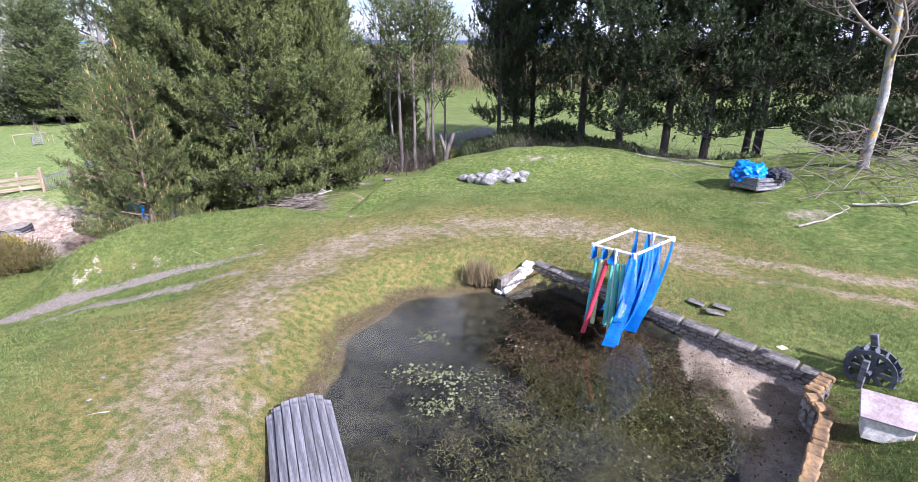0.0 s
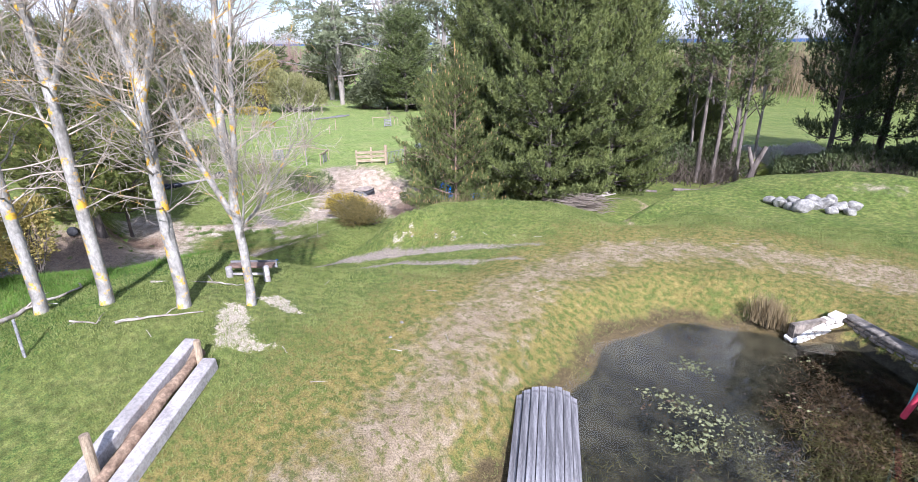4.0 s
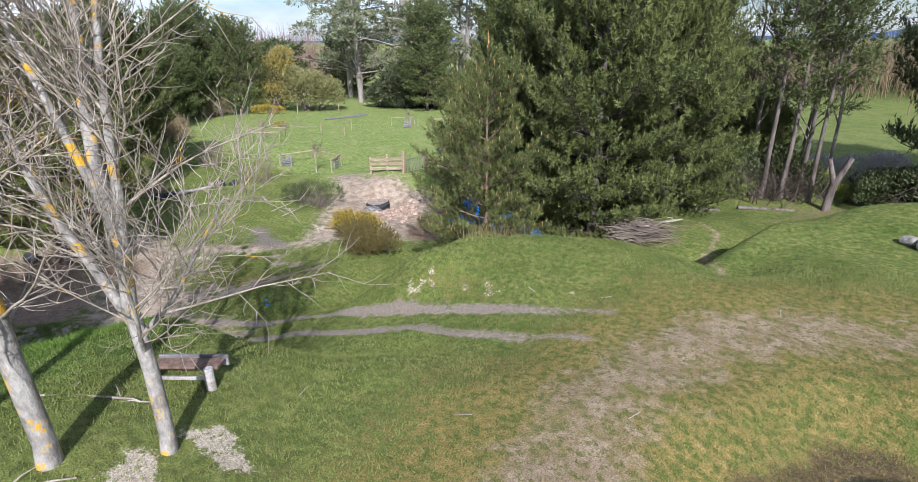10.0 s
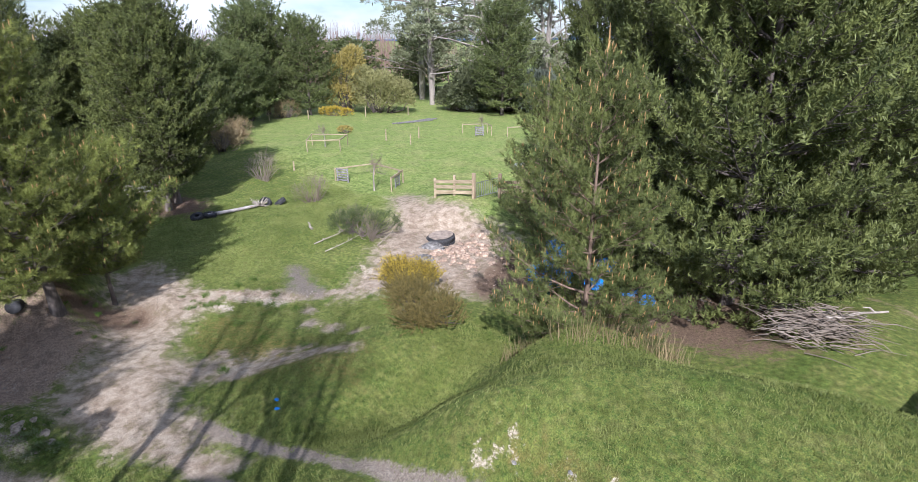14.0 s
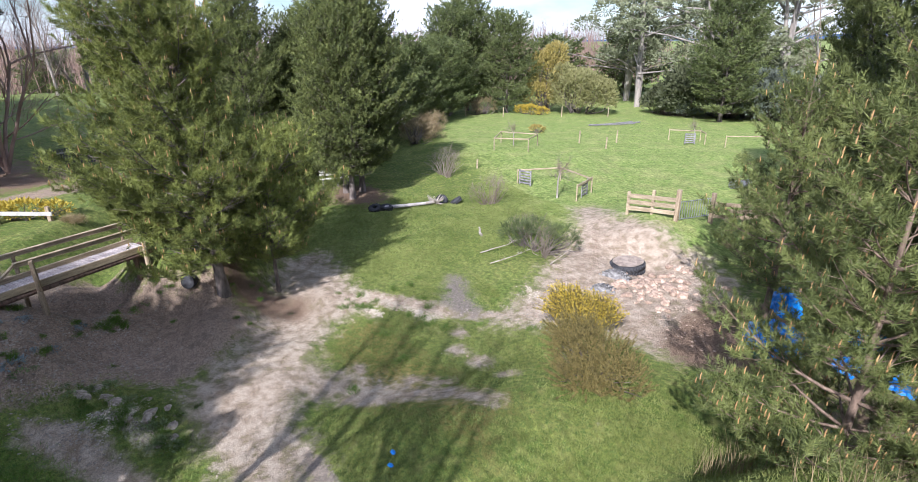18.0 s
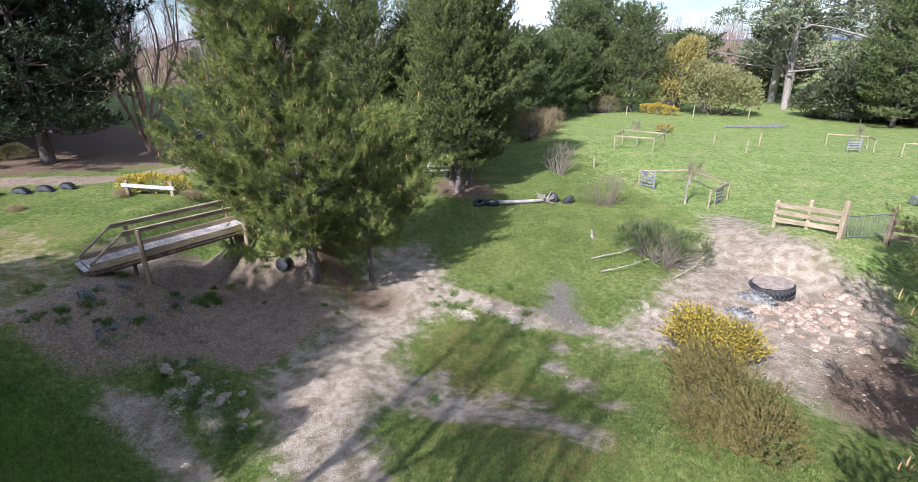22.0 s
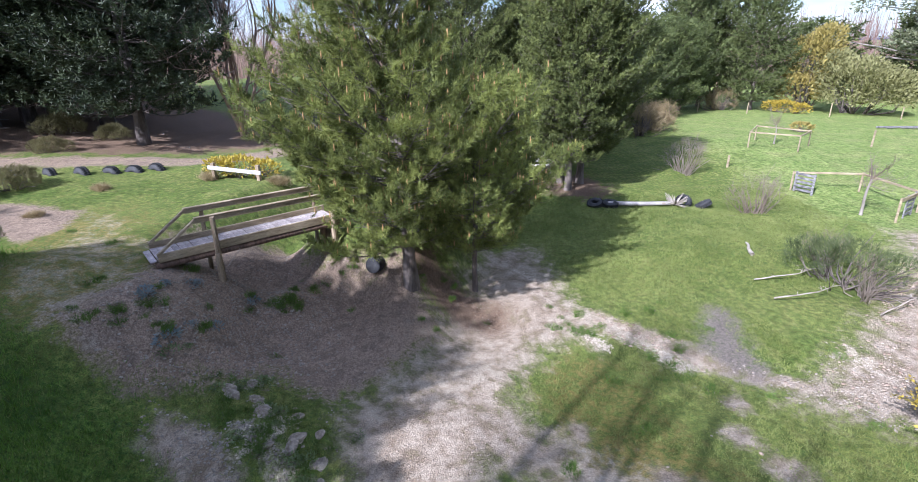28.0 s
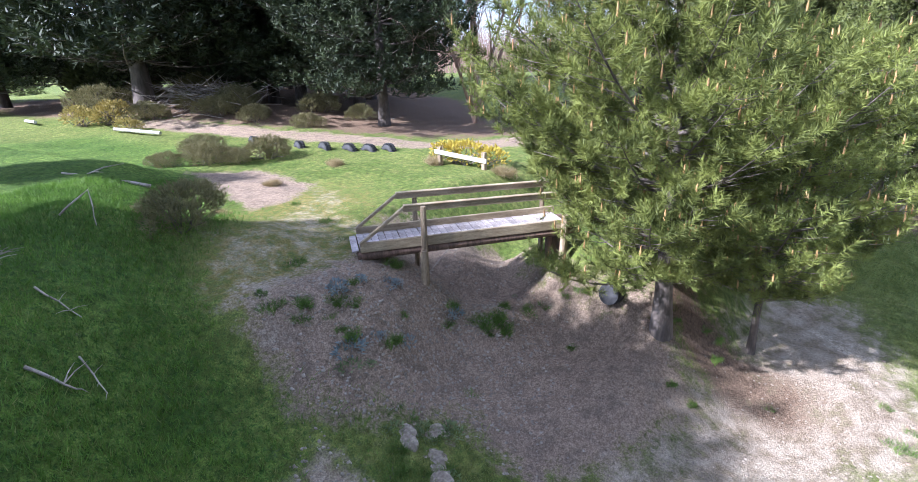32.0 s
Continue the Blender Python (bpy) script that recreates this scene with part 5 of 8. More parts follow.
gorse_a = gorse_parts(102, [(0, 0, 0.45, 1.0, 0.9, 0.55), (0.7, -0.35, 0.38, 0.7, 0.7, 0.42), (-0.6, 0.3, 0.42, 0.65, 0.65, 0.5), (0.1, -0.7, 0.3, 0.6, 0.5, 0.35)], 820, 0.042, M_GORSE)
gorse_b = gorse_parts(103, [(0, 0, 0.5, 0.72, 0.66, 0.6), (0.2, 0.4, 0.42, 0.5, 0.5, 0.5), (-0.35, -0.1, 0.6, 0.4, 0.4, 0.5)], 420, 0.042, M_GORSE, M_GORSE_FLOWER)
plant_bush(gorse_a, -14.6, 15.9, 20, 1.0, "gorse_bush", "spiny olive-brown gorse bush on the slope", "gorse")
plant_bush(gorse_b, -16.6, 17.2, 0, 1.05, "gorse_bush", "gorse bush in full yellow flower", "gorse")
shrub = bush_parts(104, [(0, 0, 1.2, 1.6, 1.5, 1.2), (1.2, 0.4, 0.9, 1.1, 1.1, 0.9), (-1.1, -0.5, 1.0, 1.2, 1.1, 1.0)], 0.19, M_SHRUB, 6500)
grey = bush_parts(105, [(0, 0, 1.2, 1.7, 1.6, 1.2), (1.4, 0, 0.9, 1.1, 1.1, 0.9)], 0.20, M_GREY_SHRUB, 4000)

blossom = bush_parts(107, [(0, 0, 1.1, 1.5, 1.4, 1.0), (1.2, 0, 0.8, 1.0, 1.0, 0.8)], 0.14, leafy("white_blossom", (0.40, 0.40, 0.36), (0.72, 0.71, 0.66), scale=2.0), 3500)
lime = bush_parts(108, [(0, 0, 0.9, 1.2, 1.2, 0.9), (0.7, 0.4, 0.7, 0.8, 0.8, 0.7)], 0.16, leafy("lime_leaves", (0.14, 0.18, 0.03), (0.36, 0.42, 0.09), scale=1.5), 3500)
olive_shrub = bush_parts(106, [(0, 0, 1.3, 1.5, 1.5, 1.4), (1.0, 0.5, 1.0, 1.1, 1.1, 1.0), (-0.9, -0.4, 0.9, 1.1, 1.1, 0.9)], 0.20, M_SCRUB, 5000)


def gum_parts(seed, height, spread, lumps=22):
    """A gum tree: pale forked trunk with airy leaf clumps at its limb ends."""
    rs = np.random.RandomState(seed)
    wood, L = Soup(), []
    for k in range(3):
        top = np.array([rs.normal(0, spread * 0.35), rs.normal(0, spread * 0.35), height * rs.uniform(0.7, 0.95)])
        m = top * [0.3, 0.3, 0.45]
        wood.tube([(0, 0, -0.3), m * 0.4, m, top], [0.34, 0.27, 0.18, 0.05], 8)
        for j in range(lumps // 3):
            s = rs.uniform(0.2, 1.0)
            b = top * [0.3 + 0.7 * s, 0.3 + 0.7 * s, s]
            e = b + rs.normal(0, 1, 3) * [spread * 0.42, spread * 0.42, height * 0.05] + [0, 0, height * 0.06]
            wood.tube([b, (b + e) / 2 + [0, 0, 0.2], e], [0.10, 0.07, 0.03], 5)
            r = rs.uniform(0.7, 1.35)
            L.append((e[0], e[1], e[2], r * 1.2, r * 1.2, r * 0.75))
    crown, _ = bush_parts(seed + 1, L, 0.30, M_GUM, 11000, upward=-0.2, twig_count=1)
    return crown, wood.mesh("stem", M_BARK_PALE)


gum = [gum_parts(200, 18, 7, 27), gum_parts(210, 16, 6, 24)]
for i, (x, y, s, a) in enumerate(((-58, 62, 1.2, 0), (-51, 66, 1.3, 90), (-64, 66, 1.2, 200), (-46, 72, 1.3, 300), (-57, 74, 1.4, 40))):
    plant_bush(gum[i % 2], x, y, a, s, "gum_tree", "tall pale-trunked gum with airy grey-green clumps", "gums", "tree")
for i in range(22):
    k = 0.34 + 0.66 * i / 21
    rs_x, rs_y = -64 + 36 * k + random.uniform(-1.5, 1.5), 38 + 24 * math.sin(k * 1.7) + random.uniform(0, 4)
    kind = shrub if i % 3 == 1 else (grey if i % 3 else olive_shrub)
    plant_bush(kind, rs_x, rs_y + 4, random.uniform(0, 360), random.choice((0.7, 0.9, 1.2, 1.5, 2.0)), "hedge_shrub", "grey-leaved shrub in the paddock hedge" if kind is grey else ("dark green shrub in the paddock hedge" if kind is shrub else "dull olive shrub in the paddock hedge"), "paddock hedge")
for x, y, s, g in ((3, 33, 1.0, 0), (6, 30.5, 0.9, 0), (18.5, 23.5, 1.1, 0), (14.5, 19.5, 0.9, 0), (17, 17, 1.2, 0), (20, 14, 1.3, 0), (1.2, 34.0, 0.75, 0), (2.6, 34.6, 0.8, 0), (0.0, 34.3, 0.5, 3), (-1.0, 36.6, 0.5, 3), (0.4, 39, 0.7, 2), (1.8, 40, 0.8, 2), (-1.2, 39.5, 0.6, 2)):
    plant_bush((shrub, grey, blossom, lime)[g], x, y, 40 * x, s, "undergrowth_shrub", ("dark undergrowth shrub below the old pines", "pale scrub beyond the trees", "white blossoming shrub beyond the trees", "yellow-green shrub at the hill's edge")[g], "undergrowth")
for i, (x, y, s) in enumerate(((-43, -24, 1.6), (-47, -19, 1.3), (-40, -38, 2.0), (-48, -33, 2.0), (-56, -27, 2.0), (-64, -14, 1.8), (-50, -22, 1.5), (-58, -20, 1.8), (-52, -38, 2.0))):
    plant_bush(shrub, x, y, 70 * i, s, "hedge_shrub", "dark green shrub beyond the lane", "lane hedge")


def thicket(seed, line, depth, count, height, material, label):
    """A far belt of bare upright growth."""
    rs = np.random.RandomState(seed)
    s = Soup()
    pts = np.array(line, float)
    t = rs.uniform(0, len(pts) - 1.001, count)
    for k in t:
        i = int(k)
        p = pts[i] + (pts[i + 1] - pts[i]) * (k - i) + rs.normal(0, depth, 2)
        h = height * rs.uniform(0.6, 1.15)
        b = np.array([p[0], p[1], -3.3])
        d = rs.normal(0, 0.10, 2) * h
        s.tube([b, b + [d[0] * 0.4, d[1] * 0.4, h * 0.5], b + [d[0], d[1], h]], [0.08, 0.055, 0.012], 3)
        for _ in range(5):
            q = b + np.array([d[0] * 0.6, d[1] * 0.6, h * rs.uniform(0.25, 0.7)])
            e = q + np.array([rs.normal(0, 0.9), rs.normal(0, 0.9), h * rs.uniform(0.15, 0.35)])
            s.tube([q, e], [0.04, 0.01], 3)
    return tagged(new("thicket", s.mesh("thicket", material)), label, "thicket", kind="stuff")


M_WILLOW = leafy("willow_wands", (0.20, 0.15, 0.09), (0.40, 0.32, 0.18), through_light=0.05)
thicket(301, [(-60, 130), (-10, 115), (40, 110), (90, 90), (130, 40)], 9, 2600, 9, M_WILLOW, "tan leafless willow belt far beyond the pines")
thicket(302, [(-150, -60), (-140, 0), (-120, 50), (-95, 100)], 12, 2600, 11, M_RED_TWIG, "brown leafless tree belt beyond the far paddock")
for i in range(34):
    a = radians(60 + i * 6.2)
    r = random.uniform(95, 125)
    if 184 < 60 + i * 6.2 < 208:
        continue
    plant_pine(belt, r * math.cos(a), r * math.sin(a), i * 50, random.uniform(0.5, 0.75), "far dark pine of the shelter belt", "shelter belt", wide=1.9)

def underbrush(seed, line, depth, count, height, material, label):
    """A belt of dead limbs and twiggy growth standing on the ground."""
    rs = np.random.RandomState(seed)
    soup, pts = Soup(), np.array(line, float)
    for k in rs.uniform(0, len(pts) - 1.001, count):
        i = int(k)
        p = pts[i] + (pts[i + 1] - pts[i]) * (k - i) + rs.normal(0, depth, 2)
        b = np.array([p[0], p[1], ground_at(p[0], p[1]) - 0.05])
        h = height * rs.uniform(0.35, 1.1)
        e = b + np.array([rs.normal(0, 0.5), rs.normal(0, 0.5), 1.0]) * h
        m = (b + e) / 2 + rs.normal(0, 0.12, 3) * h
        soup.tube([b, m, e], [0.030, 0.020, 0.006], 3)
        for _ in range(6):
            q = b + (e - b) * rs.uniform(0.2, 0.95)
            soup.tube([q, q + rs.normal(0, 0.28, 3) * h + [0, 0, 0.10 * h]], [0.012, 0.004], 3)
    return tagged(new("underbrush", soup.mesh("underbrush", material)), label, "underbrush", kind="stuff")


M_BRUSH = leafy("dead_brush", (0.055, 0.045, 0.033), (0.17, 0.135, 0.10), through_light=0.05)
underbrush(311, [(3.6, 32.0), (7, 30), (13, 26.5), (19, 23.5), (24, 21)], 0.9, 1500, 2.2, M_BRUSH, "dark dead brush under the old pines")
underbrush(312, [(-6.5, 31.5), (-4.0, 33.0), (-2.0, 34.0)], 0.8, 260, 1.5, M_BRUSH, "dark dead brush under the slender pines")
for i, (x, y, k) in enumerate(((4.5, 32.2, 0.9), (3.8, 34.0, 1.1), (6.2, 33.6, 1.2), (7.6, 31.0, 1.0), (9.0, 29.8, 1.0), (11.5, 28.2, 0.8), (14.5, 26.4, 1.0), (17.0, 25.2, 0.9), (20.5, 23.2, 1.1), (-5.0, 34.0, 0.8), (-3.2, 35.2, 0.9), (-6.0, 36.0, 1.0))):
    plant_bush(shrub, x, y, 50 * i, k, "undergrowth_shrub", "dark undergrowth shrub below the old pines", "undergrowth")

# ---- pond: walls, jetty, frame, wheel ----
rng = random.Random(5)


def up_at(x, y, z, turn=0.0):
    return pose(x, y, z, 0, 0, turn)


def masonry(name, a, b, base, top, thick, block, cap, label, lift_cap=0.06, courses=4, stone=0.30, cap_len=0.42, drop=0.0):
    """A low wall of single blocks and capping stones from a to b."""
    a, b = Vector(a), Vector(b)
    way = b - a
    ln, turn = way.length, math.degrees(math.atan2(way.y, way.x))
    wall = thing(name, up_at(a.x, a.y, base, turn), label, "wall", kind="structure")
    core = box(ln, thick * 0.7, top - base - lift_cap + 0.5, pose(ln / 2, 0, (top - base - lift_cap) / 2 - 0.26), 0.0)
    part("mortar_core", core, M_BLOCK, wall)
    h = (top - base - lift_cap) / courses
    shapes = [bm_mesh("block", box(stone * k - 0.014, 0.08, h - 0.014, None, 0.014, 0.013, rng), block) for k in (1.0, 0.8, 1.15)]
    for side in (-1, 1):
        for c in range(courses):
            x = -stone * 0.5 * (c % 2) + rng.uniform(0, 0.05)
            while x < ln - 0.08:
                k = rng.randrange(3)
                w = stone * (1.0, 0.8, 1.15)[k]
                mx = min(max(x + w / 2, w * 0.4), ln - w * 0.4)
                if not drop or (c + 1) * h <= (top - base) - drop * (mx / ln) + 0.04:
                    part("block", shapes[k], parent=wall, at=pose(mx, side * (thick / 2 - 0.035 + rng.uniform(-0.006, 0.008)), (c + 0.5) * h, rng.uniform(-2, 2), rng.uniform(-1.5, 1.5), rng.uniform(-2, 2)))
                x += w
    caps = [bm_mesh("capping_stone", box(cap_len * k - 0.014, thick + 0.03, lift_cap + 0.02, None, 0.022, 0.018, rng), cap) for k in (1.0, 0.75, 1.2)]
    x = 0.0
    while x < ln - 0.05:
        k = rng.randrange(3)
        w = cap_len * (1.0, 0.75, 1.2)[k]
        part("capping_stone", caps[k], parent=wall, at=pose(min(x + w / 2, ln - w / 3), rng.uniform(-0.01, 0.01), top - base - lift_cap / 2 - drop * (x / ln), rng.uniform(-2, 2), rng.uniform(-1, 1) + math.degrees(math.atan2(drop, ln)), rng.uniform(-1.5, 1.5)))
        x += w
    return wall


masonry("wall_north", (1.69, 10.86), (5.46, 6.55), 0.36, 0.88, 0.17, M_BLOCK, M_CAP, "low weathered stone block wall along the pond", 0.05, 6, 0.16, 0.62)
masonry("wall_west", (1.60, 10.80), (0.84, 10.02), 0.36, 0.90, 0.17, M_WHITE_BLOCK, M_WHITE_BLOCK, "short stepped whitewashed block wall at the pond's corner", 0.05, 5, 0.20, 0.24, drop=0.34)
masonry("wall_east", (4.88, 5.72), (2.55, 2.95), 0.4, 0.86, 0.15, M_BLOCK, M_CAP_ORANGE, "low stone wall capped with orange lichened bricks", 0.05, 4, 0.20, 0.2)
masonry("wall_inlet", (5.40, 6.50), (4.92, 6.12), 0.0, 0.95, 0.17, M_BLOCK, M_CAP_ORANGE, "short rough stone wall of the inlet", 0.07, 6, 0.16, 0.14)
masonry("wall_inlet_return", (4.90, 6.10), (4.86, 5.76), 0.0, 0.92, 0.17, M_BLOCK, M_CAP_ORANGE, "short rough stone return beside the inlet", 0.07, 6, 0.16, 0.14)

# arched plank jetty
jetty = thing("plank_jetty", up_at(-2.22, 6.0, 0.0, -68.8), "weathered grey plank jetty with an arched top at the water's edge", "jetty")
for i in range(8):
    u = (i - 3.5) / 3.5
    z = 0.92 - 0.20 * u * u + (0.04 if i > 4 else 0.0)
    tilt = math.degrees(math.atan(-0.40 * u))
    ln = 3.2 + rng.uniform(-0.03, 0.03)
    part("plank", box(ln, 0.105, 0.032, None, 0.006, 0.003, rng), M_GREY_WOOD, jetty, at=pose(ln / 2 + rng.uniform(-0.02, 0.02), u * 0.385, z, tilt, 0, 0))
for x in (0.12, 1.6, 3.0):
    part("bearer", box(0.07, 0.68, 0.10, None, 0.008), M_POST, jetty, at=pose(x, 0, 0.66))
    for y in (-0.3, 0.3):
        part("pile", rod((x, y, 0.0), (x, y, 0.70), 0.045, 0.045), M_POST, jetty)
part("end_board", box(0.03, 0.72, 0.20, None, 0.005), M_GREY_WOOD, jetty, at=pose(0.0, 0, 0.70))
part("side_board", box(3.1, 0.025, 0.18, None, 0.005), M_GREY_WOOD, jetty, at=pose(1.6, -0.40, 0.62))
part("side_board", box(3.1, 0.025, 0.20, None, 0.005), M_GREY_WOOD, jetty, at=pose(1.6, 0.40, 0.66))

# plastic pipe frame hung with blue ribbons and foam tubes
TOPZ = 2.2
cs = [Vector((2.33, 8.50, TOPZ)), Vector((3.23, 9.27, TOPZ)), Vector((3.84, 8.82, TOPZ)), Vector((2.90, 8.03, TOPZ))]
pipe_frame = thing("pipe_frame", up_at(0, 0, 0), "white plastic pipe frame standing in the pond", "frame")
for i in range(4):
    part("top_rail", rod(cs[i], cs[(i + 1) % 4], 0.024), M_WHITE, pipe_frame)
    part("elbow", rod(cs[i] - Vector((0, 0, 0.06)), cs[i] + Vector((0, 0, 0.03)), 0.034), M_WHITE, pipe_frame)
for p in ((2.65, 8.22), (3.56, 9.02)):
    part("leg", rod((p[0], p[1], -0.1), (p[0], p[1], TOPZ), 0.022), M_WHITE, pipe_frame)
    part("tee", rod((p[0], p[1], TOPZ - 0.08), (p[0], p[1], TOPZ + 0.03), 0.032), M_WHITE, pipe_frame)


def ribbon(a, ln, wide, turn, seed, drift):
    """A hanging strip of tarpaulin, twisted and rippled."""
    rr = random.Random(seed)
    bm = bmesh.new()
    n, rows = 14, []
    ph, tw = rr.uniform(0, 6), rr.uniform(-60, 60)
    for i in range(n + 1):
        s = i / n
        c = Vector(a) + Vector((drift[0] * s * s, drift[1] * s * s, -ln * s)) + Vector((math.cos(ph + s * 5), math.sin(ph + s * 5), 0)) * 0.03 * s
        w = wide * (0.45 + 0.55 * min(1, s * 3)) / 2
        an = radians(turn + tw * s)
        d = Vector((math.cos(an), math.sin(an), 0))
        q = Vector((-d.y, d.x, 0)) * 0.02 * math.sin(ph + 9 * s)
        rows.append([bm.verts.new(c - d * w), bm.verts.new(c + q), bm.verts.new(c + d * w)])
    for r0, r1 in zip(rows, rows[1:]):
        for k in (0, 1):
            bm.faces.new((r0[k], r0[k + 1], r1[k + 1], r1[k]))
    bmesh.ops.solidify(bm, geom=bm.faces[:], thickness=0.004)
    return bm


for i in range(13):
    s = i / 12
    p = cs[3].lerp(cs[2], s) if i < 9 else cs[2].lerp(cs[1], (i - 9) / 3.5)
    ob = part("blue_ribbon", ribbon((p.x, p.y, TOPZ + 0.03), rng.uniform(1.05, 1.55), rng.uniform(0.14, 0.26), 40 + rng.uniform(-35, 35), 30 + i, (-0.50 + rng.uniform(-0.15, 0.15), -0.40)), M_BLUE, smooth_faces=True)
    tagged(ob, "strip of bright blue tarpaulin hanging from the pipe frame", "ribbon", "blue ribbons")
for i in range(3):
    p = cs[0].lerp(cs[3], 0.05 + 0.25 * i)
    ob = part("blue_ribbon", ribbon((p.x, p.y, TOPZ + 0.03), 0.28, 0.12, 10, 60 + i, (-0.05, 0)), M_BLUE, smooth_faces=True)
    tagged(ob, "short blue tarpaulin knot tied on the pipe frame", "ribbon", "blue ribbons")
for i, col in enumerate(((0.10, 0.58, 0.62), (0.70, 0.72, 0.34), (0.62, 0.05, 0.09), (0.18, 0.66, 0.48), (0.14, 0.60, 0.42), (0.16, 0.64, 0.55))):
    m = surface("foam_%s" % ("teal", "yellow", "red", "mint", "green", "aqua")[i], tuple(c * 0.85 for c in col), col, 5, 0.6, 0.2)
    p = cs[0].lerp(cs[3], 0.12 + 0.13 * i)
    ln = (1.25, 1.2, 1.35, 1.15, 1.2, 1.3)[i]
    tip = Vector((p.x - 0.10 + (-0.22 if i == 2 else 0.02 * i), p.y - 0.05, TOPZ - 0.25 - ln))
    bm = rod((p.x, p.y, TOPZ - 0.22), tip, 0.04, 0.04, 12, 0.008)
    ob = tagged(part("foam_tube", bm, m, smooth_faces=False), "%s foam pool tube hanging from the pipe frame" % ("teal", "yellow", "red", "mint green", "green", "aqua")[i], "foam tube", "foam tubes")
    part("string", rod((p.x, p.y, TOPZ), (p.x, p.y, TOPZ - 0.24), 0.004, sides=5), M_WHITE, ob)

# water wheel and its white housing
wheel = thing("watermill", pose(5.92, 6.40, 1.10, 0, 0, 128), "dark wooden water wheel beside the pond wall", "watermill")
R = 0.32
for side in (-0.09, 0.09):
    bm = bmesh.new()
    n = 24
    for i in range(n):
        a0, a1 = 2 * math.pi * i / n, 2 * math.pi * (i + 1) / n
        for (r0, r1) in ((R * 0.80, R),):
            vs = [bm.verts.new((r * math.cos(a), side + s * 0.012, r * math.sin(a))) for s in (-1, 1) for a, r in ((a0, r0), (a1, r0), (a1, r1), (a0, r1))]
            for f in ((0, 1, 2, 3), (7, 6, 5, 4), (3, 2, 6, 7), (4, 5, 1, 0)):
                bm.faces.new([vs[k] for k in f])
    bmesh.ops.remove_doubles(bm, verts=bm.verts, dist=0.0005)
    part("rim", bm, M_WHEEL, wheel)
    for k in range(8):
        a = math.pi * k / 4
        part("spoke", plank((0.04 * math.cos(a), side, 0.04 * math.sin(a)), (R * 0.82 * math.cos(a), side, R * 0.82 * math.sin(a)), 0.02, 0.07, (-math.sin(a), 0, math.cos(a))), M_WHEEL, wheel)
for k in range(16):
    a = 2 * math.pi * k / 16
    part("paddle", box(0.10, 0.19, 0.014, Matrix.Translation((R * 0.95 * math.cos(a), 0, R * 0.95 * math.sin(a))) @ Matrix.Rotation(-a + 0.4, 4, "Y"), 0.003), M_WHEEL, wheel)
part("axle", rod((0, -0.22, 0), (0, 0.22, 0), 0.035), M_WHEEL, wheel)
part("upright", plank((-0.10, -0.17, -0.40), (0.12, -0.17, 0.46), 0.06, 0.09, (1, 0, 0)), M_GREY_WOOD, wheel)
part("upright", plank((0.05, 0.19, -0.40), (0.05, 0.19, 0.20), 0.06, 0.08, (1, 0, 0)), M_GREY_WOOD, wheel)
house = thing("pump_box", pose(5.42, 5.40, ground_at(5.42, 5.40), 0, 0, -32), "small white pump box with a faded board roof", "pump box")
part("box_body", box(0.50, 0.34, 0.36, pose(0, 0, 0.16), 0.012), M_WHITE_BLOCK, house)
part("roof_board", box(0.66, 0.44, 0.03, pose(0, -0.02, 0.40, 22), 0.006), M_RUST_PANEL, house)
sheet = tagged(part("white_sheet", box(0.14, 0.10, 0.006, None, 0.0), M_WHITE, at=pose(5.0, 7.02, 1.07, 0, 4, 20)), "white plastic sheet lying on the wall", "sheet")
for i, (x, y) in enumerate(((4.35, 8.62), (4.72, 8.40), (4.55, 8.30))):
    tagged(part("slate_slab", box(0.30, 0.16, 0.03, None, 0.008, 0.012, rng), M_CAP, at=pose(x, y, ground_at(x, y) + 0.03, 3, 4, -48 + 14 * i)), "broken grey slate slab on the grass", "slab", "slabs")


def strand_patch(name, spots, per, height, spread, material, label, seed, lean=0.25, thick=0.006, category="plant"):
    """Clumps of thin upright stalks as one mass."""
    rs = np.random.RandomState(seed)
    P, W, S = [], [], []
    for (x, y, z, k) in spots:
        n = int(per * k)
        q = rs.normal(0, spread, (n, 2))
        P.append(np.column_stack([x + q[:, 0], y + q[:, 1], np.full(n, z)]))
        W.append(np.column_stack([rs.normal(0, lean, n), rs.normal(0, lean, n), np.ones(n)]))
        S.append(height * rs.uniform(0.5, 1.2, n))
    P, W, S = np.concatenate(P), np.concatenate(W), np.concatenate(S)
    u, v, w = frames_for(W, rs)
    tip = P + w * S[:, None]
    tri = np.stack([P - u * thick, P + u * thick, tip], 1).reshape(-1, 3)
    return tagged(new(name, mesh_of(name, tri, np.arange(len(tri)).reshape(-1, 3), material)), label, category, kind="stuff")


M_WEED = leafy("water_weed", (0.035, 0.036, 0.010), (0.150, 0.140, 0.045), through_light=0.2)
M_WEED_RED = leafy("brown_water_weed", (0.035, 0.024, 0.012), (0.130, 0.085, 0.045), through_light=0.2)
M_ALGAE = leafy("pale_algae", (0.08, 0.095, 0.04), (0.22, 0.23, 0.11), through_light=0.1)


def in_pond(x, y, margin):
    return float(inside(POND, np.array([x]), np.array([y]))[0]) > margin


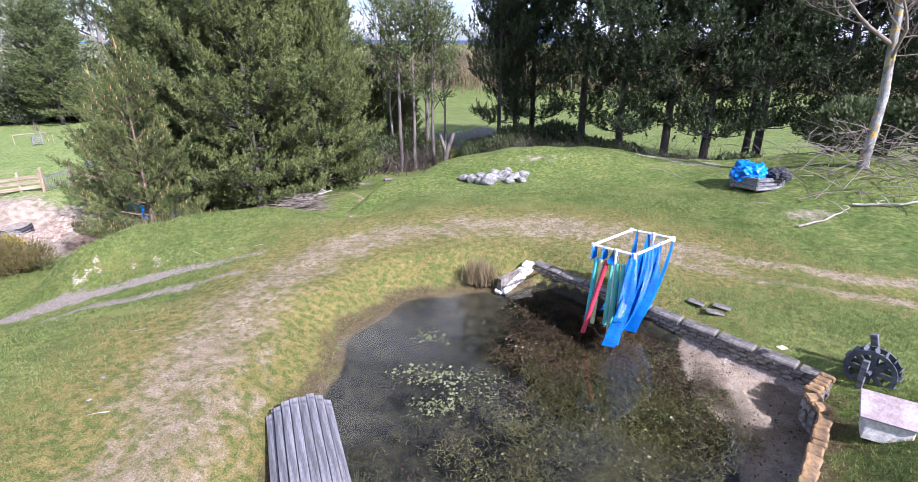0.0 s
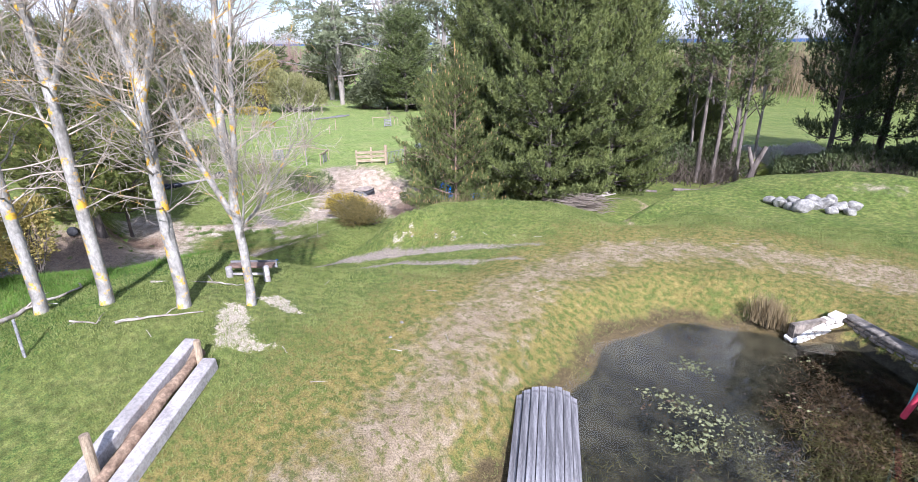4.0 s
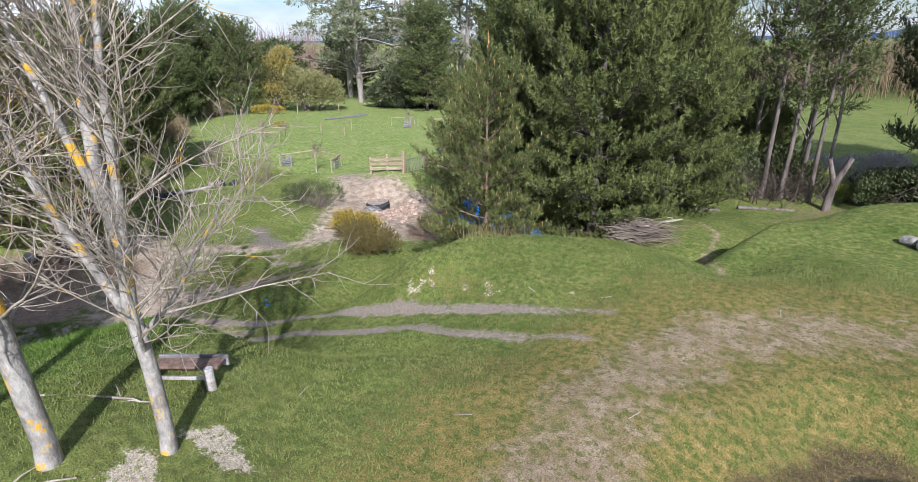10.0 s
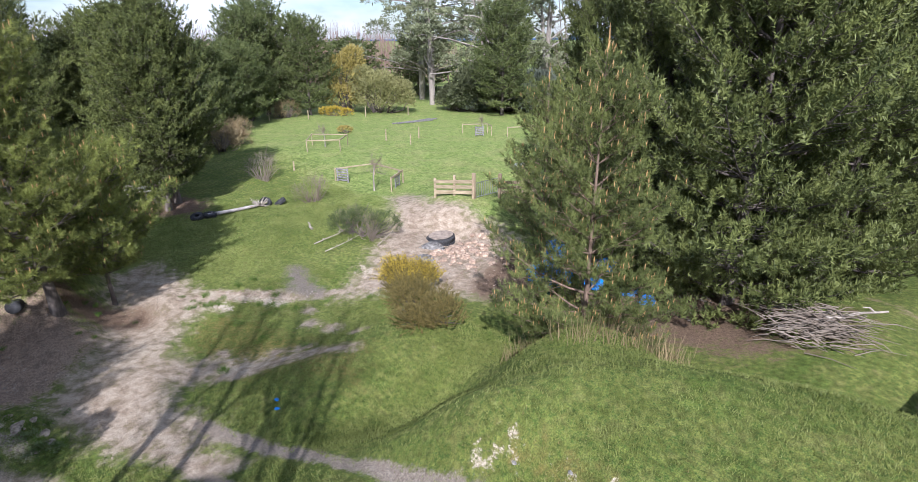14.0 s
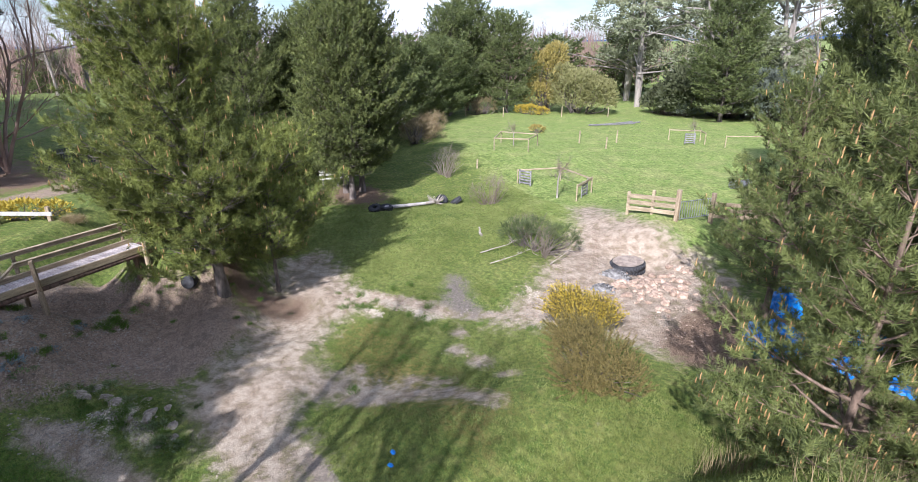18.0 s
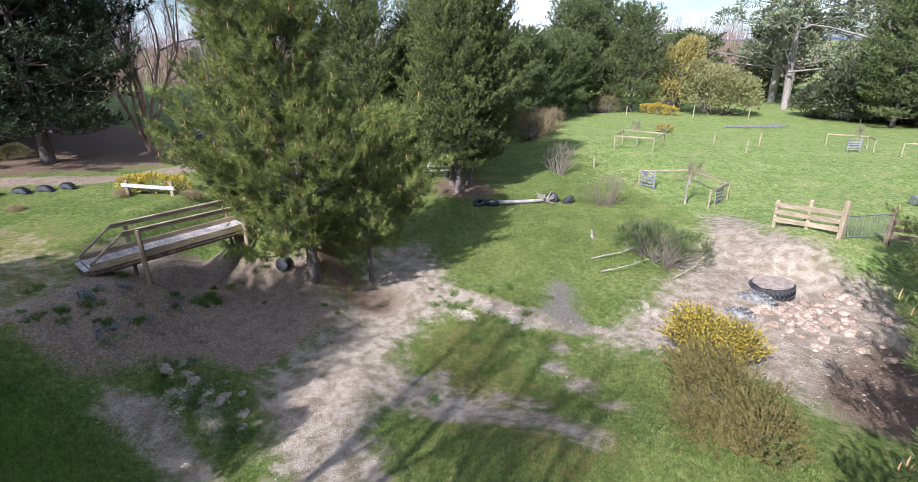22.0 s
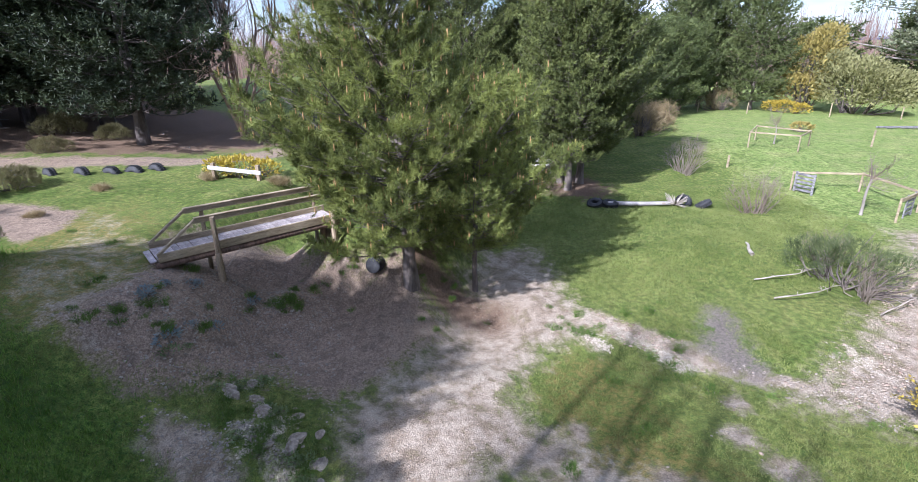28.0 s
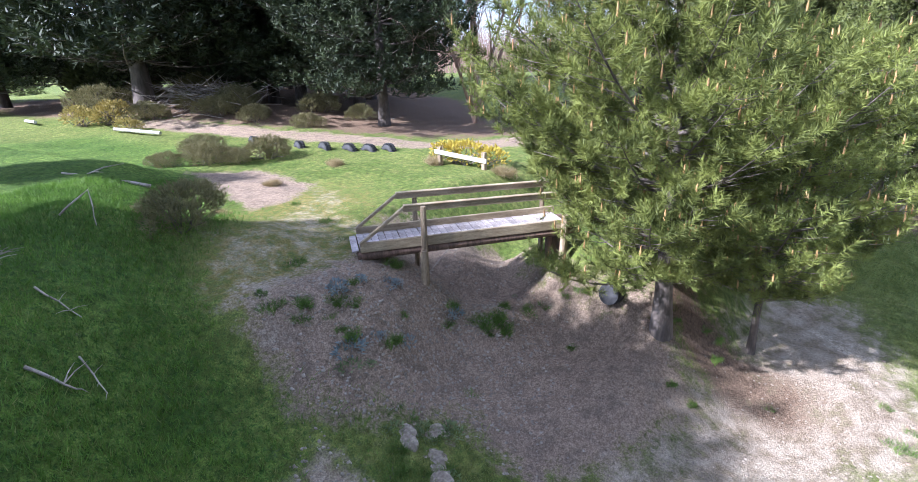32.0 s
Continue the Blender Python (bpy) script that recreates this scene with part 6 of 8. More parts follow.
def pond_spots(n, cx, cy, sx, sy, seed, z):
    rs = np.random.RandomState(seed)
    out = []
    while len(out) < n:
        x, y = cx + rs.normal(0, sx), cy + rs.normal(0, sy)
        if in_pond(x, y, 0.12):
            out.append((x, y, z, rs.uniform(0.4, 1.4)))
    return out


strand_patch("water_weed", pond_spots(300, 2.4, 6.0, 0.9, 1.2, 21, 0.36), 70, 0.13, 0.14, M_WEED, "olive water weed breaking the pond's surface", 22, 1.3, 0.010)
strand_patch("water_weed", pond_spots(220, 2.4, 8.5, 0.8, 0.8, 23, 0.36), 60, 0.13, 0.14, M_WEED_RED, "brown water weed breaking the pond's surface", 24, 1.3, 0.010)
strand_patch("water_weed", pond_spots(90, 0.7, 5.2, 0.9, 0.8, 25, 0.38), 40, 0.11, 0.12, M_WEED, "olive water weed in the shallow bay", 26, 1.3, 0.008)
strand_patch("rush_clump", [(0.45, 10.32, 0.62, 1.0), (0.62, 10.28, 0.6, 0.8), (0.3, 10.38, 0.65, 0.6)], 420, 0.55, 0.09, M_RUSH, "dry brown rush clump on the pond's edge", 27, 0.16)
strand_patch("reed_clump", [(-1.15, 4.75, 0.4, 0.6)], 160, 0.4, 0.06, M_SHRUB, "small green rush clump in the pond", 28, 0.3)


def flecks(name, spots, per, size, spread, z, material, label, seed):
    rs = np.random.RandomState(seed)
    P = np.concatenate([np.column_stack([x + rs.normal(0, spread, per), y + rs.normal(0, spread * 0.7, per), np.full(per, z)]) for x, y, _, k in spots])
    P[:, 2] += rs.uniform(0, 0.004, len(P))
    keep = inside(POND, P[:, 0], P[:, 1]) > 0.05
    P = P[keep]
    W = np.column_stack([rs.normal(0, 1, (len(P), 2)), rs.normal(0, 0.05, len(P))])
    me = leaves(name, P, W, size * rs.uniform(0.5, 1.6, len(P)), material, rs, 0.7)
    return tagged(new(name, me), label, "algae", kind="stuff")


flecks("floating_algae", pond_spots(12, -0.3, 7.2, 0.35, 0.6, 31, 0), 40, 0.05, 0.16, WATER + 0.004, M_ALGAE, "pale floating algae on the pond", 32)
flecks("floating_algae", pond_spots(16, 1.2, 6.6, 0.9, 1.4, 33, 0), 22, 0.04, 0.20, WATER + 0.004, M_ALGAE, "pale floating algae on the pond", 34)
flecks("floating_leaf", pond_spots(60, 2.4, 6.6, 1.3, 1.4, 35, 0), 26, 0.035, 0.22, WATER + 0.005, M_WEED_RED, "small brown floating leaves on the pond", 36)

# ---- lawn and hill: rocks, crate, beams, bench, fallen wood ----
for i, (x, y, s) in enumerate(((0.45, 18.2, 0.42), (0.75, 18.0, 0.36), (1.05, 17.8, 0.50), (1.35, 18.1, 0.36), (1.6, 18.3, 0.44), (1.95, 18.2, 0.40), (2.3, 18.35, 0.42), (2.2, 17.95, 0.30), (1.75, 17.9, 0.34), (1.3, 18.55, 0.38), (1.75, 18.65, 0.40), (0.8, 18.5, 0.34), (0.2, 18.4, 0.34))):
    bm = rounded_rock(rng, s * rng.uniform(1.0, 1.35), s * rng.uniform(0.9, 1.2), s * 0.85, 3)
    tagged(part("rock", bm, M_STONE, at=pose(x, y, ground_at(x, y) + s * 0.26, rng.uniform(-20, 20), rng.uniform(-20, 20), rng.uniform(0, 360)), smooth_faces=False), "pale grey boulder in the rock heap", "rock", "rock heap")

crate = thing("wooden_crate", pose(9.25, 15.9, ground_at(9.25, 15.9), -4, 5, 25) @ Matrix.Scale(0.82, 4), "open weathered wooden crate on the grass", "crate")
for sx, sy, px, py in ((1.5, 0.05, 0, -0.55), (1.5, 0.05, 0, 0.55), (0.05, 1.1, -0.75, 0), (0.05, 1.1, 0.75, 0)):
    for k in range(3):
        part("side_board", box(sx, sy, 0.14, None, 0.008, 0.006, rng), M_GREY_WOOD, crate, at=pose(px, py, 0.10 + 0.15 * k))
part("bottom_board", box(1.45, 1.05, 0.04, None, 0.006), M_GREY_WOOD, crate, at=pose(0, 0, 0.05))
for px in (-0.7, 0.7):
    for py in (-0.5, 0.5):
        part("corner_post", box(0.07, 0.07, 0.5, None, 0.006), M_POST, crate, at=pose(px, py, 0.25))


def crumpled(seed, sx, sy, sz, folds=3.5):
    """A heap of crumpled sheeting."""
    bm = bmesh.new()
    bmesh.ops.create_icosphere(bm, subdivisions=4, radius=0.5)
    o = Vector((seed * 3.7, seed * 1.3, 0))
    for v in bm.verts:
        p = v.co
        k = 1 + 0.55 * abs(noise.noise(p * folds + o)) - 0.25 * noise.noise(p * 9 + o) + 0.2 * noise.noise(p * 2 - o)
        v.co = Vector((p.x * sx * k, p.y * sy * k, max(p.z, -0.15) * sz * k))
    return bm


tagged(part("blue_tarpaulin", crumpled(4, 1.0, 0.9, 0.7), M_BLUE, at=pose(9.05, 16.05, ground_at(9.05, 16.05) + 0.42)), "crumpled bright blue tarpaulin in the crate", "tarpaulin", "tarpaulins")
tagged(part("black_sheeting", crumpled(6, 0.6, 0.6, 0.4), M_BLACK, at=pose(9.75, 15.75, ground_at(9.75, 15.75) + 0.35)), "black sheeting in the crate", "sheeting")

# two hewn beams with a rotting log between them
for i, (a, b, w, m, lab) in enumerate((((-6.88, 3.62), (-5.6, 1.05), 0.19, M_BEAM, "long grey hewn timber beam lying on the grass"), ((-6.26, 3.48), (-5.25, 1.45), 0.20, M_BEAM, "long grey hewn timber beam lying on the grass"))):
    za, zb = ground_at(*a), ground_at(*b)
    bm = plank((a[0], a[1], za + 0.08), (b[0], b[1], zb + 0.08), w, 0.20, bevel=0.02)
    tagged(part("timber_beam", bm, m), lab, "beam", "beams")
s_log = Soup()
la, lb = Vector((-6.58, 3.52, ground_at(-6.58, 3.52) + 0.10)), Vector((-5.4, 1.25, ground_at(-5.4, 1.25) + 0.08))
pts = [la.lerp(lb, k / 9) + Vector((rng.uniform(-0.02, 0.02), rng.uniform(-0.02, 0.02), rng.uniform(-0.02, 0.02))) for k in range(10)]
s_log.tube(pts, [0.08 + rng.uniform(-0.025, 0.02) for _ in pts], 9)
tagged(new("rotting_log", s_log.mesh("rotting_log", M_ROT)), "rotting brown log between the beams", "log")
for x, y, h, r, tx, ty in ((-6.42, 3.42, 0.42, 0.05, 0.02, 0.0), (-5.64, 1.62, 0.62, 0.055, -0.12, 0.05)):
    z = ground_at(x, y)
    tagged(part("wooden_stake", rod((x, y, z - 0.2), (x + tx, y + ty, z + h), r, r * 0.95, 10, 0.01), M_POST), "weathered round stake beside the beams", "stake", "stakes")
z = ground_at(-8.74, 2.22)
tagged(part("wooden_stake", rod((-8.74, 2.22, z - 0.2), (-8.76, 2.24, z + 0.6), 0.022, 0.02), M_GREY_WOOD), "thin grey stake in the grass", "stake", "stakes")

bench = thing("log_bench", pose(-8.5, 5.98, ground_at(-8.5, 5.98), 0, 0, 32) @ Matrix.Scale(0.88, 4), "low bench with a dark plank seat on pale stumps", "bench")
part("seat", box(1.0, 0.24, 0.05, pose(0, 0.0, 0.28), 0.01), M_DARK_POST, bench)
part("back_board", box(1.05, 0.04, 0.18, pose(0, 0.17, 0.24), 0.008), M_GREY_WOOD, bench)
for x in (-0.42, 0.36):
    part("stump", rod((x * 1.05, -0.17, -0.1), (x * 1.05, -0.17, 0.32), 0.075, 0.07, 12, 0.012), M_BEAM, bench)
part("front_rail", plank((-0.40, -0.15, 0.14), (0.36, -0.15, 0.13), 0.04, 0.05), M_BEAM, bench)


def stick(name, pts, r, material, label, group="fallen branches", category="branch", seed=0, twigs=3, hug=True):
    rr = random.Random(seed)
    s = Soup()
    P = [Vector((x, y, (ground_at(x, y) if hug else 0) + z)) for x, y, z in pts]
    fine = []
    for a, b in zip(P, P[1:]):
        for k in range(4):
            fine.append(a.lerp(b, k / 4) + Vector((rr.uniform(-1, 1), rr.uniform(-1, 1), rr.uniform(-0.3, 0.6))) * r * 0.8)
    fine.append(P[-1])
    s.tube(fine, [r * (1 - 0.7 * i / len(fine)) for i in range(len(fine))], 6)
    ob = tagged(new(name, s.mesh(name, material)), label, category, group)
    for _ in range(twigs):
        q = fine[rr.randrange(2, len(fine))]
        e = q + Vector((rr.uniform(-1, 1), rr.uniform(-1, 1), rr.uniform(0, 0.4))) * r * 14
        tw = Soup()
        tw.tube([q, (q + e) / 2 + Vector((0, 0, r)), e], [r * 0.45, r * 0.35, r * 0.12], 4)
        part("side_twig", tw.mesh("side_twig", material), parent=ob)
    return ob


pale_branch = "pale fallen branch lying in the grass"
stick("fallen_branch", [(-10.3, 2.4, 0.05), (-10.7, 3.1, 0.06), (-11.0, 4.0, 0.04)], 0.045, M_DEAD, pale_branch, seed=1)
stick("fallen_branch", [(-8.4, 3.3, 0.03), (-8.1, 3.7, 0.04), (-7.6, 4.3, 0.03)], 0.025, M_DEAD, pale_branch, seed=2)
stick("fallen_branch", [(-9.1, 3.0, 0.03), (-8.6, 3.15, 0.03)], 0.02, M_DEAD, pale_branch, seed=3)
stick("fallen_branch", [(-9.6, 4.6, 0.03), (-8.6, 5.2, 0.04), (-8.2, 5.4, 0.03)], 0.02, M_DEAD, pale_branch, seed=4)
stick("fallen_branch", [(-18.2, 2.5, 0.05), (-18.2, 3.1, 0.06)], 0.014, M_DEAD, pale_branch, seed=5)
stick("fallen_branch", [(-17.8, 3.5, 0.05), (-17.7, 3.9, 0.05)], 0.012, M_DEAD, pale_branch, seed=6)
stick("fallen_branch", [(-17.3, 3.5, 0.05), (-17.5, 3.8, 0.05)], 0.02, M_DEAD, pale_branch, seed=7)
stick("fallen_branch", [(-18.1, 1.9, 0.05), (-18.4, 1.7, 0.12), (-18.6, 1.4, 0.06)], 0.016, M_DEAD, "tangled pale fallen branch in the shaded grass", seed=8, twigs=12)
stick("fallen_branch", [(-19.6, 1.15, 0.05), (-20.0, 1.3, 0.42), (-19.8, 1.55, 0.05)], 0.016, M_DEAD, "bent pale branch standing on the grass slope", seed=9, twigs=0)
stick("fallen_branch", [(-24.0, -2.0, 0.05), (-23.0, -3.4, 0.05)], 0.05, M_DEAD, pale_branch, seed=10)
stick("fallen_branch", [(8.6, 12.6, 0.04), (9.6, 12.9, 0.12), (10.4, 13.4, 0.06)], 0.03, M_DEAD, pale_branch, seed=11, twigs=5)
stick("fallen_branch", [(10.6, 13.6, 0.05), (11.6, 13.2, 0.10), (12.4, 13.4, 0.06)], 0.04, M_DEAD, pale_branch, seed=12, twigs=6)
for i in range(26):
    x, y = rng.uniform(-10, 9), rng.uniform(2.5, 13.5)
    if not in_pond(x, y, -0.3):
        a = rng.uniform(0, 7)
        stick("twig", [(x, y, 0.012), (x + 0.22 * math.cos(a), y + 0.22 * math.sin(a), 0.02)], 0.008, M_DEAD, "small dry twig on the lawn", "lawn twigs", "twig", 40 + i, 0)
for x, y, s in ((-4.9, 6.1, 0.09), (-4.75, 5.6, 0.07), (-3.1, 6.9, 0.06), (-8.6, 11.5, 0.10), (-7.9, 11.7, 0.09), (-7.2, 11.6, 0.10)):
    tagged(part("stone", rounded_rock(rng, s * 0.9, s * 0.7, s * 0.45, 2), M_STONE, at=pose(x, y, ground_at(x, y) + s * 0.15, 0, 0, rng.uniform(0, 360))), "small pale stone in the turf", "stone", "turf stones")
# the heap of brush below the bare tree
brush_soup = Soup()
for k in range(330):
    x, y = 13.0 + rng.gauss(0, 1.7), 15.4 + rng.gauss(0, 1.3)
    z = ground_at(x, y) + rng.uniform(0.0, 0.9)
    a, l = rng.uniform(0, 7), rng.uniform(0.4, 1.7)
    e = Vector((x + l * math.cos(a), y + l * math.sin(a), z + rng.uniform(-0.3, 0.7)))
    mm = (Vector((x, y, z)) + e) / 2 + Vector((rng.uniform(-0.15, 0.15), rng.uniform(-0.15, 0.15), 0.1))
    brush_soup.tube([(x, y, z), mm, e], [0.013, 0.010, 0.004], 3)
tagged(new("brush_heap", brush_soup.mesh("brush_heap", M_TWIG)), "tangled grey brush heap under the bare tree", "brush heap", kind="stuff")
pile = Soup()
for k in range(300):
    x, y = -6.4 + rng.gauss(0, 0.42), 20.2 + rng.gauss(0, 0.32)
    z = ground_at(x, y) + rng.uniform(0.02, 0.6)
    a, l = rng.uniform(-0.5, 0.9) + (math.pi if rng.random() < 0.5 else 0), rng.uniform(0.3, 1.0)
    e = Vector((x + l * math.cos(a), y + l * math.sin(a), z + rng.uniform(-0.2, 0.25)))
    pile.tube([(x, y, z), (Vector((x, y, z)) + e) / 2 + Vector((0, 0, 0.05)), e], [0.015, 0.011, 0.004], 4)
tagged(new("brush_heap", pile.mesh("brush_heap", M_TWIG)), "heap of dry cut branches beside the mound", "brush heap", kind="stuff")
stick("fallen_branch", [(-7.0, 19.9, 0.3), (-6.2, 20.3, 0.45), (-5.2, 20.9, 0.55)], 0.06, M_DEAD, "thick bleached branch on the brush heap", seed=13, twigs=4)

# ---- gully: footbridge and what lies round it ----
bridge = thing("footbridge", pose(-22.32, 5.57, 0.0, 0, 0, math.degrees(math.atan2(0.8482, -0.5297))), "low timber footbridge with plank deck and two rails over the gully", "footbridge")
W = 0.86
# here x runs along the deck and y to the far side
part("stringer", plank((-1.05, 0, -0.30), (2.80, 0, -0.25), 0.05, 0.17), M_PALE_WOOD, bridge)
part("stringer", plank((-1.05, W, -0.30), (2.80, W, -0.25), 0.05, 0.17), M_PALE_WOOD, bridge)
part("log_bearer", rod((-1.1, 0.05, -0.46), (2.95, 0.05, -0.40), 0.075, 0.07, 12), M_DARK_POST, bridge)
part("log_bearer", rod((-1.1, W - 0.05, -0.46), (2.95, W - 0.05, -0.40), 0.075, 0.07, 12), M_DARK_POST, bridge)
deck_shapes = [bm_mesh("deck_board", box(0.115, W - 0.06, 0.026, None, 0.004, 0.002, rng), M_DECK) for _ in range(3)]
for i in range(31):
    x = -1.0 + 0.123 * i
    part("deck_board", deck_shapes[i % 3], parent=bridge, at=pose(x, W / 2, -0.345 + 0.05 * (x + 1) / 3.8 + rng.uniform(-0.003, 0.003), 0, 0, rng.uniform(-0.8, 0.8)))
part("deck_board", deck_shapes[0], parent=bridge, at=pose(-1.13, W / 2, -0.37, 0, -8, 0))
for y in (0.0, W):
    part("handrail", plank((-0.30, y, 0.30), (2.75, y, 0.29), 0.045, 0.10), M_PALE_WOOD, bridge, "sawn rail")
    part("rail_cap", plank((-0.30, y, 0.362), (2.75, y, 0.352), 0.09, 0.022), M_PALE_WOOD, bridge)
    part("rail_brace", plank((-1.05, y, -0.24), (-0.28, y, 0.33), 0.05, 0.075, (0, 1, 0)), M_PALE_WOOD, bridge)
part("post", rod((0.02, -0.085, -1.5), (0.02, -0.075, 0.34), 0.065, 0.05, 10, 0.008), M_POST, bridge)
part("post", rod((-0.02, -0.13, -1.5), (0.0, -0.12, -0.42), 0.07, 0.06, 10, 0.008), M_POST, bridge)
part("post", rod((2.56, -0.085, -1.5), (2.60, -0.075, -0.06), 0.075, 0.06, 10, 0.008), M_POST, bridge)
part("post", rod((0.05, W + 0.08, -1.4), (0.05, W + 0.08, 0.30), 0.05, 0.045, 10, 0.008), M_POST, bridge)
part("post", rod((2.58, W + 0.08, -1.4), (2.58, W + 0.08, 0.30), 0.05, 0.045, 10, 0.008), M_POST, bridge)
part("abutment_board", box(0.06, 0.7, 0.55, None, 0.01), M_DARK_POST, bridge, at=pose(2.66, 0.42, -0.75))
part("abutment_post", rod((2.45, 0.25, -1.2), (2.45, 0.25, -0.45), 0.07), M_DARK_POST, bridge)
part("tie_wire", rod((0.05, -0.13, -0.85), (0.45, -0.05, -0.45), 0.006, sides=5), M_DEAD, bridge)

# black drain mouths, half-buried tyres, flower rail


def tyre(outer, tube_r, seed=0, lugs=26, name="tyre"):
    """A tyre with tread blocks and an open centre."""
    s = Soup()
    ring = [(outer * math.cos(2 * math.pi * i / 36), outer * math.sin(2 * math.pi * i / 36), 0) for i in range(37)]
    a = np.array(ring)
    prof = [(-0.9, -0.75), (-0.2, -1.0), (0.85, -0.85), (1.0, 0.0), (0.85, 0.85), (-0.2, 1.0), (-0.9, 0.75), (-0.55, 0.0)]
    v, f = [], []
    n, k = 36, len(prof)
    for i in range(n):
        an = 2 * math.pi * i / n
        for pr, pz in prof:
            r = outer - tube_r + pr * tube_r
            v.append((r * math.cos(an), r * math.sin(an), pz * tube_r * 1.1))
    for i in range(n):
        for j in range(k):
            f.append((i * k + j, ((i + 1) % n) * k + j, ((i + 1) % n) * k + (j + 1) % k, i * k + (j + 1) % k))
    for i in range(lugs):
        an = 2 * math.pi * i / lugs
        for sgn in (-1, 1):
            c = Matrix.Rotation(an + 0.06 * sgn, 4, "Z") @ Matrix.Translation((outer + 0.01, 0, sgn * tube_r * 0.5)) @ Matrix.Rotation(0.5 * sgn, 4, "X") @ Matrix.Diagonal((0.05, outer * 0.09, tube_r * 0.95, 1))
            b = len(v)
            v += [tuple(c @ Vector((x, y, z))) for x in (-0.5, 0.5) for y in (-0.5, 0.5) for z in (-0.5, 0.5)]
            f += [tuple(b + q for q in face) for face in ((0, 1, 3, 2), (4, 6, 7, 5), (0, 4, 5, 1), (2, 3, 7, 6), (0, 2, 6, 4), (1, 5, 7, 3))]
    return mesh_of(name, v, f, M_BLACK)


car_tyre, tractor_tyre = tyre(0.33, 0.11), tyre(0.56, 0.17, lugs=30)
for i, (x, y) in enumerate(((-30.5, -3.2), (-30.35, -2.1), (-30.4, -1.15), (-30.8, -0.42), (-30.95, 0.25), (-31.2, 0.9), (-30.6, -4.2))):
    tagged(part("tyre", car_tyre, at=pose(x, y, ground_at(x, y) - 0.13, 82 + 6 * math.sin(i * 3), 0, 62 + 9 * math.sin(i * 5))), "black car tyre half buried beside the lane", "tyre", "buried tyres")
for x, y, z, turn in ((-23.0, 8.75, 0.02, 60), (-18.9, 1.0, -0.2, 20)):
    if turn == 60:
        bm = joined(rod((0, 0, -0.3), (0, 0, 0.16), 0.17, 0.17, 18), rod((0, 0, 0.05), (0, 0, 0.09), 0.185, 0.185, 18), rod((0, 0, 0.13), (0, 0, 0.165), 0.185, 0.185, 18))
        tagged(part("drain_pipe", bm, M_BLACK, at=pose(x, y, ground_at(x, y) + 0.10, 75, 0, turn)), "short black ribbed drain pipe in the bank", "drain pipe")
rail = thing("flower_rail", up_at(-29.4, 4.05, ground_at(-29.4, 4.05), 68), "low white rail on stub posts in front of yellow gorse", "rail")
part("rail_board", box(2.0, 0.05, 0.13, pose(0, 0, 0.34, 0, 3), 0.008), M_OLD_WHITE, rail)
for x in (-0.85, 0.85):
    part("post", box(0.12, 0.12, 0.62, pose(x, 0.08, 0.22), 0.012), M_POST, rail)
low_gold = bush_parts(130, [(0, 0, 0.35, 0.8, 0.35, 0.38), (0.9, 0.1, 0.3, 0.5, 0.35, 0.33), (-0.8, 0, 0.32, 0.55, 0.35, 0.33)], 0.11, M_GORSE_FLOWER, 1500)
plant_bush(low_gold, -29.9, 4.1, 68, 1.0, "gorse_bush", "low gorse in yellow flower behind the white rail", "gorse")
M_TUSSOCK = leafy("tussock_blades", (0.20, 0.17, 0.075), (0.56, 0.46, 0.27), through_light=0.25, scale=2.0)
dry_tuft = bush_parts(131, [(0, 0, 0.15, 0.55, 0.5, 0.22), (0.5, 0.25, 0.12, 0.4, 0.4, 0.18), (-0.3, 0.3, 0.1, 0.35, 0.35, 0.18)], 0.42, M_TUSSOCK, 150, upward=0.9, tufted=True, twig_count=14, wide=0.024, blades_each=12, twig=M_DEAD)
heath = bush_parts(136, [(0, 0, 0.30, 0.62, 0.52, 0.36), (0.45, 0.22, 0.24, 0.42, 0.40, 0.28), (-0.42, -0.15, 0.26, 0.44, 0.38, 0.30), (0.1, -0.4, 0.2, 0.35, 0.3, 0.25)], 0.085, M_HEATH, 1500, upward=0.7, tufted=True, twig_count=30, wide=0.06, blades_each=7, twig=M_BARK)
for i, (x, y, s) in enumerate(((-21.2, 1.75, 1.15), (-27.3, -3.1, 1.0), (-28.5, -2.0, 1.05), (-28.0, -4.2, 0.9), (-28.9, -4.9, 0.9), (-27.6, -2.4, 0.7), (-26.4, -3.9, 0.7))):
    plant_bush(heath, x, y, 77 * i, s, "heath_shrub", "low olive-brown heathy shrub on the slope", "heath shrubs")
for i, (x, y, s) in enumerate(((-29.9, 3.0, 0.5), (-29.0, 5.4, 0.5), (-25.6, 0.2, 0.35), (-28.2, 0.6, 0.4), (-23.2, 0.6, 0.3))):
    plant_bush(dry_tuft, x, y, 77 * i, s, "tussock", "dry olive tussock on the slope", "tussocks")
for i, (x, y, s) in enumerate(((-36, -9, 1.2), (-38, -13, 1.4), (-35.5, -17, 1.3), (-37.5, -5.5, 1.0), (-41, -20, 1.5))):
    plant_bush(heath, x, y, 50 * i, s * 1.5, "scrub_bush", "olive-brown scrub under the old pines", "lane scrub")
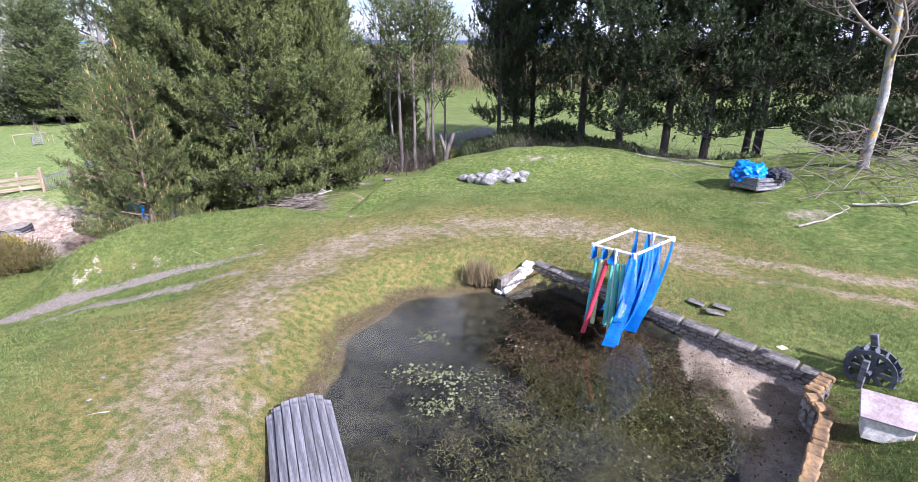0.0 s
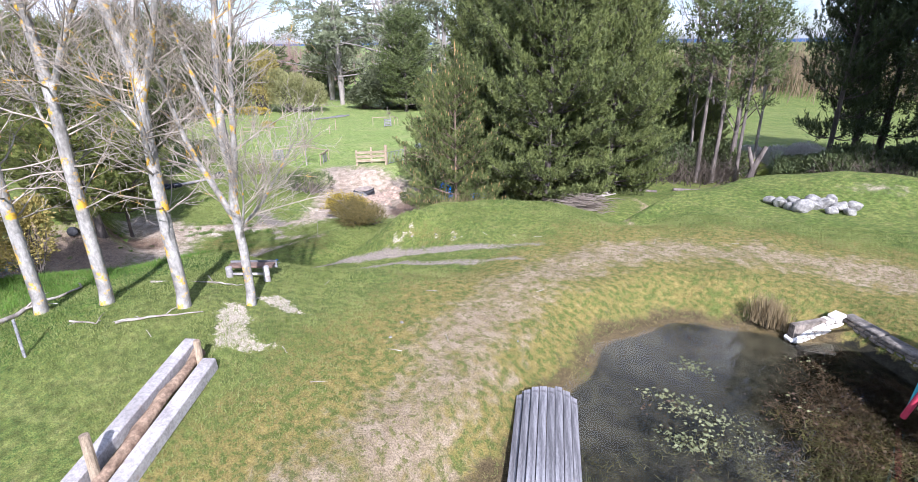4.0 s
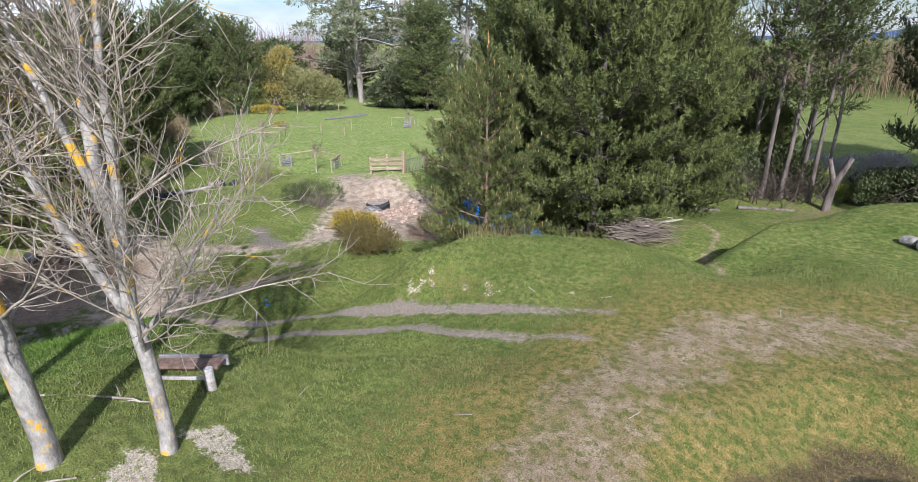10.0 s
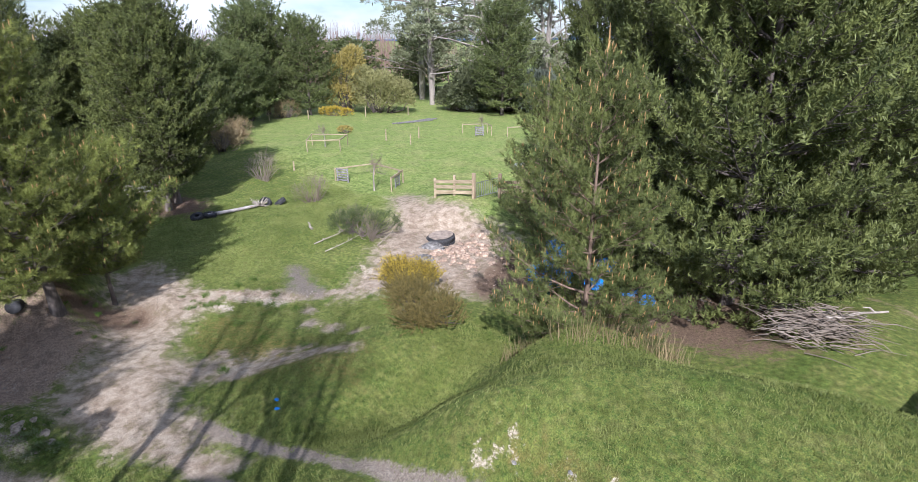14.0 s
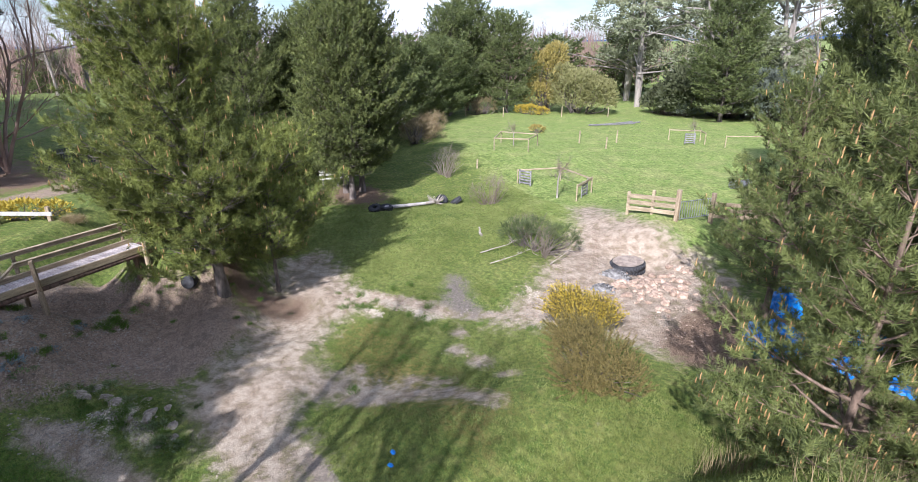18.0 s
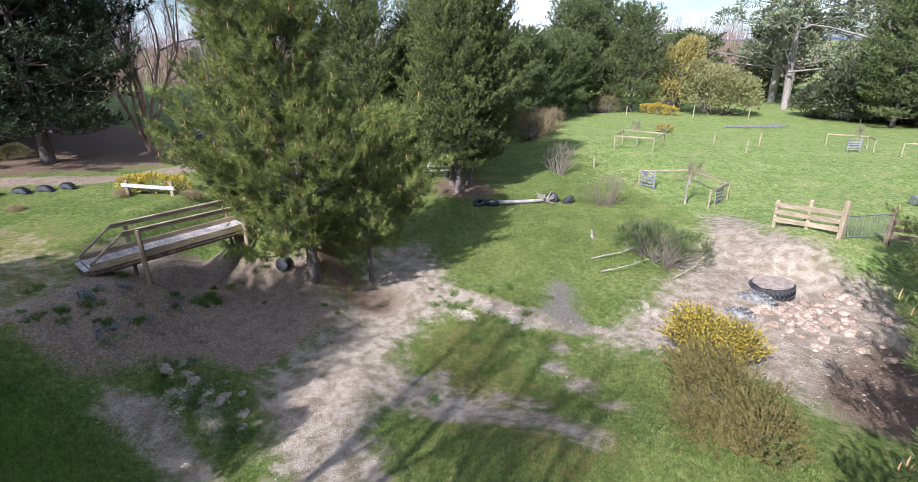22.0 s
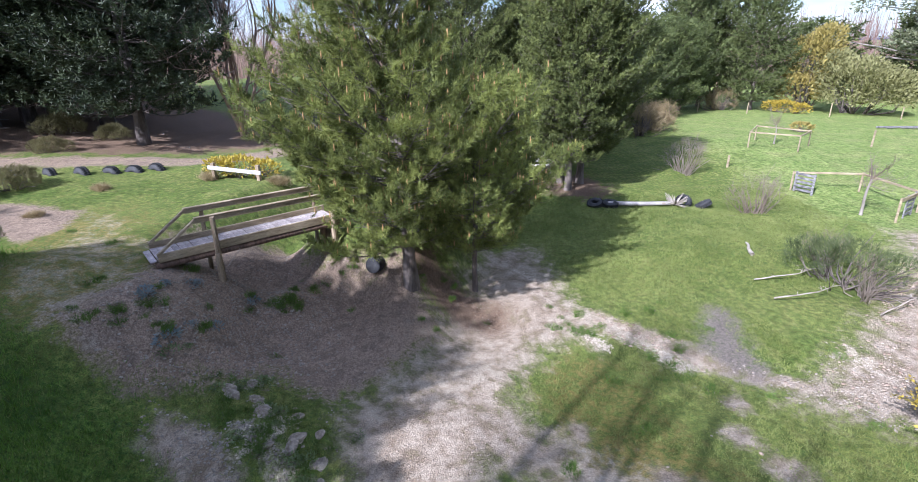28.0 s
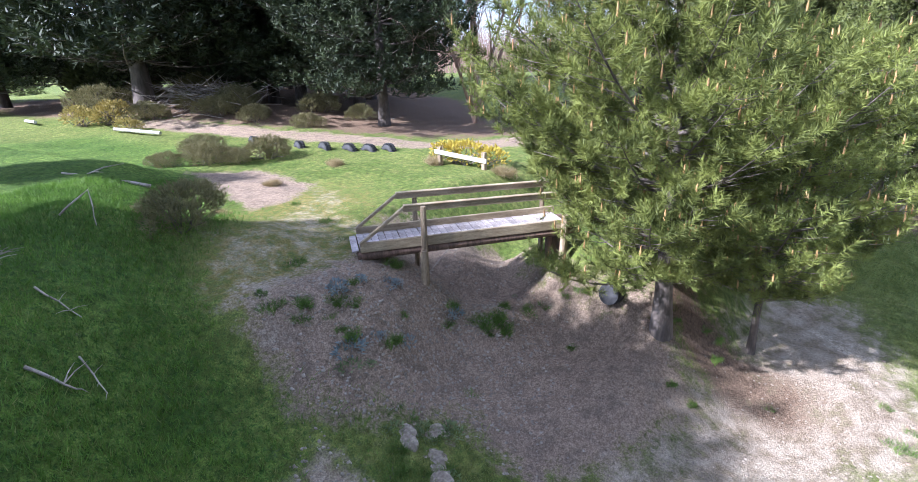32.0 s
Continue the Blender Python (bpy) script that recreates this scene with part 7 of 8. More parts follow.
for i, (x, y, s) in enumerate(((-34.6, -7.0, 1.2), (-34.3, -4.2, 1.0), (-34.9, -9.2, 1.4), (-35.4, -11.4, 1.2), (-33.9, -12.4, 1.3), (-34.2, -15.4, 1.3), (-36.8, -3.0, 1.1))):
    plant_bush(heath, x, y, 65 * i, s, "scrub_bush", "olive-brown scrub beside the lane", "lane scrub")
lane_gold = bush_parts(132, [(0, 0, 0.5, 0.9, 0.8, 0.6), (0.7, 0.2, 0.4, 0.6, 0.6, 0.45)], 0.16, M_GOLD, 900)
for i, (x, y, s) in enumerate(((-33.2, -13.6, 0.9), (-32.6, -15.0, 0.8), (-31.8, -11.4, 0.5))):
    plant_bush(lane_gold, x, y, 60 * i, s, "scrub_bush", "yellowish scrub bush beside the lane", "lane scrub")
for a, b in (((-31.4, -11.6), (-31.2, -9.0)), ((-33.0, -19.0), (-32.4, -17.5))):
    tagged(part("white_pole", rod((a[0], a[1], ground_at(*a) + 0.14), (b[0], b[1], ground_at(*b) + 0.14), 0.07, 0.07, 10), M_OLD_WHITE), "white painted pole lying by the lane", "pole", "white poles")
lane_brush = Soup()
for k in range(260):
    x, y = -36.5 + rng.gauss(0, 1.0), -11.5 + rng.gauss(0, 1.6)
    z = ground_at(x, y) + rng.uniform(0, 0.9)
    a, l = rng.uniform(0, 7), rng.uniform(0.6, 2.0)
    e = Vector((x + l * math.cos(a), y + l * math.sin(a), z + rng.uniform(-0.2, 0.8)))
    lane_brush.tube([(x, y, z), (Vector((x, y, z)) + e) / 2, e], [0.025, 0.02, 0.006], 3)
tagged(new("brush_heap", lane_brush.mesh("brush_heap", M_DEAD)), "heap of grey cut branches under the old pine", "brush heap", kind="stuff")
M_FENCE_BLACK = surface("blackened_paling", (0.03, 0.03, 0.03), (0.09, 0.085, 0.08), 3, 0.85, 0.3)
paling = thing("paling_fence", up_at(-38.2, 3.0, ground_at(-38.2, 3.0)), "dark paling fence behind the reddish tree", "fence")
pale_shape = bm_mesh("paling", box(0.09, 0.02, 0.9, None, 0.004), M_FENCE_BLACK)
for i in range(38):
    part("paling", pale_shape, parent=paling, at=pose(-0.12 * i * 0.55, 0.12 * i * 0.83 + 0.2, 0.45, 0, 0, 124 + rng.uniform(-2, 2)))
part("rail", plank((0, 0.2, 0.7), (-2.5, 4.0, 0.7), 0.04, 0.08), M_GREY_WOOD, paling)
# wooden plank seat by the paddock pines
seat = thing("garden_bench", up_at(-35.0, 16.3, ground_at(-35.0, 16.3), 80), "pale grey slatted bench behind the paddock pines", "bench")
for k, (y, z) in enumerate(((-0.12, 0.42), (0.03, 0.42), (0.2, 0.6), (0.22, 0.76))):
    part("slat", box(1.8, 0.13 if k < 2 else 0.03, 0.03 if k < 2 else 0.13, pose(0, y, z), 0.005), M_WHITE_BLOCK, seat)
for x in (-0.75, 0.0, 0.75):
    part("leg", box(0.07, 0.35, 0.42, pose(x, 0, 0.2), 0.005), M_GREY_WOOD, seat)
    part("back_post", box(0.06, 0.05, 0.8, pose(x, 0.25, 0.4), 0.005), M_GREY_WOOD, seat)
# log with black tyres beside the grass bank
log = Soup()
log.tube([(-29.6, 16.9, ground_at(-29.6, 16.9) + 0.12), (-29.2, 18.0, ground_at(-29.2, 18) + 0.13), (-28.9, 19.0, ground_at(-28.9, 19) + 0.15)], [0.085, 0.08, 0.07], 9)
tagged(new("fallen_log", log.mesh("fallen_log", M_BEAM)), "grey fallen log on the grass", "log")
for x, y, tx, ty in ((-29.7, 16.5, 20, 0), (-29.1, 19.6, 50, 20), (-28.8, 20.2, 10, -30), (-29.5, 17.0, 5, 5)):
    tagged(part("tyre", car_tyre, at=pose(x, y, ground_at(x, y) + 0.12, tx, ty, 40) @ Matrix.Scale(0.8, 4)), "old black tyre lying beside the log", "tyre", "loose tyres")
stub = Soup()
for k in range(40):
    a = rng.uniform(0, 7)
    stub.tube([(-28.9, 19.2, ground_at(-28.9, 19.2) + 0.1), (-28.9 + 0.4 * math.cos(a), 19.2 + 0.4 * math.sin(a), ground_at(-28.9, 19.2) + rng.uniform(0.05, 0.5))], [0.03, 0.008], 4)
tagged(new("root_stump", stub.mesh("root_stump", M_DEAD)), "upturned root stump at the log's end", "stump")

# ---- rubble slope, tyre steps, paddock ----
tagged(part("tractor_tyre", tractor_tyre, at=pose(-19.7, 22.1, ground_at(-19.7, 22.1) + 0.10, 4, -3, 0)), "tractor tyre set flat as a step and filled with earth", "tyre", "tyre steps")
bm = bmesh.new()
bmesh.ops.create_circle(bm, cap_ends=True, segments=28, radius=0.52)
for v in bm.verts:
    v.co.z += 0.03 * noise.noise(v.co * 4)
M_EARTH = surface("dry_earth", (0.22, 0.17, 0.13), (0.42, 0.345, 0.275), 5, 0.95, 0.8, 30)
tagged(part("tyre_fill", bm, M_EARTH, at=pose(-19.7, 22.1, ground_at(-19.7, 22.1) + 0.315, 4, -3)), "earth fill inside the step tyre", "soil")
worn_tyre = tyre(0.60, 0.20, lugs=28, name="worn_tyre")
worn_tyre.materials[0] = surface("dusty_rubber", (0.10, 0.095, 0.088), (0.34, 0.325, 0.30), 9, 0.9, 0.5, 40)
for x, y, tz, deep in ((-18.9, 20.72, 22, 0.40), (-18.45, 19.80, 30, 0.46)):
    tagged(part("tractor_tyre", worn_tyre, at=pose(x, y, ground_at(x, y) - deep, 78, 0, tz)), "half-buried tractor tyre with dusty lugs on the rubble slope", "tyre", "tyre steps")
rub = [bm_mesh("clay_lump", rounded_rock(rng, 0.26, 0.2, 0.15, 1), M_BRICK) for _ in range(6)]
lump_no = 0
while lump_no < 120:
    x, y = -17.7 + rng.gauss(0, 0.75), 21.3 + rng.gauss(0, 0.85)
    if float(inside(RUBBLE, np.array([x]), np.array([y]))[0]) > 0.1 and math.hypot(x + 19.7, y - 22.1) > 0.7:
        s = rng.uniform(0.5, 1.6)
        ob = tagged(part("clay_lump", rub[lump_no % 6], at=pose(x, y, ground_at(x, y) + 0.02, rng.uniform(-20, 20), rng.uniform(-20, 20), rng.uniform(0, 360))), "red clay rubble lump on the bare slope", "clay lump", "rubble lumps")
        ob.scale = (s, s, s)
        lump_no += 1


def pebbles(name, areas, count, size, material, label, seed):
    """Loose small stones strewn over bare ground, as one mass."""
    rs = np.random.RandomState(seed)
    base = rounded_rock(random.Random(seed), 1, 0.8, 0.55, 1)
    bv = np.array([v.co[:] for v in base.verts])
    bf = np.array([[v.index for v in f.verts] for f in base.faces])
    base.free()
    pts = []
    for (cx, cy, sx, sy), k in areas:
        n = int(count * k)
        pts.append(np.column_stack([cx + rs.normal(0, sx, n), cy + rs.normal(0, sy, n)]))
    p = np.concatenate(pts)
    earth = np.maximum(lookup(masks["soil"], p[:, 0], p[:, 1]), np.maximum(lookup(masks["clay"], p[:, 0], p[:, 1]), lookup(masks["sand"], p[:, 0], p[:, 1])))
    p = p[earth > 0.45]
    z = land(p[:, 0], p[:, 1])
    s = size * rs.uniform(0.3, 1.0, len(p)) ** 2 + 0.012
    a = rs.uniform(0, 6.3, len(p))
    c, sn = np.cos(a), np.sin(a)
    v = bv[None] * s[:, None, None]
    v = np.stack([v[..., 0] * c[:, None] - v[..., 1] * sn[:, None] + p[:, :1], v[..., 0] * sn[:, None] + v[..., 1] * c[:, None] + p[:, 1:2], v[..., 2] + z[:, None]], -1)
    f = bf[None] + (np.arange(len(p)) * len(bv))[:, None, None]
    return tagged(new(name, mesh_of(name, v.reshape(-1, 3), f.reshape(-1, 3), material)), label, "pebbles", kind="stuff")


M_SOIL_STONE = surface("grey_brown_stones", (0.20, 0.165, 0.125), (0.45, 0.39, 0.31), 6, 0.9, 0.5, 30)
pebbles("loose_stones", [((-20.3, 5.9, 1.3, 0.9), 0.30), ((-18.4, 7.0, 0.5, 0.5), 0.25), ((-22.3, 6.6, 1.0, 0.8), 0.20), ((-17.6, 16.8, 1.6, 1.4), 0.25)], 7500, 0.065, M_SOIL_STONE, "loose pale stones on the bare gully banks", 61)
pebbles("loose_stones", [((-18.3, 20.5, 2.0, 2.0), 0.5), ((-21.6, 21.5, 1.0, 1.6), 0.3), ((-20.6, 13.9, 1.2, 0.6), 0.2)], 3000, 0.09, M_BRICK, "loose reddish clay stones on the rubble slope", 62)
M_CRUST = surface("crumbling_clay_crust", (0.20, 0.16, 0.115), (0.47, 0.40, 0.31), 5, 0.95, 0.9, 24, depth=0.03)
bank_rng = random.Random(64)
for k in range(54):
    f = bank_rng.random()
    x, y, s = -19.8 + 2.2 * f + bank_rng.gauss(0, 0.22), 6.4 + 1.5 * f + bank_rng.gauss(0, 0.20), bank_rng.choice((0.08, 0.1, 0.12, 0.16, 0.22, 0.30))
    tagged(part("clay_boulder", rounded_rock(rng, s * 1.15, s * 0.85, s * 0.42, 3), M_CRUST, at=pose(x, y, ground_at(x, y) - 0.015, 10, 10, rng.uniform(0, 360))), "pale crumbling clay boulder on the small bank", "boulder", "bank boulders")

# paddock fence and gate
fence = thing("post_rail_fence", up_at(0, 0, 0), "short three-rail pale timber fence at the paddock entrance", "fence")
fa, fb = Vector((-22.1, 24.35, 0)), Vector((-20.35, 25.0, 0))
for k in (0.0, 0.52):
    p = fa.lerp(fb, k)
    z = ground_at(p.x, p.y)
    part("post", box(0.10, 0.10, 1.2, pose(p.x, p.y, z + 0.35, 0, 0, 20), 0.008), M_PALE_WOOD, fence)
for k in range(3):
    za, zb = ground_at(fa.x, fa.y), ground_at(fb.x, fb.y)
    part("rail", plank((fa.x, fa.y - 0.07, za + 0.30 + 0.25 * k), (fb.x, fb.y - 0.07, zb + 0.30 + 0.25 * k), 0.04, 0.16), M_PALE_WOOD, fence)
gp = [(-20.32, 25.02), (-20.05, 26.65)]
for x, y in gp:
    z = ground_at(x, y)
    tagged(part("gate_post", box(0.14, 0.14, 1.5, pose(x, y, z + 0.45, 0, 0, 8), 0.012), M_POST), "brown square timber gate post", "post", "gate posts")
gate = thing("metal_gate", up_at(0, 0, 0), "galvanised bar gate between brown posts", "gate")
g0, g1 = Vector((-20.28, 25.14, 0)), Vector((-20.08, 26.53, 0))
gz = (ground_at(g0.x, g0.y) + ground_at(g1.x, g1.y)) / 2
for h in (0.18, 0.85):
    part("gate_rail", rod((g0.x, g0.y, gz + h), (g1.x, g1.y, gz + h), 0.018), M_IRON, gate)
for k in range(13):
    p = g0.lerp(g1, k / 12)
    part("gate_bar", rod((p.x, p.y, gz + 0.18), (p.x, p.y, gz + 0.85), 0.012, sides=6), M_IRON, gate)
fence2 = thing("post_rail_fence", up_at(0, 0, 0), "three-rail timber fence continuing behind the pines", "fence")
for s in range(3):
    a, b = Vector((-20.02 + 0.1 * s, 26.75 + 1.9 * s, 0)), Vector((-19.92 + 0.1 * s, 28.65 + 1.9 * s, 0))
    za, zb = ground_at(a.x, a.y), ground_at(b.x, b.y)
    for k in range(3):
        part("rail", plank((a.x, a.y, za + 0.30 + 0.24 * k), (b.x, b.y, zb + 0.30 + 0.24 * k), 0.04, 0.15), M_PALE_WOOD if s else M_POST, fence2)
    part("post", box(0.1, 0.1, 1.1, pose(b.x - 0.07, b.y, zb + 0.35), 0.008), M_POST, fence2)


def tree_guard(corners, height, rails, label, panel=None):
    """Stakes with rails round a young tree."""
    pen = thing("tree_guard", up_at(0, 0, 0), label, "tree guard", "tree guards")
    n = len(corners)
    for i, (x, y) in enumerate(corners):
        z = ground_at(x, y)
        part("stake", rod((x, y, z - 0.2), (x, y, z + height), 0.038, 0.034, 8), M_PALE_WOOD, pen)
        if i in rails:
            x2, y2 = corners[(i + 1) % n]
            z2 = ground_at(x2, y2)
            part("rail", plank((x, y, z + height - 0.06), (x2, y2, z2 + height - 0.06), 0.045, 0.075), M_PALE_WOOD, pen)
    if panel is not None:
        x, y, turn = panel
        z = ground_at(x, y)
        for k in range(5):
            part("panel_slat", box(0.75, 0.025, 0.09, pose(x, y, z + 0.12 + 0.15 * k, 0, 0, turn), 0.004), M_GREY_WOOD, pen)
        for e in (-0.34, 0.34):
            part("panel_batten", box(0.08, 0.04, 0.8, pose(x + e * math.cos(radians(turn)), y + e * math.sin(radians(turn)), z + 0.4, 0, 0, turn), 0.004), M_GREY_WOOD, pen)
    return pen


tree_guard([(-30.0, 24.5), (-29.2, 26.7), (-26.9, 26.8), (-26.0, 25.1)], 0.75, (0, 1, 2), "timber rail guard with grey pallet panels round a bare fruit tree", (-29.6, 24.7, 20))
tree_guard([(-26.0, 25.1), (-26.9, 26.8)], 0.8, (0,), "weathered pallet side of the fruit tree guard", (-26.5, 26.0, 118))
tree_guard([(-37.0, 27.4), (-35.7, 29.2), (-37.7, 31.4), (-39.6, 29.6)], 0.85, (0, 1, 2, 3), "square pale timber rail guard in the paddock")
tree_guard([(-35.8, 42.4), (-34.4, 44.2), (-32.9, 42.8)], 0.85, (0, 1), "pale timber rail guard in the paddock", (-33.4, 41.8, 60))
tree_guard([(-31.6, 43.3), (-30.2, 46.0)], 0.85, (0,), "pale timber rail of a tree guard in the paddock")
sapling = bare_tree(95, 1.9, 0.05, 6, 3, 0.9, bark=M_BARK_PALE, twigs=M_TWIG, fork_at=0.5)
for x, y, s in ((-26.8, 24.6, 0.95), (-38.0, 29.6, 0.8), (-34.0, 43.0, 0.8)):
    plant_bare(sapling, x, y, 80 * x, s, "small bare fruit tree inside the timber guard", "fruit trees", "fruit_tree")
for x, y, h in ((-33.7, 24.2, 0.55), (-37.7, 35.2, 0.9), (-34.7, 35.0, 0.8), (-36.8, 38.0, 0.95), (-53.6, 46.3, 1.1), (-60.0, 38.0, 1.0), (-57, 41, 1.0), (-51, 50.5, 1.0)):
    z = ground_at(x, y)
    tagged(part("wooden_stake", rod((x, y, z - 0.2), (x + 0.03, y, z + h), 0.055, 0.05, 8), M_PALE_WOOD), "pale stake standing in the paddock", "stake", "paddock stakes")
for a, b, r in (((-45.5, 43.0), (-45.3, 49.3), 0.07), ((-44.9, 43.2), (-45.6, 48.6), 0.06), ((-44.5, 43.9), (-44.2, 47.5), 0.06)):
    tagged(part("stacked_pole", rod((a[0], a[1], ground_at(*a) + 0.1), (b[0], b[1], ground_at(*b) + 0.1), r, r, 8), M_GREY_WOOD), "long grey pole stacked on the grass", "pole", "pole stack")
tagged(part("water_trough", joined(rod((-23.9, 33.3, ground_at(-23.9, 33.3) + 0.2), (-23.7, 34.4, ground_at(-23.7, 34.4) + 0.2), 0.2, 0.2, 14)), M_IRON), "grey drum lying in the paddock", "drum")
orange = bush_parts(133, [(0, 0, 0.3, 0.8, 0.5, 0.3)], 0.2, M_GOLD, 260)
plant_bush(orange, -44.0, 36.0, 0, 1.0, "flower_clump", "orange flowering clump in the paddock")
plant_bush(low_gold, -57.5, 45.0, 20, 1.6, "gorse_bush", "gorse in yellow flower at the paddock's edge", "gorse")
bramble = bush_parts(134, [(0, 0, 0.8, 1.3, 1.2, 0.9), (1.2, 0.4, 0.6, 0.9, 0.9, 0.7)], 0.45, M_RUSH, 260, tufted=True, twig_count=60, wide=0.016, blades_each=10, upward=0.8)
for x, y, s in ((-43.5, 24.6, 1.2), (-46, 26.5, 1.0), (-49.5, 29, 1.0), (-61, 41, 1.2)):
    plant_bush(bramble, x, y, 55 * x, s, "bramble", "brown leafless bramble at the paddock's edge", "brambles")
twiggy = bush_parts(96, [(0, 0, 0.75, 0.75, 0.7, 0.6), (0.5, 0.2, 0.6, 0.5, 0.5, 0.5), (-0.4, -0.2, 0.9, 0.45, 0.45, 0.5)], 0.36, M_TWIG, 85, twig=M_TWIG, upward=0.9, tufted=True, twig_count=45, wide=0.010, blades_each=7)
for x, y, s in ((-27.6, 21.3, 1.0), (-33.5, 22.0, 1.2), (-21.5, 19.9, 0.8), (-23.2, 20.2, 0.7)):
    plant_bush(twiggy, x, y, 70 * x, s, "bare_shrub", "low twiggy leafless shrub on the grass bank", "twiggy shrubs")
olive = bush_parts(135, [(0, 0, 0.6, 0.9, 0.8, 0.5), (0.8, 0.2, 0.5, 0.7, 0.6, 0.45), (-0.7, 0.2, 0.5, 0.6, 0.6, 0.4)], 0.16, M_SHRUB, 520, upward=0.8, tufted=True, wide=0.03, blades_each=10, twig_count=45, twig=M_BARK)
plant_bush(olive, -22.0, 19.8, 30, 1.15, "broom_shrub", "olive broom shrub over fallen branches")
stick("fallen_branch", [(-21.6, 17.7, 0.08), (-21.4, 18.6, 0.25), (-21.9, 19.4, 0.1)], 0.02, M_DEAD, "bleached branch under the broom shrub", seed=21, twigs=10)
stick("fallen_branch", [(-22.6, 17.9, 0.06), (-22.4, 18.8, 0.2), (-22.8, 19.6, 0.1)], 0.02, M_DEAD, "bleached branch under the broom shrub", seed=22, twigs=10)
stick("fallen_branch", [(-20.6, 19.4, 0.08), (-20.7, 20.2, 0.3), (-21.3, 20.8, 0.1)], 0.02, M_DEAD, "bleached branch under the broom shrub", seed=23, twigs=10)
stick("fallen_branch", [(-23.8, 18.6, 0.06), (-24.6, 19.0, 0.05)], 0.06, M_DEAD, "short bleached log on the grass bank", seed=24, twigs=0)

# under the pine clump: tarpaulins, pipe, dead stalks
for i, (x, y, sx, sy, sz) in enumerate(((-13.9, 21.2, 1.3, 1.1, 0.8), (-14.9, 23.2, 0.6, 1.0, 0.9), (-12.4, 21.5, 0.6, 0.5, 0.4), (-11.4, 21.8, 0.5, 0.6, 0.45), (-12.9, 23.2, 0.7, 0.6, 0.5), (-10.6, 21.3, 0.4, 0.4, 0.35))):
    tagged(part("blue_tarpaulin", crumpled(20 + i, sx, sy, sz, 4.5), M_BLUE, at=pose(x, y, ground_at(x, y) + 0.15, 0, 0, 50 * i)), "crumpled blue tarpaulin under the pines", "tarpaulin", "tarpaulins")
pipe = [rod((0, -0.32 + 0.07 * k, 0), (0, -0.28 + 0.07 * k, 0), 0.17, 0.17, 16) for k in range(10)] + [rod((0, -0.34, 0), (0, 0.36, 0), 0.150, 0.150, 16)]
tagged(part("ribbed_pipe", joined(*pipe), M_GREEN_PIPE, at=pose(-13.45, 20.1, ground_at(-13.45, 20.1) + 0.15, 0, 0, 60)), "dark green ribbed drain pipe on the bare slope", "pipe")
for i, (x, y) in enumerate(((-14.58, 11.43), (-14.35, 11.29))):
    tagged(part("blue_scrap", crumpled(40 + i, 0.11, 0.07, 0.03), M_BLUE, at=pose(x, y, ground_at(x, y) + 0.02, 0, 0, 30 * i)), "small blue tarpaulin scrap on the grass", "scrap", "blue scraps")
strand_patch("dead_stalk", [(-11.7 + 0.28 * k + rng.uniform(-0.1, 0.1), 15.8 + 0.25 * k + rng.uniform(-0.25, 0.25), ground_at(-11.7 + 0.28 * k, 15.8 + 0.25 * k) - 0.05, rng.uniform(0.4, 1)) for k in range(11)], 60, 0.85, 0.16, M_RUSH, "dry pale stalks below the young pine", 71, 0.22, 0.008)
strand_patch("dead_stalk", [(-9.8 + 0.3 * k, 14.6 + 0.22 * k + rng.uniform(-0.2, 0.2), ground_at(-9.8 + 0.3 * k, 14.6 + 0.22 * k) - 0.03, rng.uniform(0.3, 0.8)) for k in range(7)], 50, 0.6, 0.14, M_RUSH, "dry pale stalks behind the mound", 72, 0.25, 0.007)
for a, b in (((-4.3, 29.6), (-2.1, 31.0)), ((-7.4, 26.9), (-4.9, 28.2))):
    tagged(part("fallen_log", rod((a[0], a[1], ground_at(*a) + 0.1), (b[0], b[1], ground_at(*b) + 0.05), 0.08, 0.07, 9), M_BARK), "grey log edging the path under the trees", "log", "path logs")

# weeds and grass tufts on the bare gully banks
M_BLUE_WEED = leafy("blue_grey_weed_leaves", (0.16, 0.21, 0.21), (0.34, 0.40, 0.40), scale=4.0)
M_GREY_WEED = leafy("grey_green_weed_leaves", (0.11, 0.16, 0.06), (0.32, 0.40, 0.18), scale=4.0)
M_TUFT = leafy("coarse_grass_tuft", (0.06, 0.13, 0.02), (0.24, 0.34, 0.08), scale=3.0)
blue_weed = bush_parts(140, [(0, 0, 0.06, 0.2, 0.16, 0.09), (0.15, 0.1, 0.05, 0.12, 0.12, 0.07)], 0.085, M_BLUE_WEED, 130, upward=0.5, twig_count=6)
grey_weed = bush_parts(141, [(0, 0, 0.06, 0.22, 0.2, 0.10), (-0.15, 0.12, 0.05, 0.14, 0.14, 0.08)], 0.075, M_GREY_WEED, 190, upward=0.5, twig_count=6)
coarse = bush_parts(142, [(0, 0, 0.03, 0.22, 0.18, 0.07), (0.18, 0.1, 0.03, 0.14, 0.14, 0.05)], 0.15, M_TUFT, 60, upward=1.1, tufted=True, twig_count=2, wide=0.03, blades_each=12)
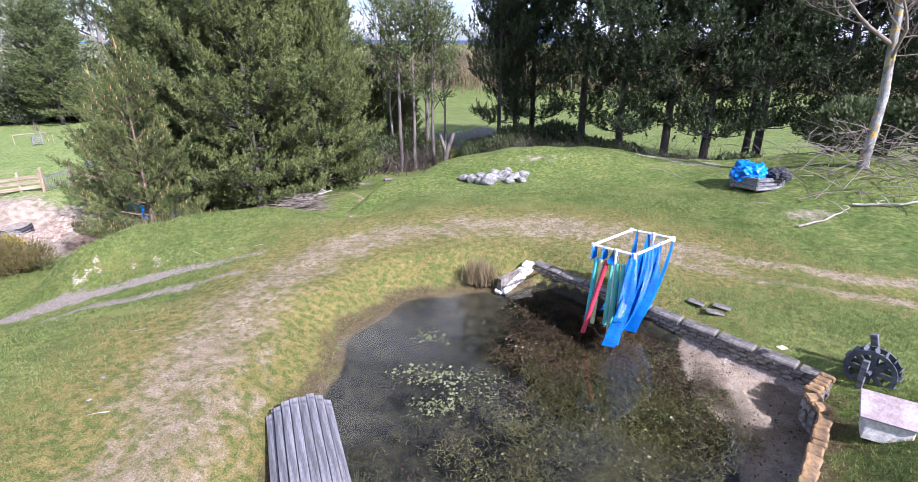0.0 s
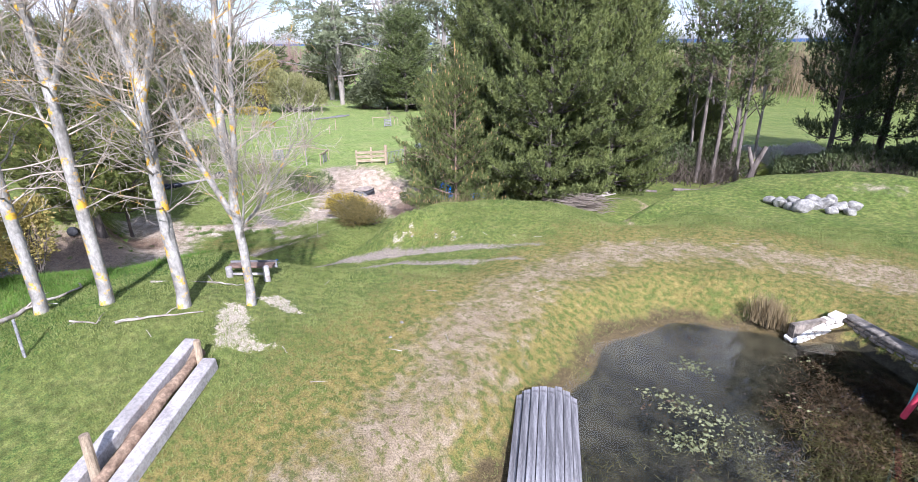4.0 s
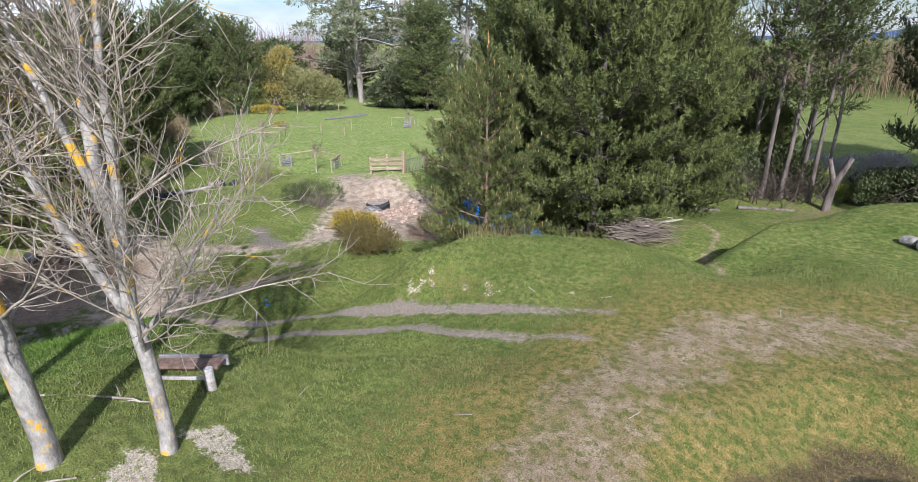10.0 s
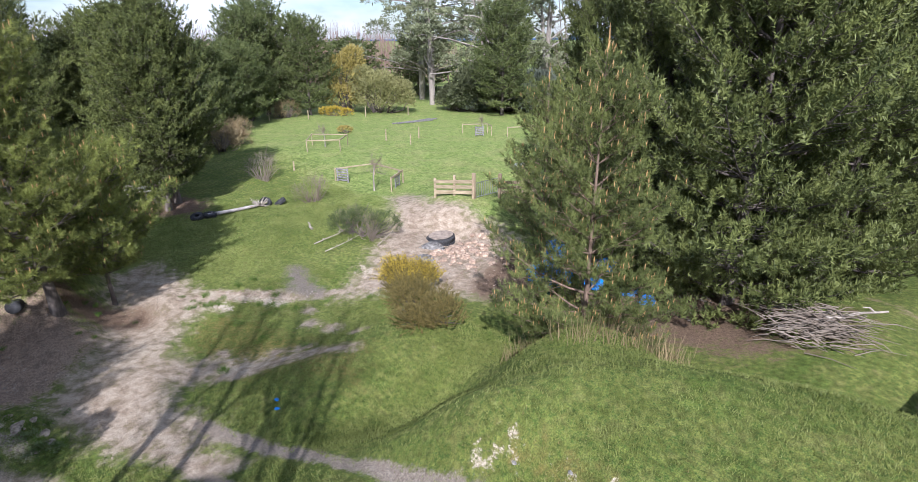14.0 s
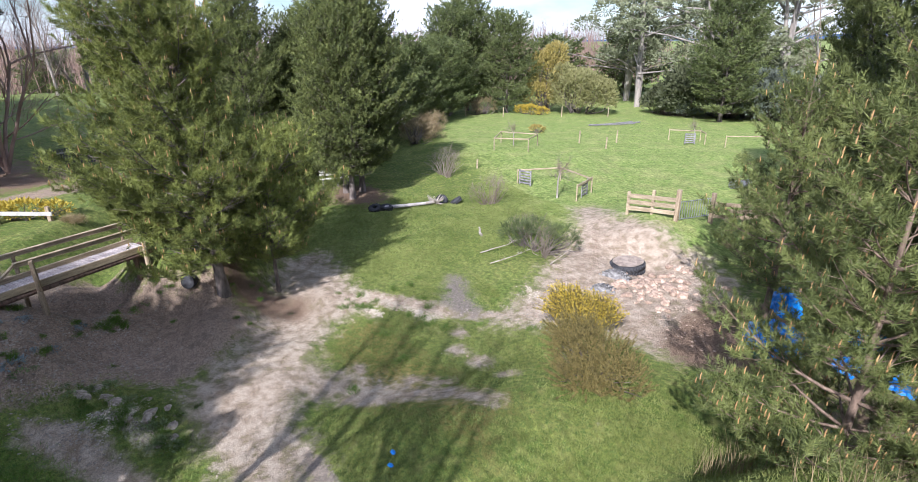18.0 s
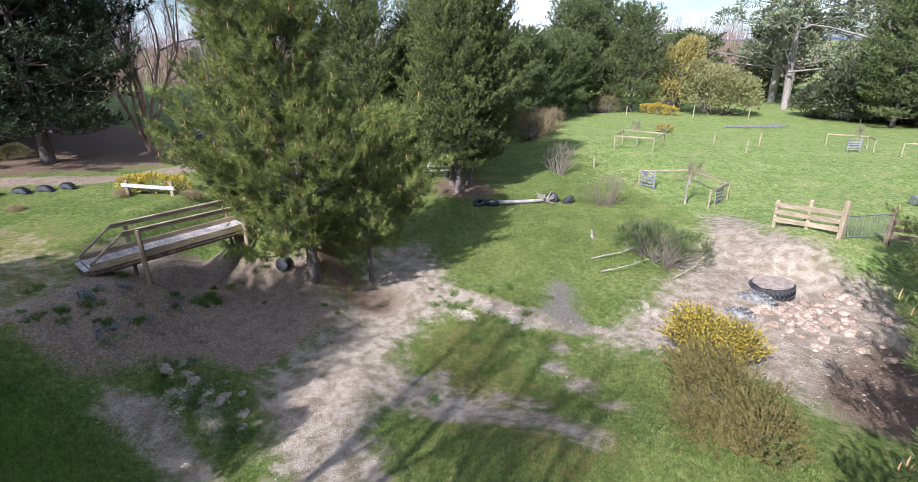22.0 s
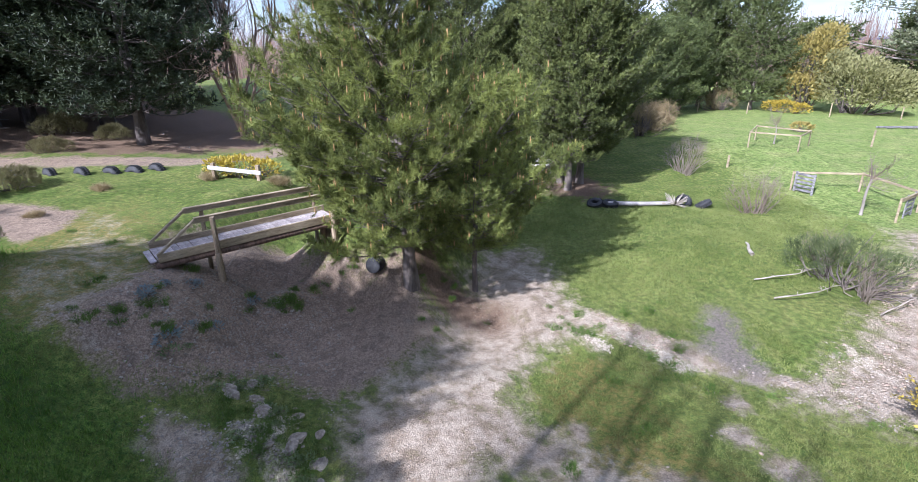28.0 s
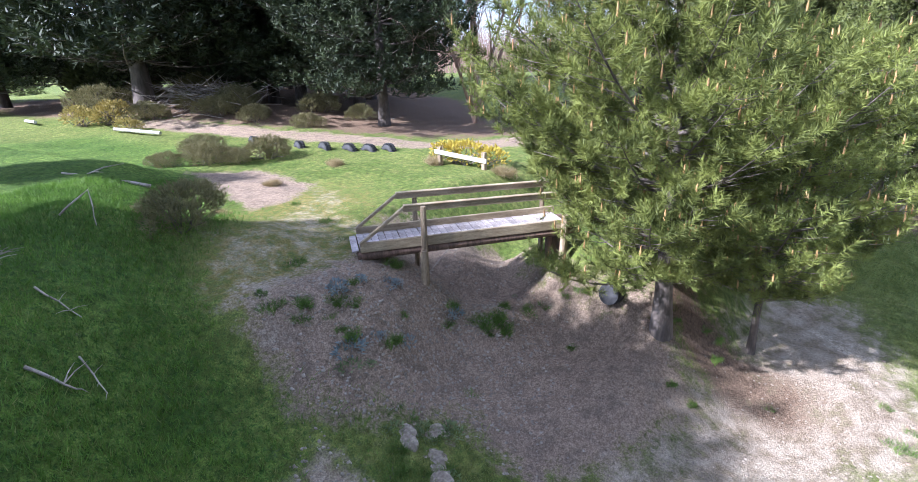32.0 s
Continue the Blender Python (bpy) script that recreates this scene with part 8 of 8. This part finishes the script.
for i, (x, y, s) in enumerate(((-20.6, 4.9, 0.8), (-21.5, 5.3, 0.7), (-19.9, 5.4, 1.0), (-20.7, 5.9, 0.7), (-22.1, 6.2, 0.7), (-21.1, 5.0, 0.5), (-20.3, 5.6, 0.5))):
    plant_bush(blue_weed, x, y, 75 * i, s, "weed", "low blue-grey thistle rosette on the bare bank", "bank weeds", "weed")
wr = random.Random(77)
for i in range(20):
    x, y = wr.choice(((-19.6, 6.2), (-19.2, 6.8), (-18.6, 7.1), (-18.2, 7.5), (-17.8, 7.8), (-20.0, 5.4)))
    plant_bush(grey_weed, x + wr.gauss(0, 0.28), y + wr.gauss(0, 0.28), 75 * i, wr.uniform(0.35, 0.7), "weed", "grey-green low weed on the small bank", "bank weeds", "weed")
for i in range(130):
    x, y, d = wr.choice(((-18.9, 6.9, 0.35), (-17.6, 8.0, 0.3), (-20.1, 4.4, 0.4), (-20.4, 5.1, 0.3), (-21.9, 6.2, 0.3), (-19.2, 6.7, 0.5), (-18.3, 7.5, 0.5), (-23.2, 7.6, 0.5), (-21.3, 4.4, 0.8), (-22.6, 9.9, 0.6), (-20.3, 14.6, 0.9), (-18.6, 13.2, 1.0), (-17.4, 15.6, 1.0), (-21.6, 12.9, 0.6), (-23.5, 3.2, 0.8)))
    plant_bush(coarse, x + wr.gauss(0, d), y + wr.gauss(0, d), 75 * i, wr.uniform(0.35, 0.8), "grass_tuft", "green coarse grass tuft on bare ground", "grass tufts", "grass")
M_PALE_CHIP = surface("pale_stone_chips", (0.23, 0.18, 0.13), (0.40, 0.33, 0.255), 6, 0.9, 0.5, 30)
pebbles("stone_chips", [((-20.5, 11.0, 2.2, 1.6), 0.35), ((-22.5, 12.5, 1.6, 1.0), 0.2), ((-20.3, 14.0, 1.4, 0.7), 0.15), ((-19.3, 17.6, 2.0, 1.6), 0.2), ((-16.8, 9.6, 1.3, 0.8), 0.1)], 4200, 0.05, M_PALE_CHIP, "small pale stone chips strewn over the bare yard", 63)

# ---- grass blades on the turf the camera passes nearest ----
def blades(name, count, lo, hi, height, material, label, seed, weight):
    rs = np.random.RandomState(seed)
    x, y = rs.uniform(lo[0], hi[0], count), rs.uniform(lo[1], hi[1], count)
    keep = rs.rand(count) < weight(x, y)
    x, y = x[keep], y[keep]
    k = 3
    x, y = np.repeat(x, k) + rs.normal(0, 0.02, len(x) * k), np.repeat(y, k) + rs.normal(0, 0.02, len(y) * k)
    n = len(x)
    p = np.column_stack([x, y, land(x, y) - 0.01])
    w = np.column_stack([rs.normal(0, 0.55, n), rs.normal(0, 0.55, n), np.ones(n)])
    u, v, w = frames_for(w, rs)
    h = (height * rs.uniform(0.4, 1.2, n))[:, None]
    tri = np.stack([p - u * 0.0058, p + u * 0.0058, p + w * h], 1).reshape(-1, 3)
    return tagged(new(name, mesh_of(name, tri, np.arange(len(tri)).reshape(-1, 3), material)), label, "grass", kind="stuff")


bare = np.clip(masks["path"] * 1.2 + masks["gravel"] * 1.1 + masks["soil"] * 1.1 + masks["clay"] * 1.05 + masks["litter"] + masks["ash"] + masks["sand"] * 1.1 + masks["mud"] + 0.55 * masks["dry"], 0, 1)


def lush_turf(x, y):
    return turf(x, y) * np.clip(1.4 * lookup(masks["lush"], x, y), 0, 1)


def turf(x, y):
    patch = 0.6 + 0.4 * np.sin(1.7 * x + 2.1 * np.sin(0.8 * y)) * np.cos(1.3 * y)
    return np.clip(1 - 1.25 * lookup(bare, x, y), 0, 1) * np.where(inside(POND, x, y) > -0.1, 0, 1) * patch


M_BLADE = leafy("grass_blades", (0.105, 0.150, 0.030), (0.35, 0.385, 0.125), through_light=0.3, scale=1.2)
M_BLADE_LUSH = leafy("lush_grass_blades", (0.050, 0.125, 0.015), (0.22, 0.37, 0.06), through_light=0.35, scale=1.2)
M_BLADE_DRY = leafy("dry_grass_blades", (0.17, 0.15, 0.05), (0.36, 0.31, 0.13), through_light=0.2, scale=1.2)
blades("grass", 210000, (-13, 2.0), (9, 16.5), 0.075, M_BLADE, "short green grass of the lawn and mound", 81, turf)
blades("grass", 110000, (-22, 0.5), (-12, 17), 0.095, M_BLADE, "short green grass of the slope and yard", 82, lambda x, y: turf(x, y) * (1 - 0.9 * lookup(masks["lush"], x, y)))
blades("grass", 95000, (-25, -2.5), (-11, 7.5), 0.13, M_BLADE_LUSH, "lush long green grass on the shaded slope", 84, lush_turf)
blades("dry_grass", 70000, (-12, 2.0), (8, 15), 0.06, M_BLADE_DRY, "dry yellow grass along the worn path", 83, lambda x, y: lookup(masks["dry"], x, y) * (1 - 0.7 * lookup(masks["path"], x, y)) * np.where(inside(POND, x, y) > -0.05, 0, 1))
blades("grass", 80000, (-31, 9.5), (-22, 24), 0.10, M_BLADE, "short green grass of the bank beside the yard", 85, turf)
